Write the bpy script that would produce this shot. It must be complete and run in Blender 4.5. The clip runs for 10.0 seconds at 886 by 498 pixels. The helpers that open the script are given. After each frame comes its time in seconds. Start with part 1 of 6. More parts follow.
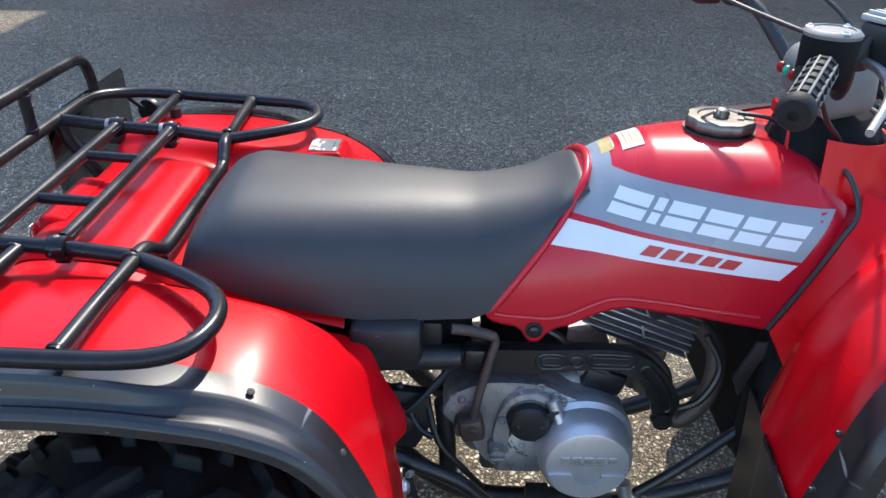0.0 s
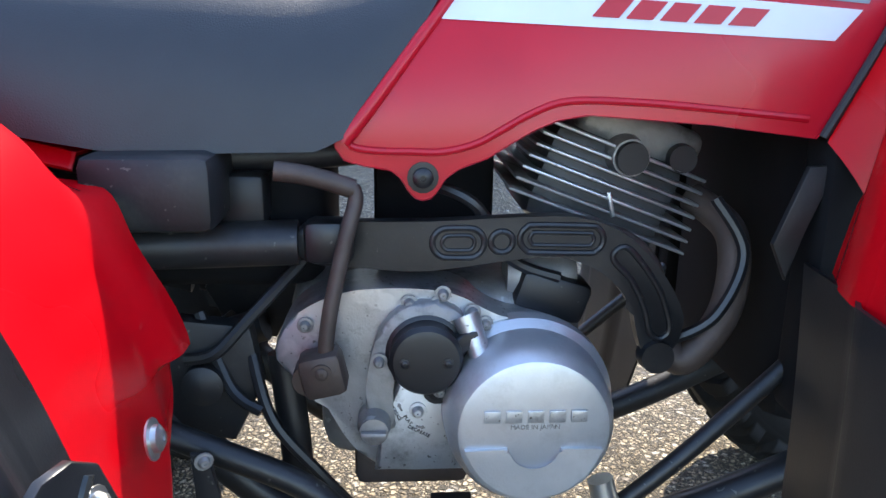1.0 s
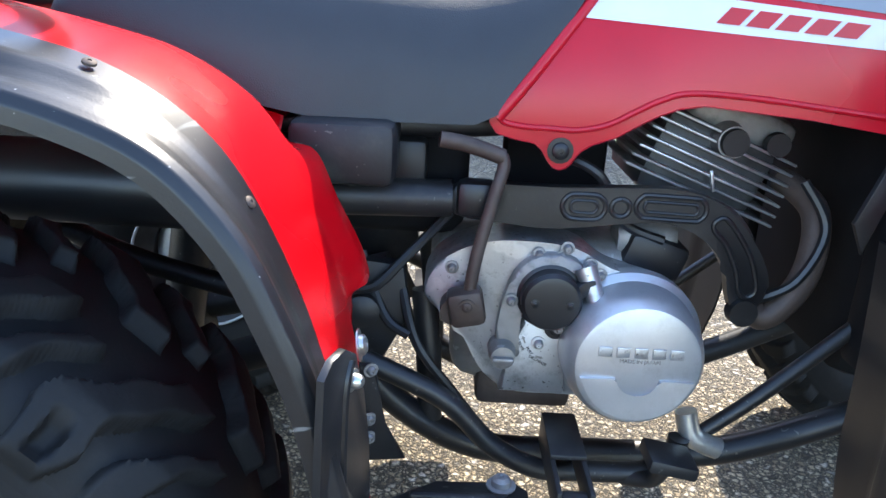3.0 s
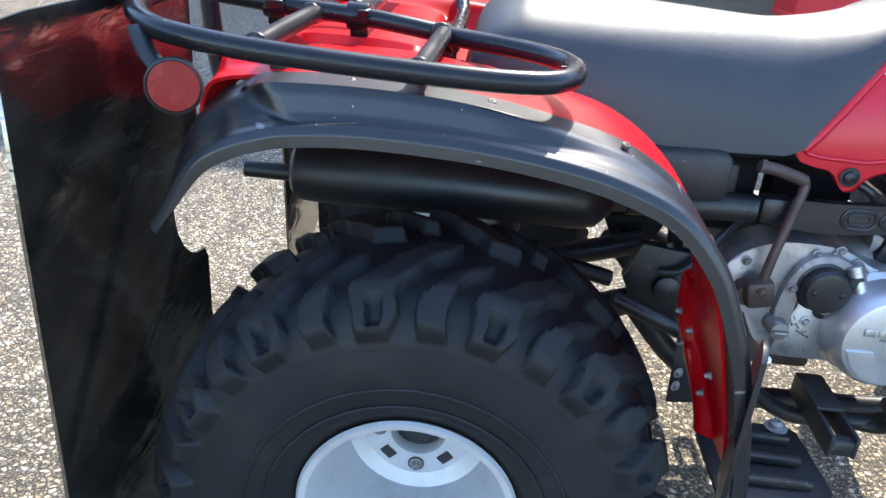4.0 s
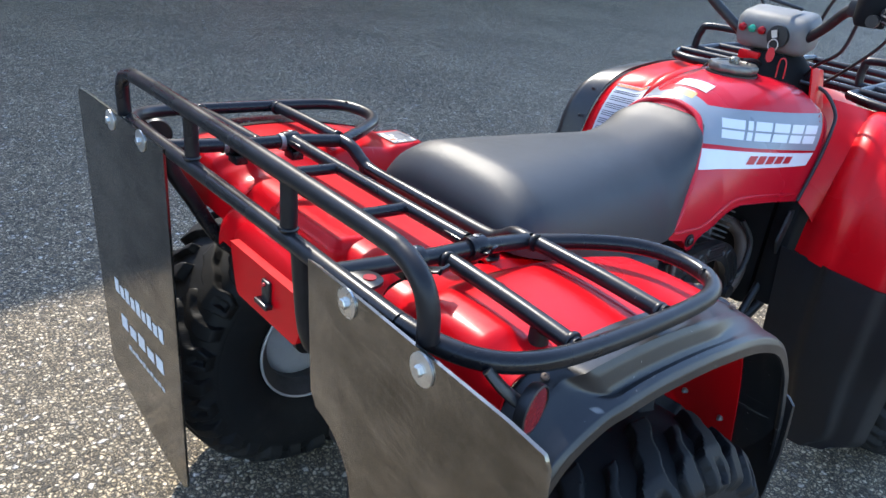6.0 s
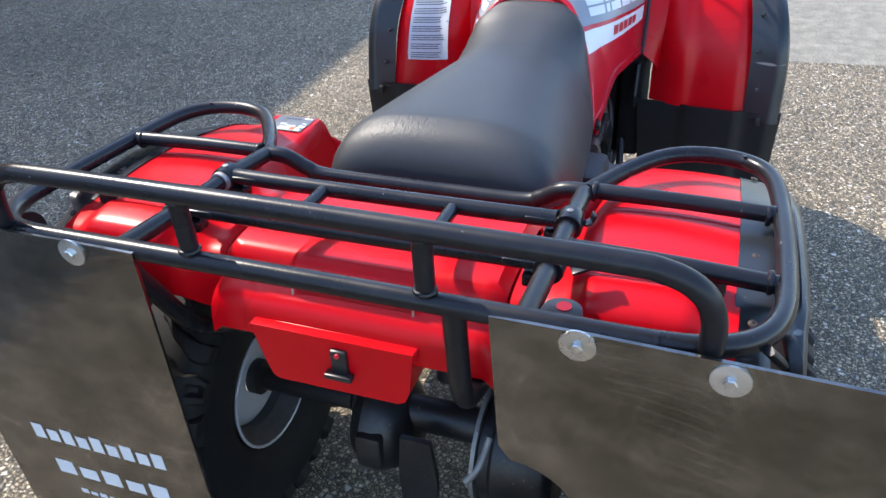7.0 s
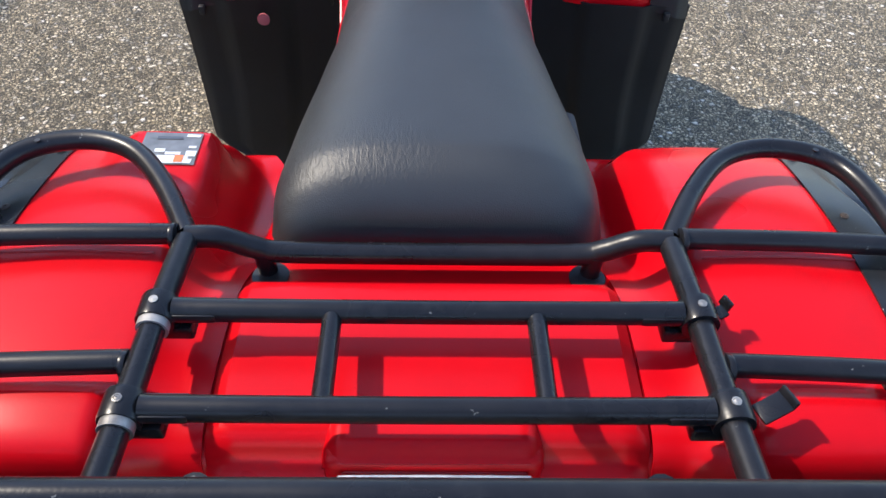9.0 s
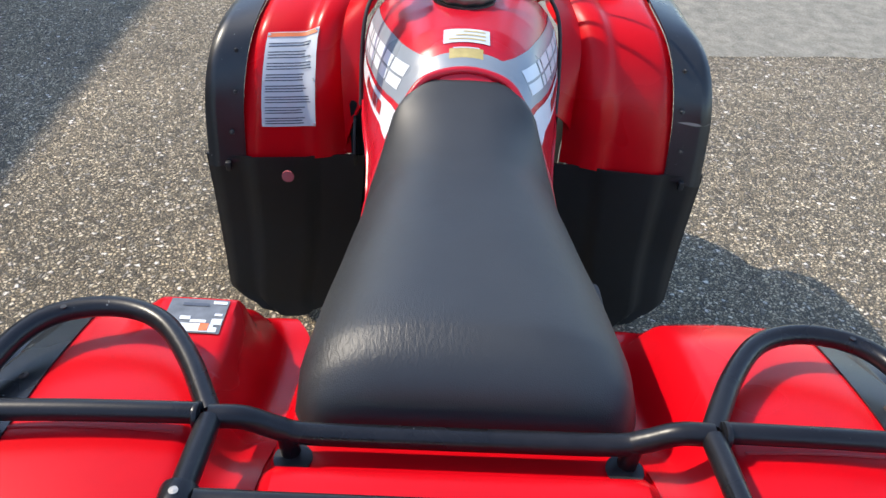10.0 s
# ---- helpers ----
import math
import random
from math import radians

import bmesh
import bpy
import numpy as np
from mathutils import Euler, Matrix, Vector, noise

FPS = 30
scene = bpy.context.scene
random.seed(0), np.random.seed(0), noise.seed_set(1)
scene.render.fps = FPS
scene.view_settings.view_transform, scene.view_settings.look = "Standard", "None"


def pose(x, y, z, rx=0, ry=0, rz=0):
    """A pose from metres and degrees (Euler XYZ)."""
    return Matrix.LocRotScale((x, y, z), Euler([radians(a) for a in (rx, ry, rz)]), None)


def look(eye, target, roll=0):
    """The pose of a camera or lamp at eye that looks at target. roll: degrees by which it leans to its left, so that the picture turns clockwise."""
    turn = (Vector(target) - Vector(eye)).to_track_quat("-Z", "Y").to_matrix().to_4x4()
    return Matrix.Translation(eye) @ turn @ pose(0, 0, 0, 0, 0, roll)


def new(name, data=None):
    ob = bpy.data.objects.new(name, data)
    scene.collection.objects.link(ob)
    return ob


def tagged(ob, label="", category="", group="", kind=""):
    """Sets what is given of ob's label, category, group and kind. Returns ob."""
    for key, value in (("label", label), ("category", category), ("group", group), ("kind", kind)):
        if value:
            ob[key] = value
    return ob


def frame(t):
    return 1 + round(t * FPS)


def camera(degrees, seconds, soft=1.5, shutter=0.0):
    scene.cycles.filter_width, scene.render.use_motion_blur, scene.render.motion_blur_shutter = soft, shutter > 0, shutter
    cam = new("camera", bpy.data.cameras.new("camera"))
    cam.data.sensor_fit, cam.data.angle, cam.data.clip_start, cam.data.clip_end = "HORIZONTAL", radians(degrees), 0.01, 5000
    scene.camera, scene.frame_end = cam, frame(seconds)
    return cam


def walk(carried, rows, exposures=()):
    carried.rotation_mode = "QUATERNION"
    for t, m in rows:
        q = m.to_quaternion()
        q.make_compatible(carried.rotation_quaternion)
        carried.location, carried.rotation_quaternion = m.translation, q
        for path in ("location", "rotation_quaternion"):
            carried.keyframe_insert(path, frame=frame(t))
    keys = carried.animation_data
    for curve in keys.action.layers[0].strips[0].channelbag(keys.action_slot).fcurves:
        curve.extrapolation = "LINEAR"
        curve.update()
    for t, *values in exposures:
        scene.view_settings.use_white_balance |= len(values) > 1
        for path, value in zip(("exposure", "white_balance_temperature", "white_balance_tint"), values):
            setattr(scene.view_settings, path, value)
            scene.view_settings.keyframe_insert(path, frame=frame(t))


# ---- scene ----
cam = camera(60.4, 10.0)
PATH = [
    (0, (0.169, -1.147, 1.31), (0.166, 0.612, 0.358), 1.7),
    (0.1, (0.196, -1.118, 1.286), (0.188, 0.668, 0.385), 1.1),
    (0.3, (0.212, -1.054, 1.165), (0.266, 0.792, 0.397), 1.4),
    (0.5, (0.234, -0.941, 0.978), (0.351, 0.946, 0.325), 1.5),
    (0.7, (0.269, -0.870, 0.828), (0.392, 1.044, 0.258), 1.4),
    (1, (0.29, -0.831, 0.756), (0.41, 1.093, 0.225), 0.8),
    (1.2, (0.271, -0.832, 0.731), (0.429, 1.100, 0.239), 1.9),
    (1.5, (0.284, -0.852, 0.712), (0.405, 1.078, 0.208), 2.0),
    (2, (0.278, -0.889, 0.695), (0.388, 1.042, 0.186), 2.9),
    (2.2, (0.272, -0.892, 0.696), (0.392, 1.034, 0.169), 3.2),
    (3.3, (0.101, -1.031, 0.861), (0.046, 0.831, 0.133), 3.4),
    (3.5, (0.021, -1.086, 0.906), (-0.072, 0.748, 0.113), 3.5),
    (4, (-0.198, -1.187, 0.948), (-0.262, 0.622, 0.097), 5.1),
    (4.5, (-0.359, -1.187, 0.987), (-0.237, 0.611, 0.12), 7.3),
    (4.7, (-0.431, -1.159, 1.015), (-0.200, 0.626, 0.142), 8.2),
    (5, (-0.556, -1.123, 1.088), (-0.15, 0.627, 0.208), 9.1),
    (5.2, (-0.649, -1.084, 1.121), (-0.094, 0.628, 0.250), 9.3),
    (5.5, (-0.81, -1.013, 1.166), (0.008, 0.599, 0.308), 8.8),
    (5.8, (-0.929, -0.939, 1.198), (0.144, 0.523, 0.354), 7.5),
    (6, (-0.991, -0.864, 1.208), (0.237, 0.471, 0.365), 6.6),
    (6.2, (-1.055, -0.773, 1.226), (0.312, 0.418, 0.381), 5.7),
    (7.3, (-1.133, -0.235, 1.283), (0.417, 0.171, 0.081), -4.0),
    (7.5, (-1.086, -0.153, 1.305), (0.409, 0.140, 0.010), -4.0),
    (8, (-0.963, -0.059, 1.334), (0.483, -0.072, -0.048), -0.7),
    (8.2, (-0.921, -0.052, 1.337), (0.499, -0.144, -0.069), 0.3),
    (8.5, (-0.845, -0.044, 1.329), (0.521, -0.146, -0.126), 0.9),
    (8.7, (-0.814, -0.020, 1.325), (0.543, -0.111, -0.141), 1.8),
    (9, (-0.780, 0.003, 1.321), (0.606, -0.039, -0.120), 1.8),
    (9.2, (-0.748, 0.011, 1.335), (0.689, -0.019, -0.056), 2.3),
    (9.5, (-0.730, 0.022, 1.343), (0.810, -0.009, 0.067), 2.3),
    (9.7, (-0.730, 0.029, 1.346), (0.847, -0.004, 0.117), 2.9),
    (10, (-0.738, 0.039, 1.344), (0.881, 0.002, 0.170), 3.2),
]
walk(cam, [(t, look(eye, target, roll)) for t, eye, target, roll in PATH],
     exposures=[(0.0, 1.85, 6200, 11), (0.5, 1.93, 6200, 11), (1.0, 2.38, 6300, 11), (2.2, 2.53, 6300, 11), (3.3, 2.58, 6200, 10), (4.0, 2.53, 6100, 10), (4.6, 2.33, 6100, 10), (5.0, 2.11, 6100, 10), (6.2, 1.98, 6100, 10), (7.4, 1.88, 6300, 12), (8.0, 1.78, 6300, 12), (8.5, 1.63, 6400, 12), (9.0, 1.61, 6400, 11), (10.0, 1.55, 6500, 10)])

# ---------------------------------------------------------------- light
SUN_DIR = Vector((-0.256, -0.87, -1.0)).normalized()
world = bpy.data.worlds.new("world")
scene.world = world
world.use_nodes = True
wn = world.node_tree.nodes
wl = world.node_tree.links
sky = wn.new("ShaderNodeTexSky")
sky.sky_type = 'NISHITA'
sky.sun_disc = False
sky.sun_elevation = radians(47.8)
sky.sun_rotation = math.atan2(0.256, 0.87)
sky.air_density, sky.dust_density, sky.ozone_density = 1.0, 0.6, 1.2
wl.new(sky.outputs[0], wn["Background"].inputs[0])
wn["Background"].inputs[1].default_value = 0.15

sun = new("sun", bpy.data.lights.new("sun", 'SUN'))
sun.data.energy = 2.1
sun.data.angle = radians(0.6)
sun.data.color = (1.0, 0.90, 0.74)
sun.matrix_world = look((2.0, 8.0, 9.0), Vector((2.0, 8.0, 9.0)) + SUN_DIR)


# ---------------------------------------------------------------- materials
def mat(name, col, rough=0.5, metal=0.0, var=0.12, scale=30.0, bump=0.0, bscale=200.0, spec=0.5, rvar=0.1, coat=0.0, dirt=None, dscale=6.0, damount=0.5):
    """Principled surface with a coarse and a fine variation, a bump and optional dirt."""
    m = bpy.data.materials.new(name)
    m.use_nodes = True
    n, l = m.node_tree.nodes, m.node_tree.links
    p = n["Principled BSDF"]
    tc = n.new("ShaderNodeTexCoord")
    a = n.new("ShaderNodeTexNoise")
    a.inputs["Scale"].default_value = scale
    a.inputs["Detail"].default_value = 6
    b = n.new("ShaderNodeTexNoise")
    b.inputs["Scale"].default_value = scale * 0.12
    b.inputs["Detail"].default_value = 3
    l.new(tc.outputs["Object"], a.inputs["Vector"])
    l.new(tc.outputs["Object"], b.inputs["Vector"])
    mx = n.new("ShaderNodeMath")
    mx.operation = 'ADD'
    l.new(a.outputs["Fac"], mx.inputs[0])
    l.new(b.outputs["Fac"], mx.inputs[1])
    ramp = n.new("ShaderNodeMapRange")
    ramp.inputs[1].default_value, ramp.inputs[2].default_value = 0.7, 1.3
    l.new(mx.outputs[0], ramp.inputs[0])
    mixc = n.new("ShaderNodeMix")
    mixc.data_type = 'RGBA'
    lo = [c * (1 - var) for c in col]
    hi = [min(1, c * (1 + var)) for c in col]
    mixc.inputs[6].default_value = (*lo, 1)
    mixc.inputs[7].default_value = (*hi, 1)
    l.new(ramp.outputs[0], mixc.inputs[0])
    out = mixc.outputs[2]
    if dirt:
        d = n.new("ShaderNodeTexNoise")
        d.inputs["Scale"].default_value = dscale
        d.inputs["Detail"].default_value = 9
        d.inputs["Roughness"].default_value = 0.7
        l.new(tc.outputs["Object"], d.inputs["Vector"])
        dr = n.new("ShaderNodeMapRange")
        dr.inputs[1].default_value, dr.inputs[2].default_value = 0.52, 0.72
        dr.inputs[4].default_value = damount
        l.new(d.outputs["Fac"], dr.inputs[0])
        md = n.new("ShaderNodeMix")
        md.data_type = 'RGBA'
        md.inputs[7].default_value = (*dirt, 1)
        l.new(dr.outputs[0], md.inputs[0])
        l.new(out, md.inputs[6])
        out = md.outputs[2]
    l.new(out, p.inputs["Base Color"])
    rr = n.new("ShaderNodeMapRange")
    rr.inputs[1].default_value, rr.inputs[2].default_value = 0.35, 0.65
    rr.inputs[3].default_value, rr.inputs[4].default_value = max(0.02, rough - rvar), min(1, rough + rvar)
    l.new(b.outputs["Fac"], rr.inputs[0])
    l.new(rr.outputs[0], p.inputs["Roughness"])
    p.inputs["Metallic"].default_value = metal
    p.inputs["Specular IOR Level"].default_value = spec
    p.inputs["Coat Weight"].default_value = coat
    p.inputs["Coat Roughness"].default_value = 0.08
    if bump:
        bn = n.new("ShaderNodeTexNoise")
        bn.inputs["Scale"].default_value = bscale
        bn.inputs["Detail"].default_value = 4
        l.new(tc.outputs["Object"], bn.inputs["Vector"])
        bu = n.new("ShaderNodeBump")
        bu.inputs["Strength"].default_value = bump
        bu.inputs["Distance"].default_value = 0.002
        l.new(bn.outputs["Fac"], bu.inputs["Height"])
        l.new(bu.outputs[0], p.inputs["Normal"])
    return m


M_RED = mat("red_plastic", (0.48, 0.0015, 0.006), 0.30, spec=0.19, var=0.06, scale=18, bump=0.03, bscale=260, rvar=0.06)
# pinker than red_plastic: glare haze over the tank is put into the colour
M_TANK = mat("hazed_tank_red", (0.45, 0.006, 0.018), 0.28, spec=0.4, var=0.07, scale=14, bump=0.02, bscale=200, rvar=0.06)
M_TRIM = mat("black_trim_plastic", (0.0100, 0.0107, 0.0125), 0.32, spec=0.52, var=0.2, scale=40, bump=0.06, bscale=500, rvar=0.07, dirt=(0.04, 0.04, 0.04), dscale=22, damount=0.15)


def scuffed_sheet():
    """Polished dark sheet with shallow ripples and long swirling scratches."""
    # blotches in the base colour stand for blurred reflections of the ground
    m = mat("scuffed_gloss_sheet", (0.215, 0.206, 0.190), 0.20, metal=0.96, var=0.34, scale=16, rvar=0.09)
    n, l = m.node_tree.nodes, m.node_tree.links
    tc = n.new("ShaderNodeTexCoord")
    total = None
    for rot, sc, k in ((0.5, (6, 14, 110), 0.14), (-0.7, (8, 16, 140), 0.12), (0.1, (5, 12, 26), 1.0)):
        mp = n.new("ShaderNodeMapping")
        mp.inputs["Rotation"].default_value = (rot, 0, 0)
        mp.inputs["Scale"].default_value = sc
        nz = n.new("ShaderNodeTexNoise")
        nz.inputs["Scale"].default_value = 1.0
        nz.inputs["Detail"].default_value = 3
        nz.inputs["Distortion"].default_value = 0.6
        l.new(tc.outputs["Object"], mp.inputs["Vector"])
        l.new(mp.outputs[0], nz.inputs["Vector"])
        ml = n.new("ShaderNodeMath")
        ml.operation = 'MULTIPLY_ADD'
        ml.inputs[1].default_value = k
        ml.inputs[2].default_value = 0.0
        l.new(nz.outputs["Fac"], ml.inputs[0])
        if total:
            l.new(total, ml.inputs[2])
        total = ml.outputs[0]
    # sweeping arcs left by wiping
    pb = n["Principled BSDF"]
    for cy, cz, sc, k in ((0.35, 0.95, 17.0, 0.16), (-0.30, 0.20, 23.0, 0.20), (0.55, 0.25, 19.0, 0.16), (-0.55, 0.85, 15.0, 0.20)):
        mp = n.new("ShaderNodeMapping")
        mp.inputs["Location"].default_value = (0.0, -cy, -cz)
        wv = n.new("ShaderNodeTexWave")
        wv.wave_type = 'RINGS'
        wv.rings_direction = 'X'
        wv.inputs["Scale"].default_value = sc
        wv.inputs["Distortion"].default_value = 3.5
        wv.inputs["Detail"].default_value = 3
        wv.inputs["Detail Scale"].default_value = 0.6
        ms = n.new("ShaderNodeTexNoise")
        ms.inputs["Scale"].default_value = 7.0
        l.new(tc.outputs["Object"], mp.inputs["Vector"])
        l.new(mp.outputs[0], wv.inputs["Vector"])
        l.new(mp.outputs[0], ms.inputs["Vector"])
        a_ = n.new("ShaderNodeMapRange")
        a_.inputs[1].default_value, a_.inputs[2].default_value = 0.90, 1.0
        l.new(wv.outputs["Fac"], a_.inputs[0])
        b_ = n.new("ShaderNodeMapRange")
        b_.inputs[1].default_value, b_.inputs[2].default_value = 0.55, 0.70
        b_.inputs[4].default_value = k
        l.new(ms.outputs["Fac"], b_.inputs[0])
        ml = n.new("ShaderNodeMath")
        ml.operation = 'MULTIPLY'
        l.new(a_.outputs[0], ml.inputs[0])
        l.new(b_.outputs[0], ml.inputs[1])
        mx = n.new("ShaderNodeMix")
        mx.data_type = 'RGBA'
        mx.inputs[7].default_value = (0.52, 0.51, 0.48, 1)
        l.new(ml.outputs[0], mx.inputs[0])
        l.new(pb.inputs["Base Color"].links[0].from_socket, mx.inputs[6])
        l.new(mx.outputs[2], pb.inputs["Base Color"])
    # the scratches also break up the tone
    pb = n["Principled BSDF"]
    src = pb.inputs["Base Color"].links[0].from_socket
    rg = n.new("ShaderNodeMapRange")
    rg.inputs[1].default_value, rg.inputs[2].default_value = 0.55, 0.95
    rg.inputs[3].default_value, rg.inputs[4].default_value = 0.78, 1.25
    l.new(total, rg.inputs[0])
    ton = n.new("ShaderNodeMix")
    ton.data_type = 'RGBA'
    ton.blend_type = 'MULTIPLY'
    ton.inputs[0].default_value = 1.0
    l.new(src, ton.inputs[6])
    l.new(rg.outputs[0], ton.inputs[7])
    l.new(ton.outputs[2], pb.inputs["Base Color"])
    bu = n.new("ShaderNodeBump")
    bu.inputs["Strength"].default_value = 0.34
    bu.inputs["Distance"].default_value = 0.005
    l.new(total, bu.inputs["Height"])
    l.new(bu.outputs[0], n["Principled BSDF"].inputs["Normal"])
    return m


M_FLAP = scuffed_sheet()
M_FFLAP = mat("matt_black_plastic", (0.009, 0.009, 0.010), 0.5, var=0.2, scale=30, bump=0.08, bscale=400)
M_TUBE = mat("black_tube_paint", (0.008, 0.008, 0.010), 0.31, spec=0.30, var=0.2, scale=60, bump=0.06, bscale=300, dirt=(0.05, 0.05, 0.05), dscale=40, damount=0.14)
M_FRAME = mat("black_frame_paint", (0.011, 0.011, 0.012), 0.45, var=0.2, scale=40, bump=0.1, bscale=200, dirt=(0.055, 0.05, 0.044), dscale=14, damount=0.45)
M_RUBBER = mat("tyre_rubber", (0.0105, 0.0108, 0.0115), 0.66, spec=0.24, var=0.2, scale=25, bump=0.15, bscale=220, dirt=(0.045, 0.042, 0.038), dscale=9, damount=0.3)
M_FOIL = mat("worn_silver_label", (0.16, 0.165, 0.17), 0.4, metal=0.4, var=0.35, scale=60)
M_BLACK = mat("dark_plastic", (0.012, 0.012, 0.013), 0.45, var=0.2, scale=40)
M_ALU = mat("cast_aluminium", (0.52, 0.53, 0.54), 0.42, metal=0.85, var=0.12, scale=60, bump=0.15, bscale=400, dirt=(0.10, 0.09, 0.08), dscale=30, damount=0.7)
M_COVER = mat("painted_silver_cover", (0.55, 0.56, 0.57), 0.38, metal=0.7, var=0.08, scale=50, bump=0.08, bscale=500, dirt=(0.2, 0.19, 0.17), dscale=25, damount=0.35)
M_DULL = mat("grimy_aluminium", (0.28, 0.27, 0.26), 0.55, metal=0.6, var=0.2, scale=50, bump=0.25, bscale=200, dirt=(0.05, 0.045, 0.04), dscale=20, damount=0.8)
M_RIM = mat("silver_wheel_paint", (0.50, 0.51, 0.52), 0.42, metal=0.35, var=0.06, scale=30, dirt=(0.2, 0.18, 0.15), dscale=18, damount=0.3)
M_STEEL = mat("zinc_steel", (0.60, 0.60, 0.58), 0.35, metal=0.9, var=0.12, scale=120, dirt=(0.25, 0.2, 0.14), dscale=60, damount=0.4)
M_DARKSILVER = mat("mottled_dark_silver", (0.07, 0.07, 0.072), 0.5, metal=0.4, var=0.3, scale=30, dirt=(0.03, 0.028, 0.025), dscale=14, damount=0.7)
M_RUST = mat("worn_brown_steel", (0.075, 0.055, 0.045), 0.6, metal=0.4, var=0.25, scale=50, bump=0.2, bscale=200)
M_GREY = mat("grey_decal", (0.22, 0.245, 0.275), 0.35, var=0.05, scale=30)
M_WHITE = mat("white_decal", (0.62, 0.64, 0.67), 0.38, var=0.04, scale=30)
M_DRED = mat("dark_red_print", (0.42, 0.015, 0.02), 0.4, var=0.05)
M_PAPER = mat("label_paper", (0.50, 0.52, 0.54), 0.45, var=0.06, scale=40)
M_PRINT = mat("label_print", (0.055, 0.065, 0.09), 0.5, var=0.1)
M_ORANGE = mat("label_orange", (0.62, 0.16, 0.05), 0.45)
M_TAN = mat("label_tan", (0.42, 0.33, 0.12), 0.5, var=0.2, scale=80)
# blacker than any part here, putting deep shade into the colour
M_VOID = mat("shade_matt_black", (0.008, 0.008, 0.0085), 0.85, spec=0.12, var=0.3, scale=20)
M_PODGREY = mat("weathered_grey_plastic", (0.13, 0.132, 0.128), 0.6, var=0.12, scale=40, bump=0.1, bscale=400)
M_GAUGE = mat("grey_pod_plastic", (0.30, 0.31, 0.31), 0.5, var=0.1, scale=40, bump=0.1, bscale=400)
M_REFL = mat("red_reflector", (0.20, 0.010, 0.012), 0.25, var=0.2, scale=300)
M_LENS = mat("tail_lens", (0.24, 0.003, 0.008), 0.30, spec=0.25, var=0.1)
M_GREEN = mat("green_lens", (0.02, 0.25, 0.16), 0.2)
M_BG_RED = mat("red_showroom_paint", (0.50, 0.025, 0.03), 0.5, var=0.08, scale=4)
# unseen wall, made pale to bounce light into the shaded yard
M_WALL = mat("bounce_pale_wall", (0.52, 0.53, 0.54), 0.6, var=0.2, scale=1.5)
M_STRIP = mat("weathered_concrete", (0.215, 0.200, 0.165), 0.9, var=0.35, scale=110, bump=0.9, bscale=200, spec=0.2, dirt=(0.10, 0.095, 0.08), dscale=70, damount=0.6)
M_CAP = mat("worn_cap_metal", (0.17, 0.165, 0.15), 0.42, metal=0.8, var=0.25, scale=60, bump=0.2, bscale=220, dirt=(0.04, 0.035, 0.03), dscale=30, damount=0.7)
# near-white roof underside, which also bounces light into the shade
M_CONC = mat("bounce_white_soffit", (0.72, 0.72, 0.71), 0.7, var=0.1, scale=3)


def vinyl():
    m = mat("seat_vinyl", (0.0205, 0.0222, 0.0245), 0.50, spec=0.50, var=0.14, scale=20, rvar=0.06)
    n, l = m.node_tree.nodes, m.node_tree.links
    tc = n.new("ShaderNodeTexCoord")
    v = n.new("ShaderNodeTexVoronoi")
    v.feature = 'DISTANCE_TO_EDGE'
    v.inputs["Scale"].default_value = 420
    w = n.new("ShaderNodeTexNoise")
    w.inputs["Scale"].default_value = 60
    w.inputs["Detail"].default_value = 5
    l.new(tc.outputs["Object"], v.inputs["Vector"])
    l.new(tc.outputs["Object"], w.inputs["Vector"])
    ad = n.new("ShaderNodeMath")
    ad.operation = 'MULTIPLY_ADD'
    ad.inputs[1].default_value = 1.3
    l.new(v.outputs["Distance"], ad.inputs[0])
    l.new(w.outputs["Fac"], ad.inputs[2])
    # creases pulled into the rear edge of the cover
    sp = n.new("ShaderNodeSeparateXYZ")
    l.new(tc.outputs["Object"], sp.inputs[0])
    mp = n.new("ShaderNodeMapping")
    mp.inputs["Scale"].default_value = (70, 210, 120)
    cr = n.new("ShaderNodeTexNoise")
    cr.inputs["Scale"].default_value = 1.0
    cr.inputs["Detail"].default_value = 3
    cr.inputs["Distortion"].default_value = 0.8
    l.new(tc.outputs["Object"], mp.inputs["Vector"])
    l.new(mp.outputs[0], cr.inputs["Vector"])
    last = cr.outputs["Fac"]
    for axis, lo, hi in ((0, -0.212, -0.175), (0, -0.090, -0.150), (1, -0.06, 0.06)):
        rg = n.new("ShaderNodeMapRange")
        rg.interpolation_type = 'SMOOTHSTEP'
        rg.inputs[1].default_value, rg.inputs[2].default_value = min(lo, hi), max(lo, hi)
        if lo > hi:
            rg.inputs[3].default_value, rg.inputs[4].default_value = 1.0, 0.0
        l.new(sp.outputs[axis], rg.inputs[0])
        ml = n.new("ShaderNodeMath")
        ml.operation = 'MULTIPLY'
        l.new(last, ml.inputs[0])
        l.new(rg.outputs[0], ml.inputs[1])
        last = ml.outputs[0]
    ad2 = n.new("ShaderNodeMath")
    ad2.operation = 'MULTIPLY_ADD'
    ad2.inputs[1].default_value = 4.5
    l.new(last, ad2.inputs[0])
    l.new(ad.outputs[0], ad2.inputs[2])
    ad = ad2
    bu = n.new("ShaderNodeBump")
    bu.inputs["Strength"].default_value = 0.27
    bu.inputs["Distance"].default_value = 0.0008
    l.new(ad.outputs[0], bu.inputs["Height"])
    l.new(bu.outputs[0], n["Principled BSDF"].inputs["Normal"])
    return m


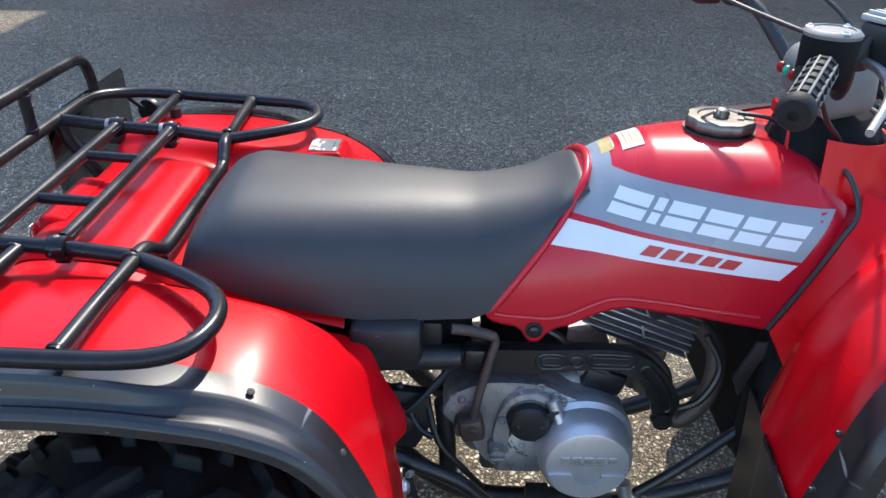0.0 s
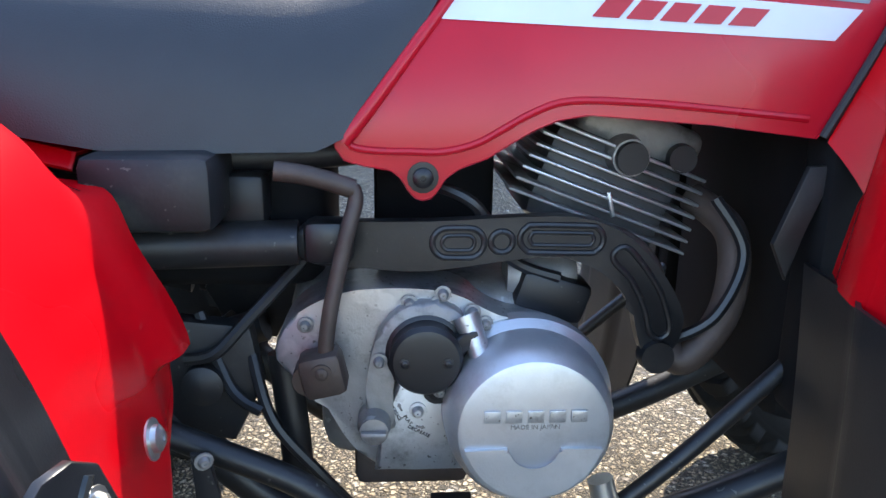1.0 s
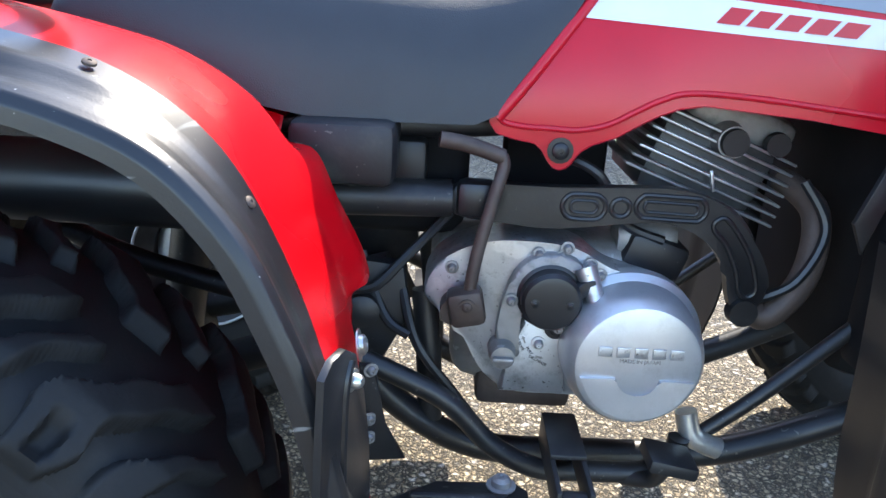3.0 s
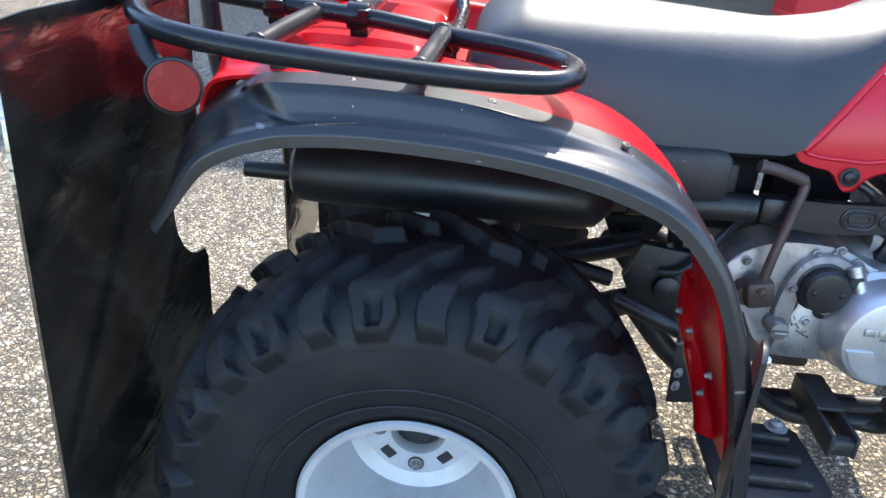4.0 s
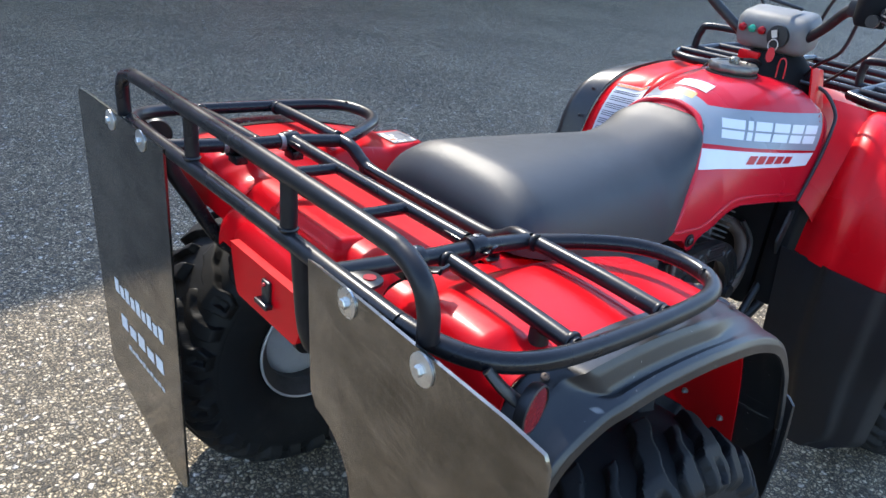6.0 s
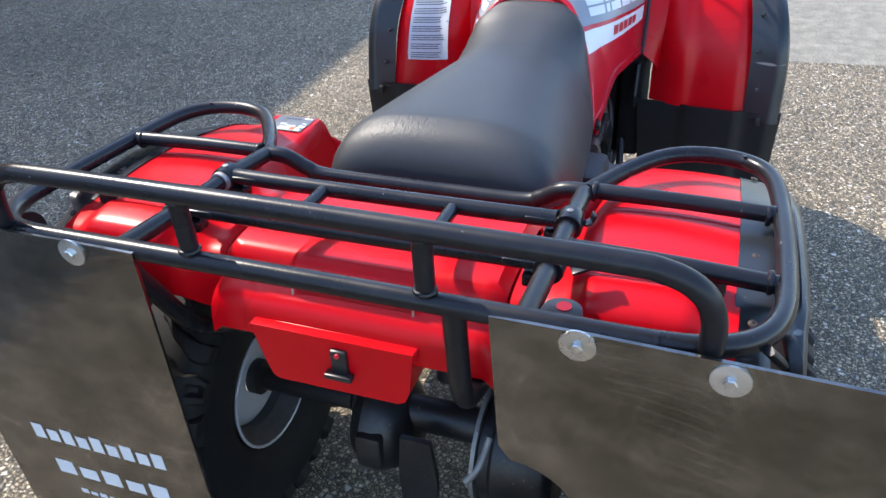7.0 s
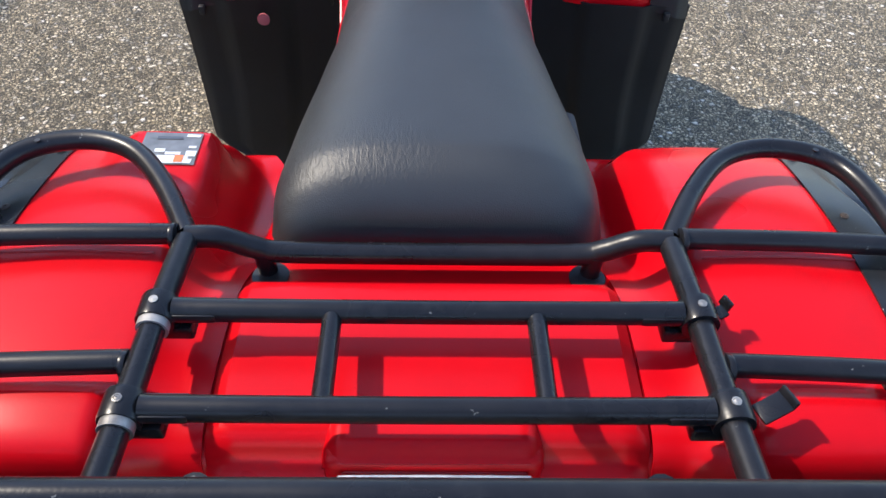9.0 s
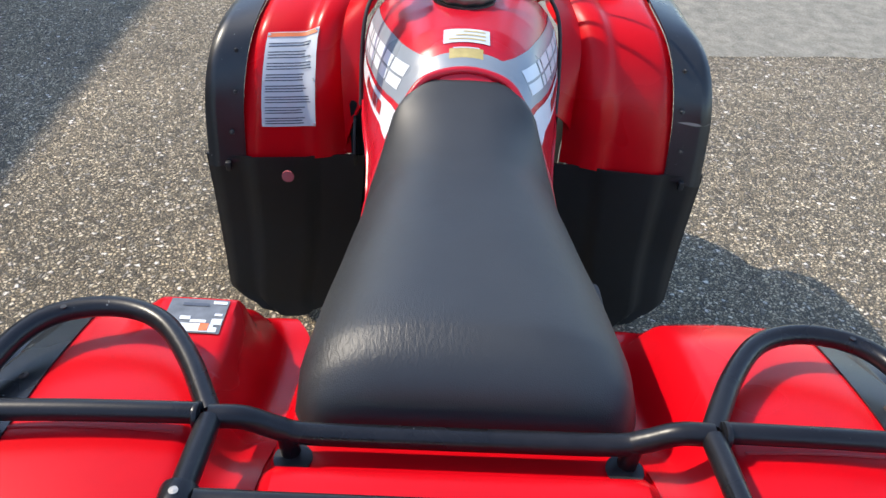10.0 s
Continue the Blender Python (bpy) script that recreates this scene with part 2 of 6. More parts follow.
def gravel():
    """Chip seal: small tan and grey stones bedded in a sandy binder, with a few pale ones."""
    m = bpy.data.materials.new("chip_seal")
    m.use_nodes = True
    n, l = m.node_tree.nodes, m.node_tree.links
    p = n["Principled BSDF"]
    tc = n.new("ShaderNodeTexCoord")
    warp = n.new("ShaderNodeTexNoise")
    warp.inputs["Scale"].default_value = 90
    warp.inputs["Detail"].default_value = 3
    l.new(tc.outputs["Object"], warp.inputs["Vector"])
    off = n.new("ShaderNodeVectorMath")
    off.operation = 'MULTIPLY_ADD'
    off.inputs[1].default_value = (0.010, 0.010, 0.010)
    l.new(warp.outputs["Color"], off.inputs[0])
    l.new(tc.outputs["Object"], off.inputs[2])

    fine = n.new("ShaderNodeTexNoise")
    fine.inputs["Scale"].default_value = 260
    fine.inputs["Detail"].default_value = 3
    l.new(tc.outputs["Object"], fine.inputs["Vector"])
    off2 = n.new("ShaderNodeVectorMath")
    off2.operation = 'MULTIPLY_ADD'
    off2.inputs[1].default_value = (0.0055, 0.0055, 0.0055)
    l.new(fine.outputs["Color"], off2.inputs[0])
    l.new(off.outputs[0], off2.inputs[2])
    off = off2

    def cells(scale):
        v = n.new("ShaderNodeTexVoronoi")
        v.inputs["Scale"].default_value = scale
        e = n.new("ShaderNodeTexVoronoi")
        e.feature = 'DISTANCE_TO_EDGE'
        e.inputs["Scale"].default_value = scale
        l.new(off.outputs[0], v.inputs["Vector"])
        l.new(off.outputs[0], e.inputs["Vector"])
        s = n.new("ShaderNodeSeparateColor")
        l.new(v.outputs["Color"], s.inputs[0])
        g = n.new("ShaderNodeMapRange")
        g.inputs[1].default_value, g.inputs[2].default_value = 0.02, 0.30
        l.new(e.outputs["Distance"], g.inputs[0])
        return s, g

    def ramp(src, stops):
        r = n.new("ShaderNodeValToRGB")
        el = r.color_ramp.elements
        el[0].position, el[0].color = stops[0][0], (*stops[0][1], 1)
        el[1].position, el[1].color = stops[-1][0], (*stops[-1][1], 1)
        for pos, c in stops[1:-1]:
            x = el.new(pos)
            x.color = (*c, 1)
        l.new(src, r.inputs[0])
        return r

    def mix(fac, a_, b_, kind='RGBA'):
        x = n.new("ShaderNodeMix")
        x.data_type = kind
        i = (6, 7) if kind == 'RGBA' else (2, 3)
        l.new(fac, x.inputs[0])
        l.new(a_, x.inputs[i[0]])
        l.new(b_, x.inputs[i[1]])
        return x.outputs[2] if kind == 'RGBA' else x.outputs[0]

    s1, g1 = cells(88.0)
    s2, g2 = cells(165.0)
    s3, g3 = cells(62.0)
    c1 = ramp(s1.outputs[0], [(0.0, (0.096, 0.077, 0.050)), (0.25, (0.286, 0.221, 0.137)), (0.6, (0.488, 0.387, 0.246)), (0.85, (0.562, 0.456, 0.305)), (1.0, (0.668, 0.568, 0.420))])
    c2 = ramp(s2.outputs[1], [(0.0, (0.116, 0.092, 0.057)), (0.5, (0.382, 0.298, 0.187)), (1.0, (0.637, 0.519, 0.351))])
    c3 = ramp(s3.outputs[1], [(0.0, (0.212, 0.186, 0.151)), (0.5, (0.488, 0.412, 0.310)), (1.0, (0.722, 0.647, 0.547))])
    pick = n.new("ShaderNodeMath")
    pick.operation = 'GREATER_THAN'
    pick.inputs[1].default_value = 0.45
    l.new(s1.outputs[2], pick.inputs[0])
    rare = n.new("ShaderNodeMath")
    rare.operation = 'GREATER_THAN'
    rare.inputs[1].default_value = 0.925
    l.new(s3.outputs[0], rare.inputs[0])
    stone = mix(rare.outputs[0], mix(pick.outputs[0], c2.outputs[0], c1.outputs[0]), c3.outputs[0])
    hgt = mix(rare.outputs[0], mix(pick.outputs[0], g2.outputs[0], g1.outputs[0], 'FLOAT'), g3.outputs[0], 'FLOAT')
    bind = n.new("ShaderNodeMix")
    bind.data_type = 'RGBA'
    bind.inputs[6].default_value = (0.050, 0.044, 0.034, 1)
    l.new(hgt, bind.inputs[0])
    l.new(stone, bind.inputs[7])
    out = bind.outputs[2]
    for sc, lo, hi in ((1.1, 0.90, 1.22), (14.0, 0.90, 1.18), (420.0, 0.60, 1.46)):
        big = n.new("ShaderNodeTexNoise")
        big.inputs["Scale"].default_value = sc
        big.inputs["Detail"].default_value = 5
        l.new(tc.outputs["Object"], big.inputs["Vector"])
        r = n.new("ShaderNodeMapRange")
        r.inputs[1].default_value, r.inputs[2].default_value = 0.32, 0.68
        r.inputs[3].default_value, r.inputs[4].default_value = lo, hi
        l.new(big.outputs["Fac"], r.inputs[0])
        f = n.new("ShaderNodeMix")
        f.data_type = 'RGBA'
        f.blend_type = 'MULTIPLY'
        f.inputs[0].default_value = 1.0
        l.new(out, f.inputs[6])
        l.new(r.outputs[0], f.inputs[7])
        out = f.outputs[2]
    l.new(out, p.inputs["Base Color"])
    p.inputs["Roughness"].default_value = 0.78
    p.inputs["Specular IOR Level"].default_value = 0.45
    bu = n.new("ShaderNodeBump")
    bu.inputs["Strength"].default_value = 0.9
    bu.inputs["Distance"].default_value = 0.007
    l.new(hgt, bu.inputs["Height"])
    l.new(bu.outputs[0], p.inputs["Normal"])
    return m


def add_marks(m, colour, scale, cut, amount, stretch=(1, 1, 1), turn=(0, 0, 0)):
    """Sparse specks or scratches laid over a material's colour."""
    n, l = m.node_tree.nodes, m.node_tree.links
    pb = n["Principled BSDF"]
    src = pb.inputs["Base Color"].links[0].from_socket
    tc = n.new("ShaderNodeTexCoord")
    mp = n.new("ShaderNodeMapping")
    mp.inputs["Scale"].default_value = stretch
    mp.inputs["Rotation"].default_value = turn
    nz = n.new("ShaderNodeTexNoise")
    nz.inputs["Scale"].default_value = scale
    nz.inputs["Detail"].default_value = 2
    l.new(tc.outputs["Object"], mp.inputs["Vector"])
    l.new(mp.outputs[0], nz.inputs["Vector"])
    rg = n.new("ShaderNodeMapRange")
    rg.inputs[1].default_value, rg.inputs[2].default_value = cut, cut + 0.04
    rg.inputs[4].default_value = amount
    l.new(nz.outputs["Fac"], rg.inputs[0])
    mx = n.new("ShaderNodeMix")
    mx.data_type = 'RGBA'
    mx.inputs[7].default_value = (*colour, 1)
    l.new(rg.outputs[0], mx.inputs[0])
    l.new(src, mx.inputs[6])
    l.new(mx.outputs[2], pb.inputs["Base Color"])


add_marks(M_TRIM, (0.42, 0.42, 0.40), 170, 0.745, 0.8)
add_marks(M_TRIM, (0.30, 0.30, 0.29), 30, 0.71, 0.5, (1, 0.12, 2.2), (0.5, 0.3, 0.2))
add_marks(M_TUBE, (0.22, 0.22, 0.21), 140, 0.74, 0.6)
add_marks(M_RED, (0.55, 0.14, 0.14), 34, 0.745, 0.3, (1.6, 0.12, 0.5), (0.2, 0.5, 0.7))
add_marks(M_ALU, (0.06, 0.055, 0.05), 190, 0.66, 0.75)
add_marks(M_ALU, (0.80, 0.80, 0.79), 26, 0.60, 0.4)
add_marks(M_DULL, (0.55, 0.54, 0.52), 70, 0.66, 0.5)
add_marks(M_FRAME, (0.16, 0.15, 0.13), 120, 0.70, 0.5)
M_SEAT = vinyl()
M_GROUND = gravel()


# ---------------------------------------------------------------- mesh helpers
def part(name, bm, material, parent=None, label="", angle=40):
    """One mesh object from a bmesh, smooth with sharp edges kept."""
    bmesh.ops.recalc_face_normals(bm, faces=bm.faces[:])
    me = bpy.data.meshes.new(name)
    bm.to_mesh(me)
    bm.free()
    for p in me.polygons:
        p.use_smooth = True
    me.set_sharp_from_angle(angle=radians(angle))
    me.materials.append(material)
    ob = new(name, me)
    if parent:
        ob.parent = parent
    if label:
        tagged(ob, label)
    return ob


def smooth_path(pts, n=8, closed=False):
    """Catmull-Rom through the points."""
    P = [Vector(p) for p in pts]
    out = []
    k = len(P)
    for i in range(k if closed else k - 1):
        if closed:
            a, b, c, d = P[i - 1], P[i], P[(i + 1) % k], P[(i + 2) % k]
        else:
            a, b, c, d = P[max(0, i - 1)], P[i], P[i + 1], P[min(k - 1, i + 2)]
        for j in range(n):
            t = j / n
            out.append(0.5 * (2 * b + (c - a) * t + (2 * a - 5 * b + 4 * c - d) * t * t + (3 * b - a - 3 * c + d) * t ** 3))
    if not closed:
        out.append(P[-1])
    return out


def interp(x, table):
    """Smooth value at x from (x, value) rows."""
    xs = [r[0] for r in table]
    ys = [r[1] for r in table]
    return float(np.interp(x, xs, ys))


def tube_bm(pts, r, seg=14, closed=False, bm=None, smooth=8, flat=1.0):
    """A round bar along a path."""
    bm = bm or bmesh.new()
    path = smooth_path(pts, smooth, closed) if smooth else [Vector(p) for p in pts]
    rings = []
    up = None
    m = len(path)
    for i, p in enumerate(path):
        if closed:
            tan = path[(i + 1) % m] - path[i - 1]
        else:
            tan = path[min(m - 1, i + 1)] - path[max(0, i - 1)]
        tan.normalize()
        if up is None:
            up = Vector((0, 0, 1)) if abs(tan.z) < 0.9 else Vector((1, 0, 0))
        side = tan.cross(up).normalized()
        up = side.cross(tan).normalized()
        rad = r(i / (m - 1)) if callable(r) else r
        rings.append([bm.verts.new(p + side * math.cos(a) * rad + up * math.sin(a) * rad * flat) for a in [2 * math.pi * k / seg for k in range(seg)]])
    for i in range(len(rings) - (0 if closed else 1)):
        A, B = rings[i], rings[(i + 1) % len(rings)]
        for k in range(seg):
            bm.faces.new((A[k], A[(k + 1) % seg], B[(k + 1) % seg], B[k]))
    if not closed:
        bm.faces.new(rings[0])
        bm.faces.new(rings[-1])
    return bm


def tube(name, pts, r, material, parent, label="", **kw):
    return part(name, tube_bm(pts, r, **kw), material, parent, label)


def lathe_bm(profile, seg=32, axis='y', centre=(0, 0, 0), bm=None):
    """Turns (radius, along) rows about an axis."""
    bm = bm or bmesh.new()
    c = Vector(centre)
    rings = []
    for r, h in profile:
        ring = []
        for k in range(seg):
            a = 2 * math.pi * k / seg
            u, v = math.cos(a) * r, math.sin(a) * r
            q = {'y': (u, h, v), 'z': (u, v, h), 'x': (h, u, v)}[axis]
            ring.append(bm.verts.new(c + Vector(q)))
        rings.append(ring)
    for A, B in zip(rings, rings[1:]):
        for k in range(seg):
            bm.faces.new((A[k], A[(k + 1) % seg], B[(k + 1) % seg], B[k]))
    for ring in (rings[0], rings[-1]):
        bm.faces.new(ring)
    return bm


def box_bm(c, size, bevel=0.0, m=None, bm=None, seg=2):
    bm = bm or bmesh.new()
    got = bmesh.ops.create_cube(bm, size=1.0)
    vs = got["verts"]
    for v in vs:
        v.co = Vector((v.co.x * size[0], v.co.y * size[1], v.co.z * size[2]))
    if bevel:
        es = list({e for v in vs for e in v.link_edges})
        got = bmesh.ops.bevel(bm, geom=es, offset=bevel, segments=seg, affect='EDGES', profile=0.5)
        vs = list({v for f in got["faces"] for v in f.verts} | {v for v in vs if v.is_valid})
    M = Matrix.Translation(c) @ (m or Matrix())
    bmesh.ops.transform(bm, matrix=M, verts=vs)
    return bm


def plate_bm(outline, thick, frame_m, bevel=0.0, bm=None):
    """A flat plate: outline (u, v) extruded along w, laid by frame_m."""
    bm = bm or bmesh.new()
    top = [bm.verts.new((u, v, thick / 2)) for u, v in outline]
    bot = [bm.verts.new((u, v, -thick / 2)) for u, v in outline]
    k = len(outline)
    ft = bm.faces.new(top)
    bm.faces.new(bot[::-1])
    for i in range(k):
        bm.faces.new((top[i], bot[i], bot[(i + 1) % k], top[(i + 1) % k]))
    vs = top + bot
    if bevel:
        got = bmesh.ops.bevel(bm, geom=list(ft.edges), offset=bevel, segments=2, affect='EDGES', profile=0.5)
        vs = [v for v in set(vs) | {v for f in got["faces"] for v in f.verts} if v.is_valid]
    bmesh.ops.transform(bm, matrix=frame_m, verts=list(vs))
    return bm


def shell_bm(fn, nu, nv, thick, out=(0, 0, 1), bm=None):
    """A moulded sheet: fn(u, v) gives the outer face, which looks to out; thickened inwards."""
    bm = bm or bmesh.new()
    P = [[Vector(fn(i / nu, j / nv)) for j in range(nv + 1)] for i in range(nu + 1)]
    i, j = nu // 2, nv // 2
    mid = (P[i + 1][j] - P[i - 1][j]).cross(P[i][j + 1] - P[i][j - 1])
    if mid.dot(Vector(out)) < 0:
        thick = -thick
    outer = [[bm.verts.new(p) for p in row] for row in P]
    inner = []
    for i in range(nu + 1):
        row = []
        for j in range(nv + 1):
            du = P[min(nu, i + 1)][j] - P[max(0, i - 1)][j]
            dv = P[i][min(nv, j + 1)] - P[i][max(0, j - 1)]
            nn = du.cross(dv)
            nn = nn.normalized() if nn.length > 1e-12 else Vector((0, 0, 1))
            row.append(bm.verts.new(P[i][j] - nn * thick))
        inner.append(row)
    for i in range(nu):
        for j in range(nv):
            bm.faces.new((outer[i][j], outer[i + 1][j], outer[i + 1][j + 1], outer[i][j + 1]))
            bm.faces.new((inner[i][j], inner[i][j + 1], inner[i + 1][j + 1], inner[i + 1][j]))
    for i in range(nu):
        for j in (0, nv):
            bm.faces.new((outer[i][j], outer[i + 1][j], inner[i + 1][j], inner[i][j]))
    for j in range(nv):
        for i in (0, nu):
            bm.faces.new((outer[i][j], outer[i][j + 1], inner[i][j + 1], inner[i][j]))
    return bm


def path_at(table, u):
    """Point at parameter u (0..1, by length) on a smooth path."""
    d = [0.0]
    for a, b in zip(table, table[1:]):
        d.append(d[-1] + (Vector(b) - Vector(a)).length)
    t = u * d[-1]
    k = len(table[0])
    return Vector([float(np.interp(t, d, [p[i] for p in table])) for i in range(k)])


def mirror(ob, name=None):
    """A copy of a part mirrored to the other side."""
    me = ob.data.copy()
    for v in me.vertices:
        v.co.y = -v.co.y
    me.flip_normals()
    o = new(name or ob.name.split(".")[0], me)
    o.parent = ob.parent
    if "label" in ob:
        o["label"] = ob["label"]
    return o


def screw(name, c, axis, r, material, parent):
    """A small flat pan head."""
    bm = lathe_bm([(0.0001, -0.001), (r, -0.001), (r, 0.0008), (r * 0.7, 0.0018), (r * 0.3, 0.0018), (r * 0.25, 0.001), (0.0001, 0.001)], 12, 'z')
    q = Vector((0, 0, 1)).rotation_difference(Vector(axis).normalized())
    bmesh.ops.transform(bm, matrix=Matrix.Translation(c) @ q.to_matrix().to_4x4(), verts=bm.verts[:])
    return part(name, bm, material, parent)


def bolt(name, c, axis, r, material, parent, h=0.006):
    """A domed head on a washer."""
    prof = [(0.0001, 0.0), (r * 1.5, 0.0), (r * 1.5, 0.0015), (r, 0.0018), (r * 0.95, h * 0.7), (r * 0.6, h), (r * 0.25, h), (r * 0.22, h * 0.75), (0.0001, h * 0.75)]
    bm = lathe_bm(prof, 14, 'z')
    q = Vector((0, 0, 1)).rotation_difference(Vector(axis).normalized())
    bmesh.ops.transform(bm, matrix=Matrix.Translation(c) @ q.to_matrix().to_4x4(), verts=bm.verts[:])
    return part(name, bm, material, parent)


# ---------------------------------------------------------------- ground and surroundings
bm = bmesh.new()
S = 60.0
vs = [bm.verts.new(p) for p in ((-S, -S, 0), (S, -S, 0), (S, S, 0), (-S, S, 0))]
bm.faces.new(vs)
ground = part("ground", bm, M_GROUND)
tagged(ground, "tan and grey chip seal yard with small stones", "ground", kind="structure")


# old concrete strip ahead of the quad, with a crumbling edge against the chip seal
def strip_fn():
    bm = bmesh.new()
    rnd = random.Random(31)
    low, high = [], []
    for i in range(161):
        y = -10.0 + 10.3 * i / 160
        x = rnd.uniform(-0.012, 0.012) + 0.018 * math.sin(1.7 * y)
        low.append((x, y, 0.0))
        high.append((x + 0.02 + rnd.uniform(0, 0.012), y, 0.008))
    A = [bm.verts.new(p) for p in low]
    B = [bm.verts.new(p) for p in high]
    C = [bm.verts.new((7.0, p[1], 0.008)) for p in low]
    D = [bm.verts.new((7.02, p[1], -0.01)) for p in low]
    for P, Q in ((A, B), (B, C), (C, D)):
        for i in range(160):
            bm.faces.new((P[i], Q[i], Q[i + 1], P[i + 1]))
    bmesh.ops.transform(bm, matrix=pose(2.72, 0, 0, 0, 0, 3.9), verts=bm.verts[:])
    return bm


strip = part("pavement", strip_fn(), M_STRIP)
tagged(strip, "weathered smooth grey concrete strip beside the chip seal", "pavement", kind="structure")

# unseen canopy that shades the far side of the yard, with the shop front behind
canopy = part("canopy_roof", box_bm((9.4, 10.74, 5.65), (22.0, 7.8, 0.3), 0, pose(0, 0, 0, 0, 0, 3.2)), M_CONC)
tagged(canopy, "long flat unseen canopy roof over the shop frontage", "roof", kind="structure")
canopy2 = part("canopy_roof", box_bm((-13.6, 12.0, 5.65), (24.0, 3.8, 0.3)), M_CONC)
tagged(canopy2, "set back unseen canopy roof over the shop frontage", "roof", kind="structure")
wall = part("wall_north", box_bm((0, 14.1, 2.75), (60, 0.3, 5.5)), M_WALL)
tagged(wall, "unseen pale wall under the canopy that bounces light into the yard", "wall", kind="structure")


def red_pillar(x, y, w, d, h):
    th = new("display_pillar")
    th.location = (x, y, 0)
    th.rotation_euler = (0, 0, radians(8))
    part("column", box_bm((0, 0, h / 2), (w, d, h), 0.012), M_BG_RED, th)
    part("plinth", box_bm((0, 0, 0.03), (w + 0.02, d + 0.02, 0.06), 0.006), M_BG_RED, th)
    tagged(th, "plain red painted square display pillar under the canopy", "pillar", "display pillars")
    return th


red_pillar(-1.72, 6.25, 0.66, 0.5, 5.49)
red_pillar(3.45, 7.75, 1.0, 0.5, 5.49)

# ---------------------------------------------------------------- the quad bike
quad = new("quad_bike")
tagged(quad, "red utility quad bike with black racks, seat and mud flaps", "quad bike")


# --- rear rack
def rack_z(x):
    return interp(x, [(-0.58, 0.818), (-0.4535, 0.806), (-0.355, 0.801), (-0.257, 0.790), (-0.1, 0.789)])


rack = new("rear_rack")
rack.parent = quad
tagged(rack, "black tubular steel rear carrier rack")
R = 0.0115
for s in (-1, 1):
    tube("side_bar", [(-0.575, s * 0.236, rack_z(-0.575)), (-0.45, s * 0.236, rack_z(-0.45)), (-0.35, s * 0.236, rack_z(-0.35)), (-0.262, s * 0.236, rack_z(-0.262))], R, M_TUBE, rack)
    tube("loop_bar", [(-0.252, s * 0.238, rack_z(-0.255) - 0.002), (-0.178, s * 0.279, 0.789), (-0.124, s * 0.324, 0.789), (-0.105, s * 0.377, 0.789), (-0.118, s * 0.432, 0.789), (-0.160, s * 0.462, 0.789), (-0.25, s * 0.472, 0.791),
         (-0.40, s * 0.474, 0.797), (-0.485, s * 0.466, 0.803), (-0.535, s * 0.440, 0.808), (-0.565, s * 0.395, 0.815), (-0.574, s * 0.34, 0.818)], R, M_TUBE, rack)
    # drilled plug in the loop's front
    part("plug", lathe_bm([(0.0001, 0.0), (0.0032, 0.0), (0.0032, 0.0008), (0.0001, 0.0008)], 10, 'z', (-0.122, s * 0.425, 0.8002)), M_BLACK, rack)
    tube("strut_bar", [(-0.253, s * 0.245, 0.791), (-0.257, s * 0.36, 0.793), (-0.261, s * 0.464, 0.792)], R * 0.92, M_TUBE, rack)
    tube("strut_bar", [(-0.411, s * 0.246, 0.801), (-0.416, s * 0.36, 0.801), (-0.421, s * 0.464, 0.798)], R * 0.92, M_TUBE, rack)
    tube("post", [(-0.572, s * 0.137, 0.82), (-0.574, s * 0.137, 0.905)], 0.0105, M_TUBE, rack, smooth=1)
    # stays down to the frame
    tube("stay", [(-0.25, s * 0.168, 0.765), (-0.248, s * 0.165, 0.72), (-0.24, s * 0.15, 0.62)], 0.010, M_TUBE, rack)
    yy = 0.24 if s > 0 else -0.165
    if s < 0:
        tube("stay", [(-0.572, yy, 0.815), (-0.567, yy, 0.76), (-0.560, yy, 0.705), (-0.545, yy, 0.672), (-0.51, yy, 0.655), (-0.44, yy, 0.64)], 0.0125, M_TUBE, rack)
    else:
        tube("stay", [(-0.572, yy, 0.815), (-0.562, yy, 0.775), (-0.53, yy * 1.02, 0.72), (-0.49, yy * 1.03, 0.65), (-0.455, yy * 1.02, 0.615), (-0.41, yy * 0.8, 0.60)], 0.0125, M_TUBE, rack)
    part("foot_pad", lathe_bm([(0.0001, 0.0), (0.012, 0.0), (0.012, 0.026), (0.0001, 0.026)], 12, 'z', (-0.41, s * 0.405, 0.764)), M_BLACK, rack)
tube("front_bar", [(-0.256, 0.238, 0.790), (-0.253, 0.207, 0.787), (-0.249, 0.178, 0.770), (-0.247, 0.150, 0.7605), (-0.247, 0.05, 0.7595), (-0.247, -0.05, 0.7595), (-0.247, -0.150, 0.7605), (-0.249, -0.178, 0.770), (-0.253, -0.207, 0.787), (-0.256, -0.238, 0.790)], R, M_TUBE, rack)
tube("rear_lower_bar", [(-0.574, 0.36, 0.818), (-0.574, 0.1, 0.819), (-0.574, -0.1, 0.819), (-0.574, -0.36, 0.818)], R, M_TUBE, rack)
tube("rear_upper_bar", [(-0.574, 0.402, 0.822), (-0.576, 0.400, 0.855), (-0.578, 0.389, 0.882), (-0.578, 0.360, 0.898), (-0.578, 0.30, 0.902), (-0.578, 0.0, 0.903), (-0.578, -0.30, 0.901), (-0.578, -0.360, 0.897), (-0.578, -0.391, 0.881), (-0.576, -0.403, 0.854), (-0.574, -0.404, 0.822)], R, M_TUBE, rack)

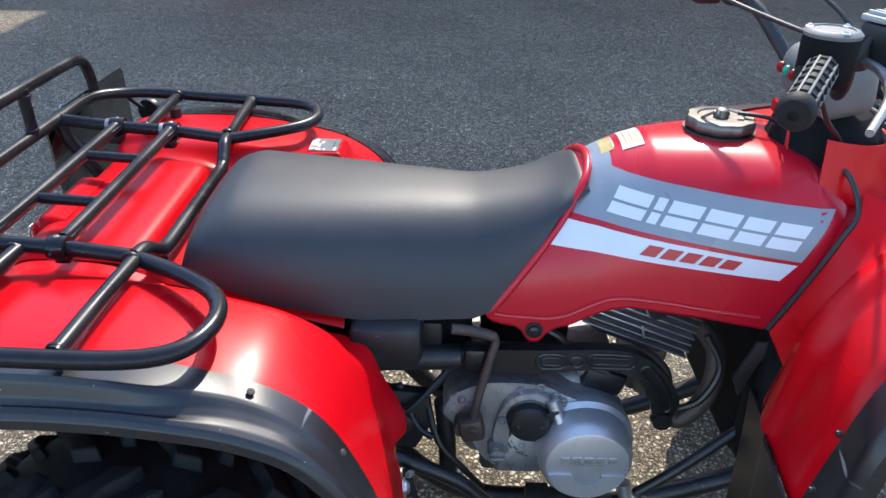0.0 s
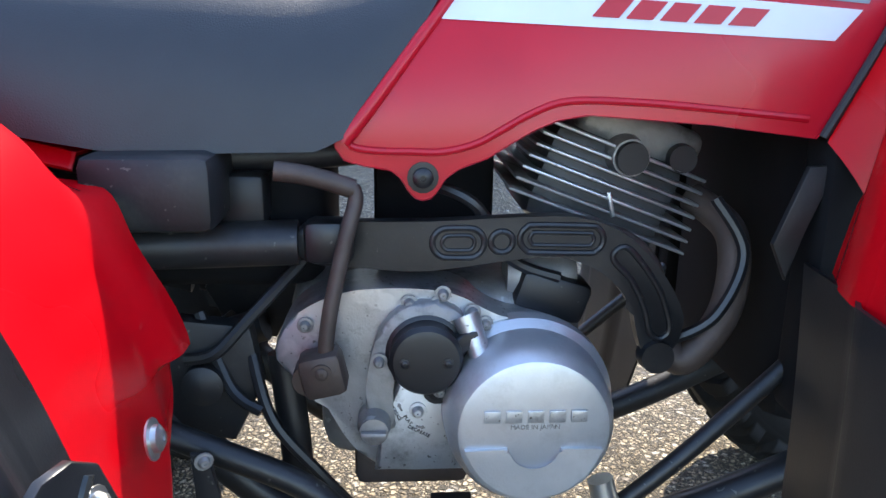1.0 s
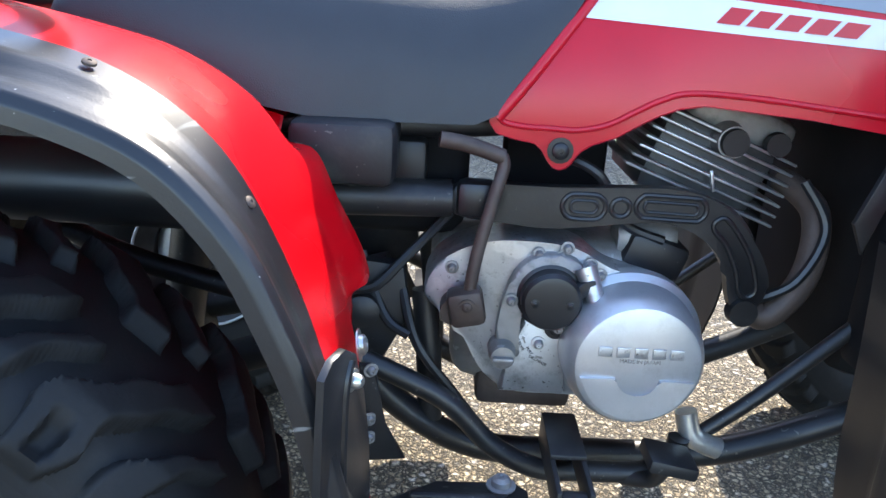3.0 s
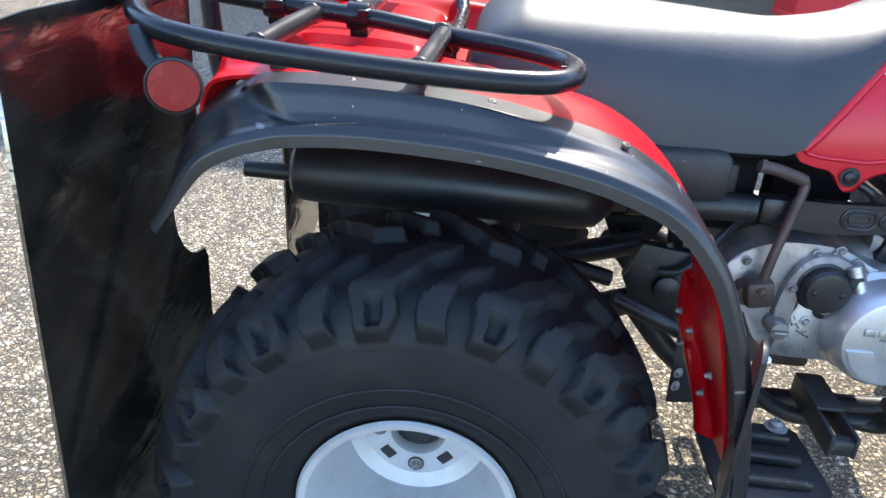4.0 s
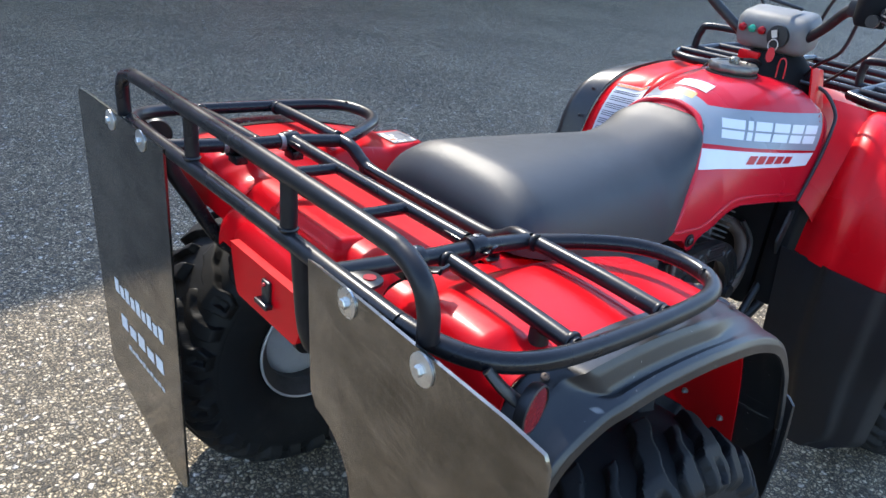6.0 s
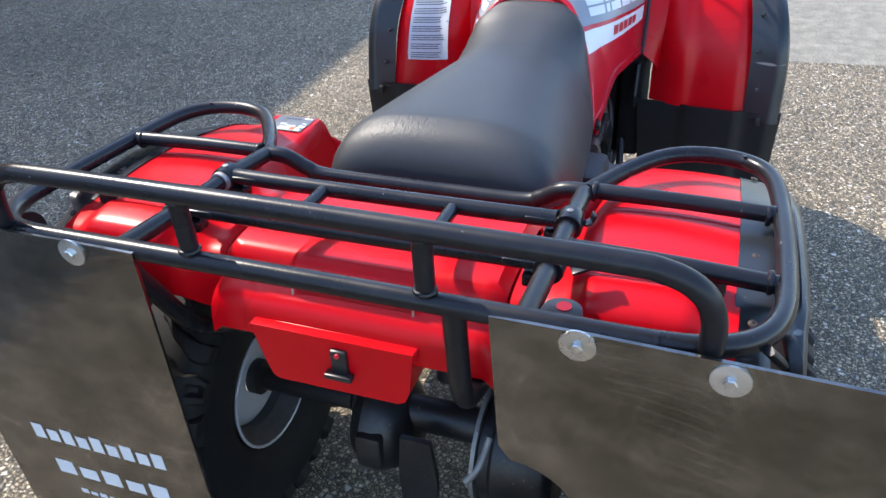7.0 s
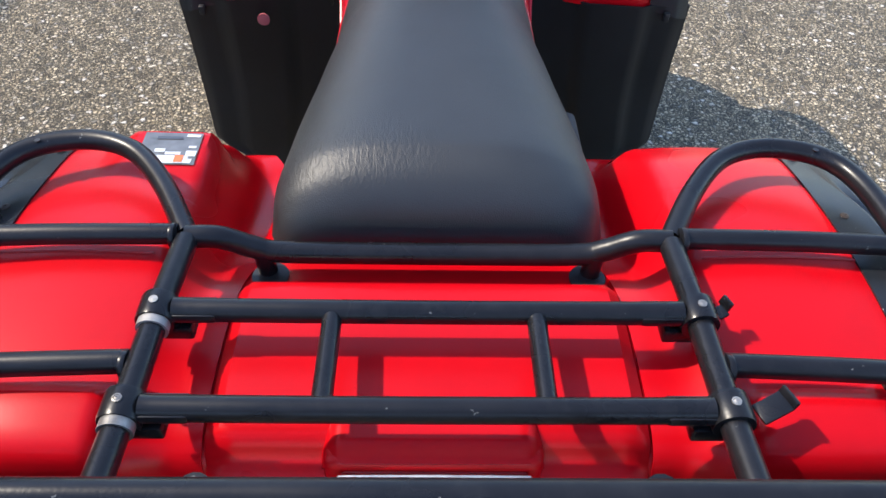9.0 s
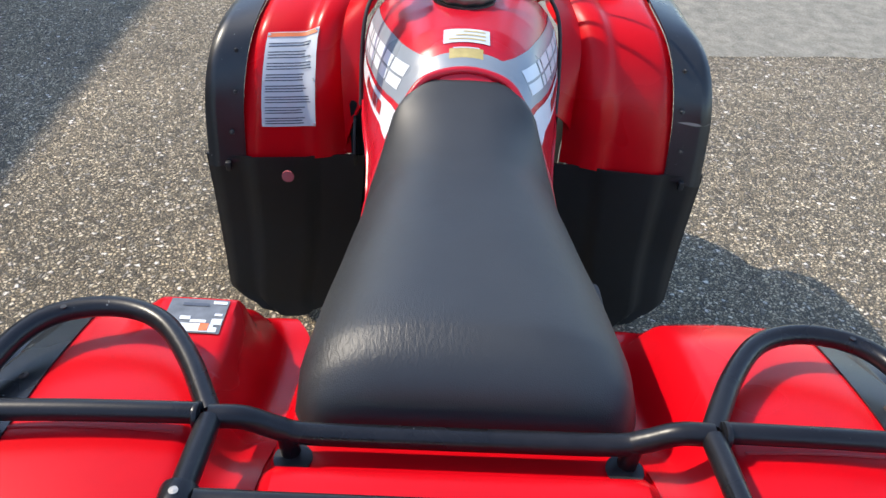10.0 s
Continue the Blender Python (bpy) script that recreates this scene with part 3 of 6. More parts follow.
# the clip-on ladder between the side bars
ladder = new("ladder_insert")
ladder.parent = quad
tagged(ladder, "removable black ladder insert clamped across the rack")
for x in (-0.359, -0.461):
    z = rack_z(x)
    tube("rail", [(x, 0.222, z + 0.004), (x, 0.19, z + 0.003), (x, 0.0, z + 0.002), (x, -0.19, z + 0.003), (x, -0.222, z + 0.004)], 0.0108, M_TUBE, ladder, smooth=4)
    for s in (-1, 1):
        part("flat_end", box_bm((x, s * 0.208, z + 0.003), (0.024, 0.05, 0.011), 0.004), M_TUBE, ladder)
        part("clamp", lathe_bm([(0.0122, -0.013), (0.0165, -0.013), (0.0172, -0.010), (0.0172, 0.010), (0.0165, 0.013), (0.0122, 0.013)], 20, 'x', (x, s * 0.236, z)), M_TUBE, ladder)
        part("clamp_lug", box_bm((x, s * 0.222, z - 0.018), (0.022, 0.03, 0.016), 0.003), M_TUBE, ladder)
        bolt("rivet", (x, s * 0.236, z + 0.0165), (0, 0, 1), 0.0026, M_DULL, ladder, 0.002)
        if s > 0:
            part("sleeve", lathe_bm([(0.0118, -0.004), (0.0138, -0.004), (0.0138, 0.004), (0.0118, 0.004)], 18, 'x', (x - 0.017, s * 0.236, rack_z(x - 0.017))), M_DULL, ladder)
for y in (0.0845, -0.093):
    tube("rung", [(-0.361, y, 0.803), (-0.459, y, 0.8075)], 0.0088, M_TUBE, ladder, smooth=1)
for x, y, w, ln in ((-0.457, -0.270, 0.019, 0.026), (-0.356, -0.257, 0.013, 0.010)):
    z = rack_z(x)
    part("lever", box_bm((x, y, z + 0.002), (w, ln, 0.0035), 0.0014, pose(0, 0, 0, -16, 0, 22)), M_TUBE, ladder)
    part("lever_fold", box_bm((x + 0.006, y - ln * 0.5, z + 0.007), (w, 0.004, 0.010), 0.0014, pose(0, 0, 0, 20, 0, 22)), M_TUBE, ladder)
# weld beads where the bars meet
for s in (-1, 1):
    for x, z in ((-0.257, 0.792), (-0.415, 0.8005)):
        for y in (0.2485, 0.457):
            part("weld", lathe_bm([(0.0100, -0.0035), (0.0128, -0.0025), (0.0136, 0.0), (0.0128, 0.0025), (0.0100, 0.0035)], 14, 'y', (x - 0.005 * (y > 0.3), s * y, z - (0.0015 if y > 0.3 else 0))), M_TUBE, rack)
    for z in (0.832, 0.893):
        part("weld", lathe_bm([(0.0095, -0.003), (0.0122, -0.002), (0.0130, 0.0), (0.0122, 0.002), (0.0095, 0.003)], 14, 'z', (-0.573, s * 0.137, z)), M_TUBE, rack)
# drilled tab and plain tab by the rear bar
part("tab", plate_bm([(0.019 * math.cos(a), 0.017 * math.sin(a)) for a in [math.pi * k / 10 for k in range(11)]] + [(-0.022, -0.012), (0.022, -0.012)], 0.004, pose(-0.549, -0.268, 0.818, 0, 0, -90), 0.001), M_TUBE, rack)
part("tab_hole", lathe_bm([(0.0001, 0), (0.0075, 0), (0.0075, 0.001), (0.0001, 0.001)], 16, 'z', (-0.547, -0.269, 0.8202)), M_LENS, rack)

# --- rear fender
SEAM = [(-0.490, 0.692), (-0.487, 0.732), (-0.470, 0.757), (-0.41, 0.767), (-0.329, 0.770), (-0.26, 0.768), (-0.189, 0.761), (-0.11, 0.746), (-0.052, 0.730), (0.0, 0.700), (0.034, 0.665), (0.062, 0.615), (0.085, 0.560), (0.104, 0.50), (0.120, 0.44), (0.134, 0.385), (0.141, 0.345)]
INNER = [(-0.476, 0.670), (-0.472, 0.718), (-0.456, 0.744), (-0.41, 0.753), (-0.33, 0.750), (-0.27, 0.734), (-0.20, 0.694), (-0.12, 0.664), (-0.06, 0.650), (-0.01, 0.642), (0.035, 0.640), (0.064, 0.632), (0.087, 0.590), (0.118, 0.522), (0.124, 0.44), (0.136, 0.385), (0.141, 0.345)]
TAIL = [(-0.521, 0.624), (-0.508, 0.670), (-0.494, 0.708), (-0.472, 0.735), (-0.446, 0.755), (-0.41, 0.766)] + SEAM[4:]
TAIL_S = [(p.x, p.y) for p in smooth_path([(*p, 0) for p in TAIL], 4)]
SEAM_S = [(p.x, p.y) for p in smooth_path([(*p, 0) for p in SEAM], 4)]
INNER_S = [(p.x, p.y) for p in smooth_path([(*p, 0) for p in INNER], 4)]
LIP = [(-0.512, 0.612), (-0.490, 0.644), (-0.462, 0.680), (-0.438, 0.697), (-0.405, 0.710), (-0.366, 0.719), (-0.30, 0.7235), (-0.20, 0.720), (-0.115, 0.709), (-0.05, 0.692), (0.0, 0.668), (0.042, 0.622), (0.066, 0.575), (0.09, 0.515), (0.105, 0.455), (0.118, 0.40), (0.126, 0.35), (0.130, 0.31), (0.132, 0.285)]
LIP_S = [(p.x, p.y) for p in smooth_path([(*p, 0) for p in LIP], 4)]


def ease(x, a, b):
    t = min(1.0, max(0.0, (x - a) / (b - a)))
    return t * t * (3 - 2 * t)


def fender_red(u, v):
    # v runs from the inner edge to the seam; a valley lies beside the seat
    a, b = path_at(SEAM_S, u), path_at(INNER_S, u)
    y0 = 0.19 + 0.046 * ease(u, 0.60, 0.72) + 0.13 * ease(u, 0.86, 1.0)
    y = y0 + v * (0.433 - y0)
    if u > 0.826:
        b = b - Vector((0.020, 0.0))
    t = 0.06 * v + 0.94 * ease(v, 0.10, 0.32)
    p = b * (1 - t) + a * t
    d = path_at(SEAM_S, min(1, u + 0.02)) - path_at(SEAM_S, max(0, u - 0.02))
    nrm = Vector((-d.y, d.x)).normalized()
    crown = 0.006 * math.sin(math.pi * max(0, v - 0.2) / 0.8) ** 0.8 * (1 - 0.8 * ease(u, 0.55, 0.8))
    # raised rear corner with a crease across the panel
    crown += 0.013 * ease(-p.x, 0.414, 0.428) * (1 - ease(-p.x, 0.466, 0.486)) * ease(v, 0.28, 0.36) * (1 - ease(v, 0.78, 0.88))
    p = p + nrm * crown
    return (p.x, -y, p.y)


fender = new("rear_fender")
fender.parent = quad
tagged(fender, "glossy red moulded plastic rear fender")
fr = part("side_panel", shell_bm(fender_red, 110, 28, 0.004), M_RED, fender)


def fender_left(u, v):
    # the left panel has a level pad at its front, beside the seat
    x, y, z = fender_red(u, v)
    k = ease(x, -0.135, -0.105) * (1 - ease(x, -0.046, -0.022)) * ease(v, 0.20, 0.31) * (1 - ease(v, 0.64, 0.80))
    return (x, y, z + k * max(0.0, 0.755 - z))


fr = part("side_panel", shell_bm(fender_left, 130, 40, 0.004), M_RED, fender)
for q in fr.data.vertices:
    q.co.y = -q.co.y
fr.data.flip_normals()


def trim(u, v):
    # from the seam over the shoulder to the turned-down edge
    # the rear end narrows to a pointed tail behind the wheel
    w0 = 1 - ease(u, 0.0, 0.10)
    a, b = path_at(TAIL_S, u), path_at(LIP_S, u)
    d = path_at(LIP_S, min(1, u + 0.02)) - path_at(LIP_S, max(0, u - 0.02))
    nrm = Vector((-d.y, d.x)).normalized()
    sh = b + nrm * (0.020 - 0.010 * w0)
    a2 = a + nrm * 0.003
    # a level flange with a step down to the outer ridge
    w = ease(u, 0.160, 0.195) * (1 - ease(u, 0.40, 0.52))
    stops = [(0.0, 0.428 + 0.010 * w0, a2), (0.34, 0.458 + 0.018 * w, a2 * (0.70 + 0.26 * w) + sh * (0.30 - 0.26 * w) + nrm * 0.001), (0.40, 0.463 + 0.018 * w, a2 * (0.62 + 0.08 * w) + sh * (0.38 - 0.08 * w) + nrm * 0.001),
             (0.52, 0.472 + 0.015 * w, a2 * 0.45 + sh * 0.55 - nrm * 0.009 * w), (0.60, 0.482 + 0.010 * w, sh - nrm * 0.002 * w + (a2 - sh) * 0.25 * (1 - w)), (0.70, 0.494 + 0.006 * w, sh + nrm * 0.002), (0.78, 0.503 + 0.003 * w, sh - nrm * 0.001), (0.86, 0.508 + 0.003 * w, sh - nrm * 0.008), (1.0, 0.509 + 0.003 * w, b)]
    for (v0, y0, p0), (v1, y1, p1) in zip(stops, stops[1:]):
        if v <= v1 + 1e-9:
            t = (v - v0) / (v1 - v0)
            p = p0 * (1 - t) + p1 * t
            return (p.x, -(y0 * (1 - t) + y1 * t), p.y)


tr = part("fender_trim", shell_bm(trim, 120, 50, 0.004), M_TRIM, fender, "black plastic fender edge trim", 50)
mirror(tr)
for s in (-1, 1):
    for x, z, ax in ((-0.329, 0.771, (0, 0, 1)), (-0.189, 0.763, (0.05, 0, 1)), (-0.052, 0.733, (0.35, 0, 1)), (0.053, 0.642, (0.9, 0, 0.6)), (-0.44, 0.757, (-0.5, 0, 1))):
        screw("trim_screw", (x, s * 0.447, z + 0.001), Vector(ax) + Vector((0, s * 0.25, 0)), 0.0050, M_RUST, fender)
    for y, z, x in ((0.285, 0.470, 0.093), (0.345, 0.475, 0.092), (0.300, 0.430, 0.100), (0.375, 0.405, 0.114), (0.412, 0.455, 0.104)):
        bolt("well_bolt", (x, s * y, z), (-1, 0, -0.1), 0.0038, M_DULL, fender, 0.008)
    bolt("panel_bolt", (0.122, s * 0.352, 0.489), (1, 0, 0.15), 0.010, M_STEEL, fender, 0.008)

# centre deck between the fenders
DECK = [(0.02, 0.66), (-0.10, 0.69), (-0.20, 0.722), (-0.258, 0.733), (-0.272, 0.738), (-0.285, 0.757), (-0.32, 0.764), (-0.40, 0.766), (-0.44, 0.764), (-0.458, 0.756), (-0.468, 0.737), (-0.49, 0.728), (-0.505, 0.715), (-0.512, 0.69), (-0.512, 0.672)]
DECK_S = [(p.x, p.y) for p in smooth_path([(*p, 0) for p in DECK], 4)]


def deck(u, v):
    p = path_at(DECK_S, u)
    w = 0.187
    y = -w + 2 * w * v
    e = max(0.0, abs(2 * v - 1) - 0.93) / 0.07
    return (p.x, y, p.y - 0.012 * e * e)


part("centre_deck", shell_bm(lambda u, v: deck(1 - u, v), 72, 28, 0.004), M_RED, fender)


def gutter(u, v):
    # channel that joins deck and side panel
    p = path_at(INNER_S, u * 0.62)
    y = 0.172 + 0.022 * v
    return (p.x, -y, p.y - 0.012 * (1 - v) - 0.002)


gt = part("joint_strip", shell_bm(gutter, 40, 3, 0.003), M_RED, fender)
mirror(gt)
for s in (-1, 1):
    # drain holes where the rack stays pass through
    part("stay_hole", lathe_bm([(0.0001, 0), (0.019, 0), (0.019, 0.0012), (0.0001, 0.0012)], 24, 'z', (-0.257, s * 0.163, 0.7345)), M_BLACK, fender)
    us = [0.30 + 0.002 * k for k in range(60)]
    uj = min(us, key=lambda q: abs(fender_red(q, 0.6)[0] + 0.262))
    jp = [fender_red(uj, 0.34 + 0.64 * k / 12) for k in range(13)]
    tube("panel_joint", [(p[0], -s * p[1], p[2] + 0.0005) for p in jp], 0.0016, M_DRED, fender, seg=6, smooth=1)
# tool box under the tail with its lamp housing
TB = [(0.120, 0.698), (-0.095, 0.698), (-0.087, 0.640), (-0.080, 0.622), (-0.070, 0.617), (0.092, 0.617), (0.100, 0.622), (0.106, 0.640)]
part("tool_box", plate_bm(TB, 0.13, pose(-0.460, 0, 0, 90, 0, 90), 0.008), M_RED, fender)
part("box_flare", plate_bm([(0.120, 0.694), (0.078, 0.694), (0.070, 0.640), (0.099, 0.622)], 0.016, pose(-0.516, 0, 0, 90, 0, 90), 0.006), M_RED, fender)


def lamp_hood(u, v):
    # hooded roof over the lens: rounded ends, a level top that runs into the deck
    y = -0.095 + 0.19 * v
    e = max(0.0, abs(2 * v - 1) - 0.80) / 0.20
    z = 0.768 + 0.003 * ease(u, 0.0, 0.5) - 0.030 * e ** 2.2
    x = -0.425 - 0.055 * u + 0.010 * e ** 2 * u
    return (x, y - 0.004, z - 0.012 * ease(u, 0.72, 1.0))


part("lamp_hood", shell_bm(lambda u, v: lamp_hood(1 - u, v), 20, 30, 0.010), M_RED, fender)
part("lamp_body", box_bm((-0.452, -0.004, 0.722), (0.060, 0.182, 0.078), 0.010, seg=3), M_RED, fender)
part("lamp_shelf", box_bm((-0.494, -0.002, 0.695), (0.056, 0.190, 0.014), 0.003, pose(0, 0, 0, 0, -14, 0), seg=2), M_RED, fender)
part("tail_lamp_lens", box_bm((-0.482, -0.005, 0.728), (0.012, 0.154, 0.046), 0.005, pose(0, 0, 0, 0, 8, 0)), M_LENS, fender, "dark red tail lamp lens")
tube("tail_lamp_trim", [(-0.492, 0.073, 0.707), (-0.489, 0.074, 0.736), (-0.488, 0.070, 0.748), (-0.487, 0.062, 0.751), (-0.487, -0.072, 0.751), (-0.488, -0.080, 0.748), (-0.489, -0.084, 0.736), (-0.492, -0.083, 0.707)], 0.0017, M_STEEL, fender, "thin bright lamp trim", seg=8, smooth=4)
part("latch", box_bm((-0.527, 0.0, 0.668), (0.008, 0.022, 0.036), 0.003), M_BLACK, fender, "black rubber latch")
part("latch_tab", box_bm((-0.533, 0.0, 0.650), (0.012, 0.036, 0.008), 0.002), M_BLACK, fender)
part("latch_pin", lathe_bm([(0.0001, 0.0), (0.0032, 0.0), (0.0032, -0.003), (0.0001, -0.003)], 10, 'x', (-0.531, 0.0, 0.680)), M_BG_RED, fender)
for s in (-1, 1):
    turn = Matrix.Translation((-0.495, s * 0.476, 0.758)) @ pose(0, 0, 0, 0, 0, 16 if s < 0 else 164)
    rf = lathe_bm([(0.0001, 0.004), (0.026, 0.004), (0.0275, 0.0), (0.0275, -0.008), (0.0255, -0.009), (0.0245, -0.006), (0.0001, -0.006)], 32, 'y')
    bmesh.ops.transform(rf, matrix=turn, verts=rf.verts[:])
    part("reflector_shell", rf, M_BLACK, fender)
    rf = lathe_bm([(0.0001, -0.004), (0.0243, -0.004), (0.0243, -0.0075), (0.0001, -0.0085)], 32, 'y')
    bmesh.ops.transform(rf, matrix=turn, verts=rf.verts[:])
    part("side_reflector", rf, M_REFL, fender, "round red side reflector")
    tube("reflector_bracket", [(-0.538, s * 0.452, 0.805), (-0.525, s * 0.465, 0.785), (-0.505, s * 0.472, 0.765)], 0.010, M_BLACK, fender, flat=0.5)


# --- seat
def seat_fn():
    bm = bmesh.new()
    top = [(-0.222, 0.752), (-0.216, 0.778), (-0.205, 0.798), (-0.188, 0.815), (-0.165, 0.826), (-0.145, 0.830), (-0.09, 0.829), (-0.036, 0.827), (0.063, 0.8235), (0.162, 0.819), (0.20, 0.818), (0.229, 0.820), (0.283, 0.829), (0.33, 0.841), (0.360, 0.854), (0.374, 0.861), (0.384, 0.859), (0.388, 0.845)]
    bot = [(-0.222, 0.735), (-0.16, 0.718), (-0.08, 0.688), (0.0, 0.671), (0.06, 0.660), (0.22, 0.660), (0.245, 0.672), (0.29, 0.73), (0.345, 0.82), (0.388, 0.845)]
    wide = [(-0.222, 0.160), (-0.21, 0.172), (-0.19, 0.181), (-0.14, 0.187), (-0.08, 0.186), (-0.02, 0.183), (0.05, 0.177), (0.12, 0.171), (0.25, 0.155), (0.30, 0.133), (0.345, 0.110), (0.388, 0.080)]
    topw = [(-0.222, 0.86), (-0.18, 0.86), (-0.05, 0.84), (0.05, 0.80), (0.15, 0.74), (0.25, 0.68), (0.33, 0.72), (0.388, 0.82)]
    tp = [(p.x, p.y) for p in smooth_path([(*p, 0) for p in top], 3)]
    xs = [p[0] for p in tp]
    rings = []
    N = 40
    for x, zt in tp:
        zb, w, k = interp(x, bot), interp(x, wide), interp(x, topw)
        zb = min(zb, zt - 0.004)
        ring = []
        for i in range(N + 1):
            a = math.pi * i / N
            c, s = math.cos(a), math.sin(a)
            yy = math.copysign(abs(c) ** 0.55, c)
            f = s ** 0.5
            z = zb + (zt - zb) * f
            ww = w * (1 - (1 - k) * f ** 1.4)
            dome = 1 - 0.05 * (abs(yy) ** 2) * f
            ring.append(bm.verts.new((x, -0.008 + yy * ww, zb + (z - zb) * dome)))
        rings.append(ring)
    for A, B in zip(rings, rings[1:]):
        for i in range(N):
            bm.faces.new((A[i], B[i], B[i + 1], A[i + 1]))
        bm.faces.new((A[0], A[N], B[N], B[0]))
    bm.faces.new(rings[0])
    bm.faces.new(rings[-1][::-1])
    return bm


part("seat", seat_fn(), M_SEAT, quad, "black textured vinyl saddle seat", 60)

# --- tank and side covers
T_TOP = [(0.232, 0.680), (0.25, 0.692), (0.29, 0.735), (0.33, 0.79), (0.358, 0.828), (0.374, 0.857), (0.39, 0.874), (0.41, 0.886), (0.44, 0.900), (0.48, 0.912), (0.56, 0.921), (0.64, 0.921), (0.70, 0.912), (0.735, 0.895), (0.76, 0.87)]
T_BOT = [(0.232, 0.676), (0.235, 0.662), (0.243, 0.651), (0.262, 0.646), (0.284, 0.643), (0.293, 0.636), (0.300, 0.624), (0.306, 0.618), (0.313, 0.616), (0.320, 0.618), (0.326, 0.624), (0.333, 0.636), (0.345, 0.645), (0.37, 0.655), (0.39, 0.668), (0.41, 0.680), (0.43, 0.689), (0.455, 0.694), (0.56, 0.688), (0.648, 0.678), (0.67, 0.71), (0.70, 0.775), (0.725, 0.83), (0.745, 0.862), (0.76, 0.866)]


def tank_y(x, z):
    hw = interp(x, [(0.232, 0.145), (0.30, 0.150), (0.40, 0.158), (0.50, 0.172), (0.60, 0.184), (0.70, 0.192), (0.76, 0.192)])
    zt = interp(x, T_TOP) if x > 0.39 else 0.874 + 0.6 * (x - 0.39)
    n = interp(x, [(0.232, 2.4), (0.40, 2.0), (0.55, 2.6), (0.72, 3.6), (0.76, 3.6)])
    f = min(0.9999, max(0.0, (z - 0.655) / (zt - 0.655)))
    return hw * (1 - f ** n) ** (1 / n)


def tank_bm():
    bm = bmesh.new()
    xs = [0.232 + 0.528 * k / 150 for k in range(151)]
    N = 26
    for s in (-1, 1):
        rows = []
        for x in xs:
            zt, zb = interp(x, T_TOP), interp(x, T_BOT)
            zb = min(zb, zt - 0.002)
            row = []
            for i in range(N + 1):
                t = i / N
                t = 1 - (1 - t) ** 1.7
                z = zb + (zt - zb) * t
                row.append(bm.verts.new((x, -0.008 + s * (tank_y(x, z) if (t < 0.9999 or x < 0.372) else 0.0), z)))
            # turned-in lower edge
            y0 = row[0].co.y
            row.insert(0, bm.verts.new((x, y0 - s * 0.002 + s * 0.006, zb + 0.0)))
            row.insert(0, bm.verts.new((x, y0 - s * 0.03, zb + 0.004)))
            rows.append(row)
        for A, B in zip(rows, rows[1:]):
            for i in range(len(A) - 1):
                bm.faces.new((A[i], A[i + 1], B[i + 1], B[i]))
    bmesh.ops.remove_doubles(bm, verts=bm.verts[:], dist=0.0004)
    return bm


tank = part("fuel_tank_cover", tank_bm(), M_TANK, quad, "red fuel tank cover with grey and white stripes", 50)


def decal(name, outline, material, off, parent=tank, label="", sides=(-1, 1), sub=14):
    """A thin film that follows the tank's side: outline in (x, z), corners of a four-sided patch."""
    for s in sides:
        a, b, c, d = [Vector(p) for p in outline]

        def fn(u, v):
            p = (a * (1 - u) + b * u) * (1 - v) + (d * (1 - u) + c * u) * v
            return (p.x, -0.008 + s * (tank_y(p.x, p.y) + off), p.y)
        nv = max(2, sub // 2)
        bm = bmesh.new()
        g = [[bm.verts.new(fn(i / sub, j / nv)) for j in range(nv + 1)] for i in range(sub + 1)]
        for i in range(sub):
            for j in range(nv):
                bm.faces.new((g[i][j], g[i + 1][j], g[i + 1][j + 1], g[i][j + 1]))
        part(name, bm, material, parent, label)


# corners: rear low, front low, front high, rear high
decal("grey_stripe", [(0.357, 0.817), (0.679, 0.789), (0.721, 0.862), (0.394, 0.879)], M_GREY, 0.0015, label="blue-grey stripe")
decal("white_stripe", [(0.321, 0.774), (0.654, 0.759), (0.675, 0.784), (0.351, 0.809)], M_WHITE, 0.0015, label="white stripe")


def tank_z(x, y):
    hw = interp(x, [(0.232, 0.145), (0.30, 0.150), (0.40, 0.158), (0.50, 0.172), (0.60, 0.184), (0.70, 0.192), (0.76, 0.192)])
    zt = interp(x, T_TOP)
    n = interp(x, [(0.232, 2.4), (0.40, 2.0), (0.55, 2.6), (0.72, 3.6), (0.76, 3.6)])
    f = min(0.9999, abs(y + 0.008) / hw)
    return 0.655 + (zt - 0.655) * (1 - f ** n) ** (1 / n)


def top_film(name, x0, x1, y0, y1, material, off, label="", nx=10, ny=16, taper=0.0):
    """A film on top of the tank between two x and two y."""
    bm = bmesh.new()
    g = []
    for i in range(nx + 1):
        row = []
        for j in range(ny + 1):
            y = y0 + (y1 - y0) * j / ny
            xa = x0 + taper * abs(2 * j / ny - 1) ** 2
            x = xa + (x1 - xa) * i / nx
            row.append(bm.verts.new((x, y, tank_z(x, y) + off)))
        g.append(row)
    for i in range(nx):
        for j in range(ny):
            bm.faces.new((g[i][j], g[i + 1][j], g[i + 1][j + 1], g[i][j + 1]))
    return part(name, bm, material, tank, label)


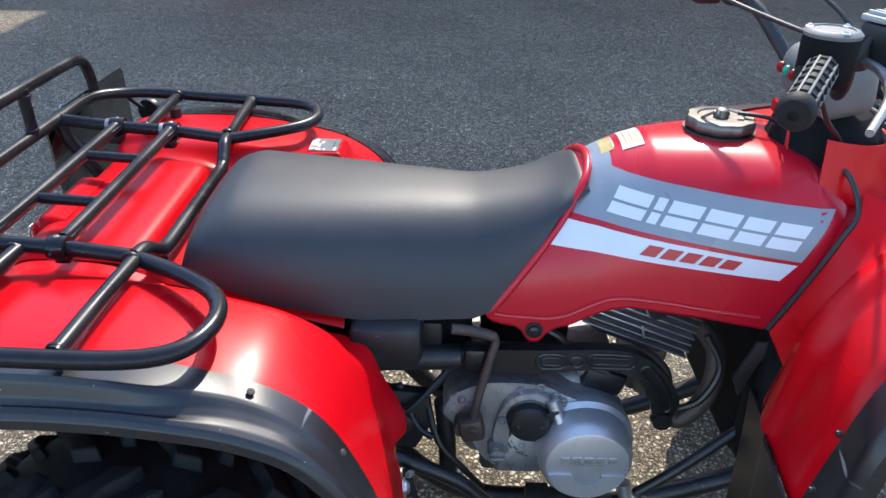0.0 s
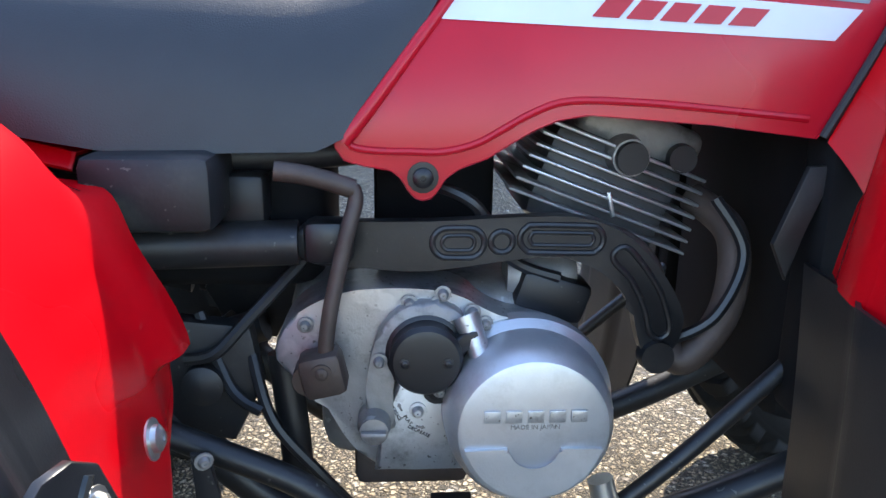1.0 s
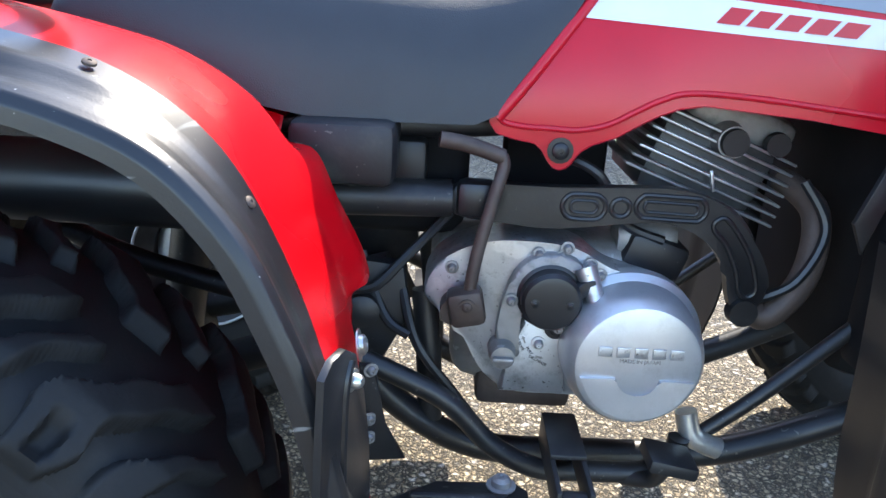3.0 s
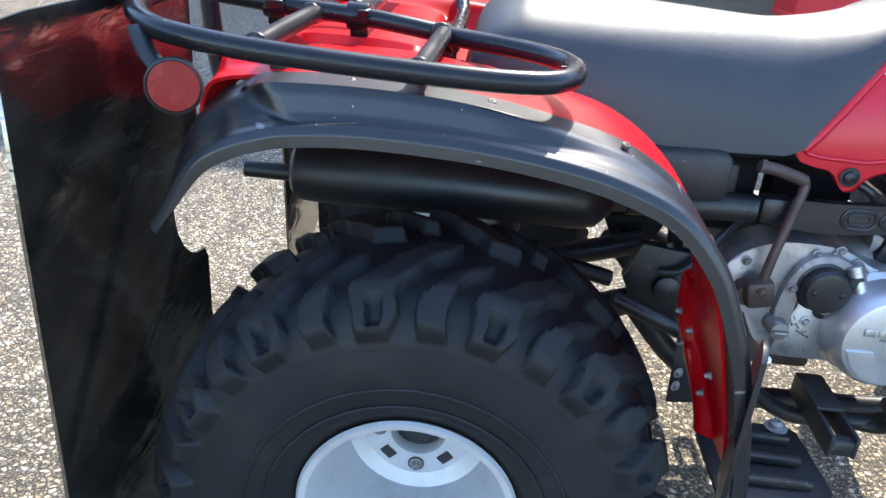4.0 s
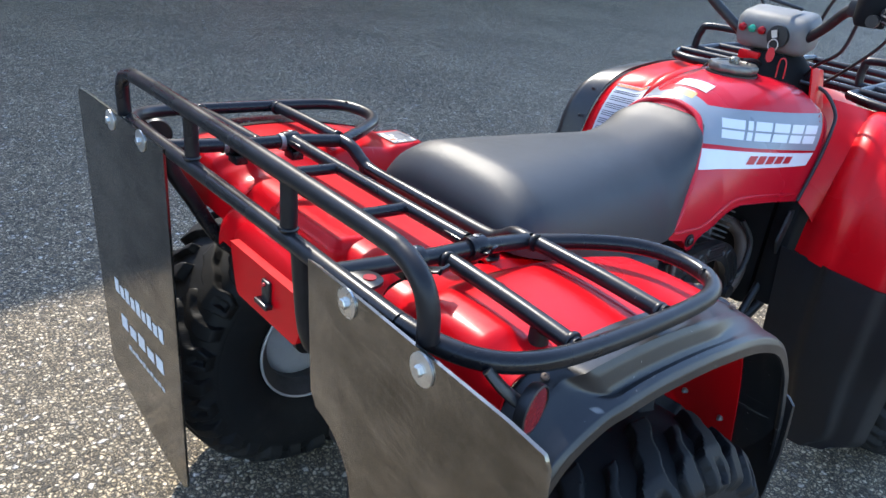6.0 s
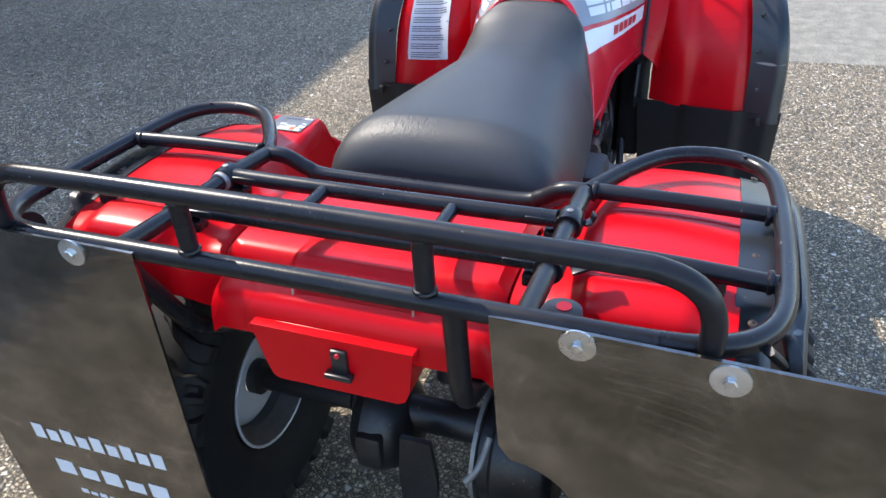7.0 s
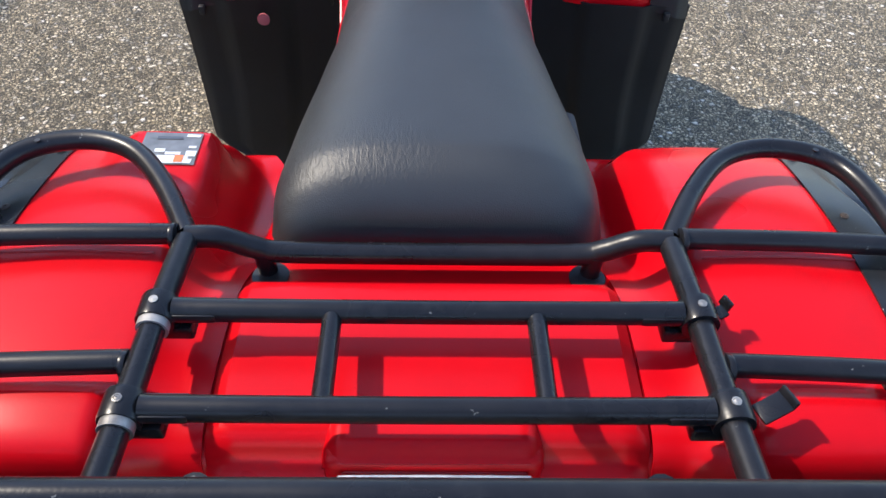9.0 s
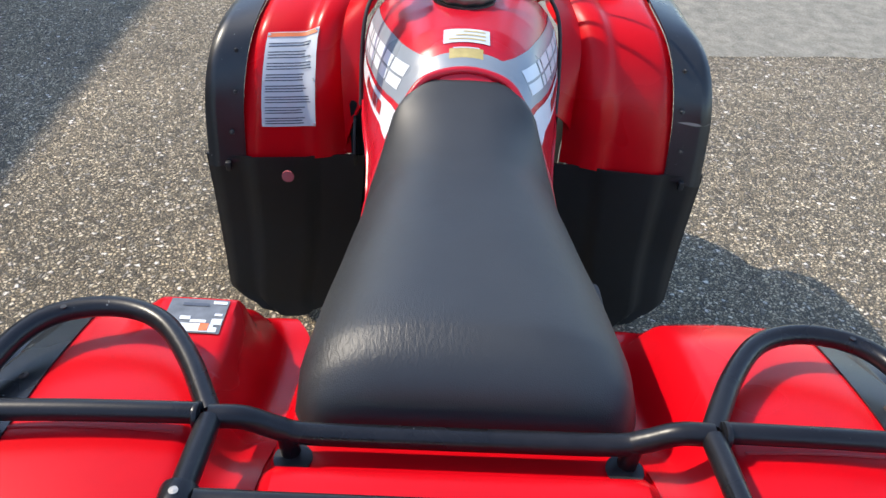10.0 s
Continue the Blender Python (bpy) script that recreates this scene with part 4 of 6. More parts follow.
top_film("grey_band", 0.393, 0.420, -0.100, 0.084, M_GREY, 0.0012, "blue-grey band across the tank")
top_film("tank_label", 0.438, 0.470, -0.045, 0.030, M_PAPER, 0.0014, "worn cream paper label")
for k in range(3):
    top_film("label_line", 0.444 + 0.009 * k, 0.447 + 0.009 * k, -0.038, 0.022 - 0.012 * k, M_TAN, 0.002)
top_film("tank_label", 0.4085, 0.427, -0.034, 0.020, M_TAN, 0.0014, "faded gold label")
top_film("label_line", 0.4262, 0.4282, -0.028, 0.014, M_PAPER, 0.0018)
tube("tank_rim", [(0.243, -0.158, 0.668), (0.262, -0.155, 0.692), (0.30, -0.140, 0.742), (0.335, -0.120, 0.790), (0.362, -0.098, 0.832), (0.382, -0.068, 0.861), (0.390, -0.008, 0.873), (0.382, 0.052, 0.861), (0.362, 0.082, 0.832), (0.335, 0.104, 0.790), (0.30, 0.124, 0.742), (0.262, 0.139, 0.692), (0.243, 0.142, 0.668)], 0.0065, M_TANK, tank, seg=10)


def stripe_at(u, v):
    """Place on the side stripe: u along it (0 rear .. 1 front), v up it (0..1)."""
    a, b, c, d = [Vector(p) for p in [(0.357, 0.817), (0.679, 0.789), (0.721, 0.862), (0.394, 0.886)]]
    return (a * (1 - u) + b * u) * (1 - v) + (d * (1 - u) + c * u) * v


# pressed flange bead that follows the lower edge
for s in (-1, 1):
    edge = [(0.244, 0.672), (0.252, 0.663), (0.275, 0.660), (0.30, 0.660), (0.33, 0.660), (0.36, 0.668), (0.385, 0.682), (0.41, 0.696), (0.44, 0.706), (0.50, 0.706), (0.57, 0.701), (0.640, 0.695)]
    tube("flange_bead", [(x, -0.008 + s * (tank_y(x, z) + 0.0008), z) for x, z in edge], 0.0034, M_TANK, tank, seg=8, smooth=4)

# plain blocks in place of the maker's lettering
def mark(name, corners, material, off, sides=(-1, 1)):
    decal(name, corners, material, off, sides=sides, sub=4)


for s in (-1, 1):
    spans = [(0.14, 0.285), (0.305, 0.345), (0.365, 0.50), (0.52, 0.655), (0.675, 0.79), (0.81, 0.94)]
    if s > 0:
        spans = [(1.08 - b, 1.08 - a) for a, b in spans]
    for a, b in spans:
        for v0, v1 in ((0.19, 0.40), (0.45, 0.68)):
            mark("emblem_block", [stripe_at(a, v0), stripe_at(b, v0), stripe_at(b, v1), stripe_at(a, v1)], M_WHITE, 0.0026, (s,))
    w0, w1, w2, w3 = Vector((0.321, 0.774)), Vector((0.654, 0.759)), Vector((0.675, 0.784)), Vector((0.351, 0.809))

    def white_at(u, v):
        return (w0 * (1 - u) + w1 * u) * (1 - v) + (w3 * (1 - u) + w2 * u) * v
    for k in range(5):
        a = 0.385 + 0.083 * k if s < 0 else 0.25 + 0.083 * k
        mark("maker_block", [white_at(a, 0.27), white_at(a + 0.066, 0.27), white_at(a + 0.066, 0.78), white_at(a, 0.78)], M_DRED, 0.0026, (s,))
    # seam rubber on the lower bolt tab
    bolt("cover_bolt", (0.313, -0.008 + s * 0.152, 0.637), (0, s, 0), 0.0095, M_BLACK, tank, 0.008)

# fuel cap
cap = bmesh.new()
prof = [(0.0001, 0.0), (0.046, 0.0), (0.050, 0.003), (0.052, 0.008), (0.052, 0.016), (0.049, 0.020), (0.036, 0.021), (0.034, 0.019), (0.0001, 0.019)]
lathe_bm(prof, 48, 'z', bm=cap)
for v in cap.verts:
    r = math.hypot(v.co.x, v.co.y)
    if r > 0.045:
        k = 1 + 0.035 * math.cos(10 * math.atan2(v.co.y, v.co.x))
        v.co.x *= k
        v.co.y *= k
bmesh.ops.transform(cap, matrix=pose(0.592, -0.004, 0.921), verts=cap.verts[:])
cap = part("fuel_cap", cap, M_CAP, quad, "round scalloped grey metal fuel cap")
part("cap_seal", lathe_bm([(0.0001, 0), (0.055, 0), (0.055, 0.004), (0.0001, 0.004)], 36, 'z', (0.592, -0.004, 0.918)), M_BLACK, cap)
for k in range(2):
    part("cap_wing", box_bm((0.592, -0.004, 0.945), (0.026, 0.007, 0.010), 0.003, pose(0, 0, 0, 0, 0, 45 * k)), M_CAP, cap)
part("cap_knob", lathe_bm([(0.0001, 0), (0.011, 0), (0.010, 0.012), (0.006, 0.015), (0.0001, 0.015)], 16, 'z', (0.592, -0.004, 0.939)), M_CAP, cap)
# --- wheels
def tyre_bm(R, W, rim, lugs, seed):
    """Balloon tyre body with bead, bulged side wall and carcass; axis along y."""
    h = W / 2
    prof = [(rim - 0.012, -h * 0.70), (rim + 0.004, -h * 0.80), (rim + 0.018, -h * 0.90), (rim + 0.045, -h * 0.985), (R * 0.66, -h), (R * 0.76, -h * 0.985), (R * 0.845, -h * 0.93), (R * 0.905, -h * 0.80), (R * 0.935, -h * 0.5), (R * 0.945, 0)]
    prof = prof + [(r, -y) for r, y in prof[-2::-1]]
    bm = bmesh.new()
    seg = 72
    rings = []
    for r, y in prof:
        rings.append([bm.verts.new((math.cos(a) * r, y, math.sin(a) * r)) for a in [2 * math.pi * k / seg for k in range(seg)]])
    for A, B in zip(rings, rings[1:]):
        for k in range(seg):
            bm.faces.new((A[k], A[(k + 1) % seg], B[(k + 1) % seg], B[k]))
    return bm


def tread_bm(R, W, n):
    """Moulded tread: a relief over the crown and shoulders, with slanted bars and notched shoulder lugs."""
    h = W / 2
    per, across = 50, 108

    def surf(t, a, lift):
        # t across the tyre, from shoulder to shoulder
        s = abs(t)
        if s <= 0.62:
            r, y = R * (0.945 - 0.03 * (s / 0.62) ** 2), h * 0.74 * s / 0.62
            nr, ny = 1.0, 0.15 * s
        else:
            k = (s - 0.62) / 0.38
            r = R * (0.915 - 0.165 * k)
            y = h * (0.74 + 0.262 * math.sin(k * math.pi / 2))
            nr, ny = 1 - 0.85 * k, 0.15 + 0.85 * k
        q = math.hypot(nr, ny)
        r += lift * nr / q
        y += lift * ny / q
        return (math.cos(a) * r, math.copysign(y, t), math.sin(a) * r)

    def relief(t, turn):
        q = abs(t)
        f = turn + (0.5 if t > 0 else 0.0) - 0.95 * min(q, 0.66)
        f -= math.floor(f)
        wob = 0.02 * math.sin(q * 23)
        edge = lambda c, w, soft: 1 - ease(min(abs(f - c), abs(f - c + 1), abs(f - c - 1)), w - soft, w + soft)
        # long bar with a notched end on the shoulder
        wide = 0.145 + 0.05 * ease(q, 0.45, 0.68) - 0.05 * ease(q, 0.74, 0.90)
        bar = edge(0.27 + wob, wide, 0.015) * ease(q, 0.06, 0.10) * (1 - ease(q, 0.83, 0.93))
        notch = edge(0.27 + wob, 0.062, 0.012) * ease(q, 0.685, 0.705) * (1 - ease(q, 0.805, 0.825))
        bar *= 1 - 0.70 * notch
        # shorter hooked lug between the bars
        wide = 0.075 + 0.055 * ease(q, 0.55, 0.70)
        lug = edge(0.77 - wob, wide, 0.015) * ease(q, 0.24, 0.29) * (1 - ease(q, 0.80, 0.92)) * 0.92
        return -0.0015 + R * 0.062 * max(bar, lug)

    m = n * per
    vs, fs = [], []
    for i in range(m):
        a = 2 * math.pi * i / m
        for j in range(across + 1):
            t = -1 + 2 * j / across
            vs.append(surf(t, a, relief(t, i / per)))
    k = across + 1
    for i in range(m):
        for j in range(across):
            fs.append((i * k + j, i * k + j + 1, (i + 1) % m * k + j + 1, (i + 1) % m * k + j))
    me = bpy.data.meshes.new("tread")
    me.from_pydata(vs, [], fs)
    bm = bmesh.new()
    bm.from_mesh(me)
    bpy.data.meshes.remove(me)
    return bm


def wheel(x, y, z, R, W, rim, side, n=14, turn=0.0):
    th = new("wheel")
    th.parent = quad
    th.location = (x, y, z)
    th.rotation_euler = (0, radians(turn), 0)
    tagged(th, "knobbly black tyre on a silver steel rim")
    t = part("tyre", tyre_bm(R, W, rim, n, 1), M_RUBBER, th, "black balloon tyre")
    part("tread", tread_bm(R, W, n), M_RUBBER, t, "deep chunky tread lugs", 70)
    for r in (R * 0.60, R * 0.52):
        part("side_ring", tube_bm([(math.cos(a) * r, side * (W / 2 - (0.001 if r > R * 0.55 else 0.006)), math.sin(a) * r) for a in [2 * math.pi * k / 40 for k in range(40)]], 0.0022, 6, True, smooth=1), M_RUBBER, t)
    h = W / 2 * 0.74
    o = side
    prof = [(rim - 0.006, o * h), (rim, o * (h + 0.010)), (rim - 0.003, o * (h + 0.015)), (rim - 0.011, o * (h + 0.012)), (rim - 0.016, o * (h - 0.002)), (rim - 0.020, o * (h - 0.045)), (rim - 0.026, o * (h - 0.100)), (rim - 0.036, o * (h - 0.132)), (0.072, o * (h - 0.142)),
            (0.069, o * (h - 0.134)), (0.037, o * (h - 0.134)), (0.034, o * (h - 0.139)), (0.0335, o * (h - 0.150)), (rim - 0.05, o * (h - 0.152)), (rim - 0.03, o * (h - 0.14)), (rim - 0.03, -o * (h - 0.02)), (rim - 0.004, -o * (h + 0.012)), (rim, -o * (h + 0.010)), (rim - 0.006, -o * h)]
    seg = 56
    # the inboard barrel is a darker, mottled silver than the outer dish
    for nm, pr, m_, lab in (("rim", prof[:15], M_RIM, "silver painted rim"), ("rim_barrel", prof[14:], M_DARKSILVER, "darker inner side of the rim")):
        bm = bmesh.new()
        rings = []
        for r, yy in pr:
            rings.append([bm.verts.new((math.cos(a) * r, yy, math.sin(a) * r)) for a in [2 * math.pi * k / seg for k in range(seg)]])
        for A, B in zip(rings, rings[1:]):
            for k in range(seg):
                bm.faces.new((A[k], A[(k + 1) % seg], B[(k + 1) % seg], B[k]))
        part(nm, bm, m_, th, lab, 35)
    part("rim_edge", tube_bm([(math.cos(a) * (rim - 0.002), -o * (h + 0.011), math.sin(a) * (rim - 0.002)) for a in [2 * math.pi * k / 40 for k in range(40)]], 0.003, 6, True, smooth=1), M_RIM, th)
    part("hub", lathe_bm([(0.0001, o * (h - 0.170)), (0.0334, o * (h - 0.170)), (0.0334, o * (h - 0.150)), (0.020, o * (h - 0.147)), (0.016, o * (h - 0.130)), (0.008, o * (h - 0.126)), (0.0001, o * (h - 0.125))], 24), M_BLACK, th, "dark hub with castle nut")
    for k in range(4):
        a = k * math.pi / 2
        c = (math.cos(a) * 0.0525, o * (h - 0.1332), math.sin(a) * 0.0525)
        part("nut_recess", lathe_bm([(0.0001, 0.0), (0.0110, 0.0), (0.0110, o * 0.0008), (0.0001, o * 0.0008)], 16, 'y', c), M_BLACK, th)
        bolt("wheel_nut", (c[0], c[1], c[2]), (0, o, 0), 0.0062, M_DULL, th, 0.010)
        a += math.pi / 4
        b = box_bm((0, 0, 0), (0.014, 0.002, 0.019), 0.0008)
        bmesh.ops.transform(b, matrix=Matrix.Translation((math.cos(a) * 0.0535, o * (h - 0.1334), math.sin(a) * 0.0535)) @ pose(0, 0, 0, 0, -math.degrees(a), 0), verts=b.verts[:])
        part("slot", b, M_BLACK, th)
    return th


wheel(-0.237, -0.428, 0.303, 0.305, 0.245, 0.128, -1)
wheel(-0.237, 0.428, 0.303, 0.305, 0.245, 0.128, 1, turn=9)
wheel(1.07, -0.41, 0.285, 0.287, 0.20, 0.132, -1, turn=4)
wheel(1.07, 0.41, 0.285, 0.287, 0.20, 0.132, 1, turn=15)

# --- rear mud flaps
FLAP_TILT = 1.8


def flap(side, notch):
    """Hanging sheet behind the wheel; u outwards from the centre line, v up."""
    o = [(0.205, 0.824), (0.30, 0.826), (0.40, 0.826), (0.47, 0.826), (0.54, 0.826), (0.582, 0.823), (0.589, 0.812), (0.592, 0.50), (0.590, 0.25), (0.575, 0.225), (0.40, 0.165), (0.245, 0.135), (0.225, 0.15), (0.215, 0.40)]
    if notch:
        o = [(u + (0.0, 0.010, 0.022, 0.030, 0.0)[min(3, max(0, int((0.85 - v) / 0.2)))] * (u > 0.5), v) for u, v in o]
        cx, cz, r = 0.225, 0.545, 0.082
        o = o[:-1] + [(0.215, 0.44)] + [(cx + r * math.cos(a), cz + r * 1.05 * math.sin(a)) for a in [-math.pi / 2 + math.pi * k / 16 for k in range(17)]] + [(0.212, 0.65)]
    m = pose(-0.588, side * 0.28, 0.84, 0, 0, -2.1 if notch else 0.6) @ pose(0, 0, 0, 0, -FLAP_TILT, 0) @ pose(0, -side * 0.28, -0.84)
    f = m @ Matrix(((0, 0, -1, 0), (side, 0, 0, 0), (0, 1, 0, 0), (0, 0, 0, 1)))
    bm = bmesh.new()
    front = [bm.verts.new((u, v, 0.002)) for u, v in o]
    back = [bm.verts.new((u, v, -0.002)) for u, v in o]
    k = len(o)
    bm.faces.new(front)
    bm.faces.new(back[::-1])
    for i in range(k):
        bm.faces.new((front[i], back[i], back[(i + 1) % k], front[(i + 1) % k]))
    bmesh.ops.transform(bm, matrix=f, verts=bm.verts[:])
    ob = part("mud_flap", bm, M_FLAP, quad, "shiny scuffed black plastic mud flap" + (" with a round notch" if notch else " with white lettering"))
    for u in (0.291, 0.424):
        w = lathe_bm([(0.0001, 0), (0.0175, 0), (0.0175, 0.0022), (0.012, 0.003), (0.0001, 0.003)], 26, 'z')
        bmesh.ops.transform(w, matrix=f @ Matrix.Translation((u, 0.812 - (0.004 if u > 0.4 else 0), 0.002)), verts=w.verts[:])
        ws = part("washer", w, M_STEEL, ob, "large zinc washer")
        b = lathe_bm([(0.0001, 0), (0.0062, 0), (0.0062, 0.004), (0.005, 0.005), (0.0001, 0.005)], 6, 'z')
        bmesh.ops.transform(b, matrix=f @ Matrix.Translation((u, 0.812 - (0.004 if u > 0.4 else 0), 0.005)), verts=b.verts[:])
        part("bolt_head", b, M_STEEL, ws)
    return ob, f


flap_r, _ = flap(-1, True)
flap_l, FL = flap(1, False)


def flap_bars(u0, u1, v, h, n, gap=0.25, slope=0.0):
    """A row of white blocks in place of a dealer's name; reads from high u to low u."""
    w = (u1 - u0) / n
    for i in range(n):
        bm = bmesh.new()
        a = u1 - i * w
        hh = h * (1.0 if i % 4 in (0, 2) else 0.78)
        q = [(a, v), (a - w * (1 - gap), v), (a - w * (1 - gap), v + hh), (a, v + hh)]
        vs = [bm.verts.new((x, y + slope * (u1 - x), 0.0026)) for x, y in q]
        bm.faces.new(vs)
        bmesh.ops.transform(bm, matrix=FL, verts=bm.verts[:])
        part("letter_block", bm, M_WHITE, flap_l)


flap_bars(0.270, 0.510, 0.440, 0.030, 9)
flap_bars(0.280, 0.495, 0.366, 0.030, 5)
flap_bars(0.290, 0.470, 0.325, 0.010, 10)

# --- front fenders and their flaps
F_PROF = [(0.628, 0.558), (0.634, 0.59), (0.650, 0.66), (0.672, 0.73), (0.705, 0.785), (0.76, 0.822), (0.85, 0.842), (0.95, 0.847), (1.06, 0.838), (1.15, 0.81), (1.22, 0.76), (1.25, 0.70)]
F_S = [(p.x, p.y) for p in smooth_path([(*p, 0) for p in F_PROF], 4)]
F_TRIM = [(0.618, 0.545), (0.627, 0.59), (0.640, 0.66), (0.655, 0.72), (0.69, 0.775), (0.75, 0.808), (0.85, 0.822), (0.95, 0.825), (1.06, 0.815), (1.15, 0.785), (1.22, 0.73), (1.25, 0.66)]
FT_S = [(p.x, p.y) for p in smooth_path([(*p, 0) for p in F_TRIM], 4)]


def ffend(u, v):
    # the lower end rises towards the bike
    k = 0.010 * max(0.0, 1 - v / 0.5)
    u = k + (1 - k) * u
    p = path_at(F_S, u)
    y0 = 0.216 - 0.039 * ease(u, 0.25, 0.5)
    y = y0 + (0.432 - 0.035 * ease(u, 0.1, 0.5) - y0) * v
    d = path_at(F_S, min(1, u + 0.02)) - path_at(F_S, max(0, u - 0.02))
    nrm = Vector((-d.y, d.x)).normalized()
    # a raised inner rib, and a falling outer edge
    bump = 0.020 * ease(v, 0.0, 0.22) * (1 - ease(v, 0.30, 0.48)) + 0.010 * math.sin(math.pi * v) - 0.012 * ease(v, 0.88, 1.0)
    p = p + nrm * (bump * (0.5 + 0.5 * ease(u, 0.0, 0.2)) - 0.02 * (1 - ease(v, 0.0, 0.10)) * ease(u, 0.08, 0.16))
    return (p.x + 0.034 * (1 - v) * (1 - ease(u, 0.2, 0.5)), -y, p.y)


front = new("front_fender")
front.parent = quad
front.location.y = -0.010
tagged(front, "glossy red front fender with black edge and mud flap")
ff = part("side_panel", shell_bm(lambda u, v: ffend(1 - u, v), 56, 24, 0.004), M_RED, front)
mirror(ff)


def fftrim(u, v):
    a = path_at(F_S, u)
    b = path_at(FT_S, u)
    d = path_at(FT_S, min(1, u + 0.02)) - path_at(FT_S, max(0, u - 0.02))
    nrm = Vector((-d.y, d.x)).normalized()
    y0 = 0.430 - 0.035 * ease(u, 0.1, 0.5)
    stops = [(0.0, y0, a + nrm * 0.000), (0.75, y0 + 0.062, b + nrm * 0.004), (0.9, y0 + 0.076, b - nrm * 0.006), (1.0, y0 + 0.080, b - nrm * 0.022)]
    for (v0, ya, p0), (v1, yb, p1) in zip(stops, stops[1:]):
        if v <= v1 + 1e-9:
            t = (v - v0) / (v1 - v0)
            p = p0 * (1 - t) + p1 * t
            return (p.x, -(ya * (1 - t) + yb * t), p.y)


ft = part("fender_trim", shell_bm(lambda u, v: fftrim(1 - u, v), 56, 10, 0.004), M_TRIM, front, "black plastic fender edge trim")
mirror(ft)


def ffflap(u, v):
    # u down from the red edge, v from inside to outside
    z = 0.568 - u * 0.385
    x = 0.618 + 0.008 * math.sin(math.pi * u) - 0.012 * u
    k = ease(u, 0.55, 1.0)
    yo = 0.512 - 0.014 * u - 0.055 * ease(u, 0.82, 1.0) ** 2.5
    yi = 0.190 + 0.03 * u + 0.04 * k
    t = v
    rib = 0.010 * (ease(v, 0.30, 0.36) - ease(v, 0.70, 0.76)) - 0.014 * ease(v, 0.92, 1.0)
    return (x - rib + 0.034 * (1 - v), -(yi + (yo - yi) * t), z - 0.03 * math.sin(math.pi * v) * k)


fl = part("front_flap", shell_bm(ffflap, 28, 30, 0.004, (-1, 0, 0)), M_FFLAP, front, "black moulded plastic mud flap", 60)
mirror(fl)
for s in (-1, 1):
    part("slot", box_bm((0.612, s * 0.463, 0.552), (0.012, 0.012, 0.020), 0.003), M_BLACK, front)
    for z, x in ((0.62, 0.628), (0.70, 0.645), (0.77, 0.685)):
        bolt("trim_screw", (x, s * (0.452 if z < 0.7 else 0.440), z), (-1, 0, 0.35), 0.0035, M_BLACK, front)
part("reflector_disc", lathe_bm([(0.0001, 0.0), (0.0125, 0.0), (0.0125, -0.004), (0.0001, -0.005)], 22, 'x', (0.607, 0.343, 0.537)), mat("pink_plastic", (0.45, 0.12, 0.13), 0.3), front, "small pinkish plastic disc")

# warning label on the left fender


def on_fender(y, t, off):
    u = 0.081 + 0.212 * t
    v = (y - 0.212) / (0.432 - 0.212)
    p = Vector(ffend(u, v))
    q = Vector(ffend(u + 0.01, v))
    r = Vector(ffend(u, v + 0.02))
    nn = (q - p).cross(r - p).normalized()
    if nn.x > 0:
        nn = -nn
    p = p + nn * off
    return (p.x, -p.y, p.z)


def fender_film(name, y0, y1, t0, t1, material, off, parent, label="", n=8):
    bm = bmesh.new()
    g = [[bm.verts.new(on_fender(y0 + (y1 - y0) * i / n, t0 + (t1 - t0) * j / n, off)) for j in range(n + 1)] for i in range(n + 1)]
    for i in range(n):
        for j in range(n):
            bm.faces.new((g[i][j], g[i + 1][j], g[i + 1][j + 1], g[i][j + 1]))
    return part(name, bm, material, parent, label)


wlab = fender_film("warning_label", 0.284, 0.394, 0.0, 1.0, M_PAPER, 0.0022, front, "pale grey printed warning label")
fender_film("label_header", 0.286, 0.392, 0.945, 0.99, M_ORANGE, 0.003, wlab)
rng = random.Random(4)
for k in range(30):
    t = 0.03 + 0.029 * k
    if k % 4 == 3:
        continue
    fender_film("label_line", 0.387 - 0.096 * rng.uniform(0.75, 1.0), 0.387, t, t + 0.012, M_PRINT, 0.003, wlab, n=4)
for y in (0.288, 0.390):
    for t in (0.02, 0.5, 0.975):
        c = on_fender(y, t, 0.002)
        bolt("rivet", c, (-1, 0, 0.3), 0.002, M_STEEL, wlab, 0.002)
# worn label on the left rear fender
def rear_film(name, x0, x1, y0, y1, material, off, parent, label="", n=8):
    bm = bmesh.new()
    g = []
    us = [k / 200 for k in range(201)]
    xs = [fender_left(u, 0.5)[0] for u in us]
    for i in range(n + 1):
        row = []
        for j in range(n + 1):
            x = x0 + (x1 - x0) * i / n
            y = y0 + (y1 - y0) * j / n
            u = float(np.interp(x, xs, us))
            v = (y - 0.19) / 0.243
            p = fender_left(u, v)
            row.append(bm.verts.new((p[0], -p[1], p[2] + off)))
        g.append(row)
    for i in range(n):
        for j in range(n):
            bm.faces.new((g[i][j], g[i + 1][j], g[i + 1][j + 1], g[i][j + 1]))
    return part(name, bm, material, parent, label)


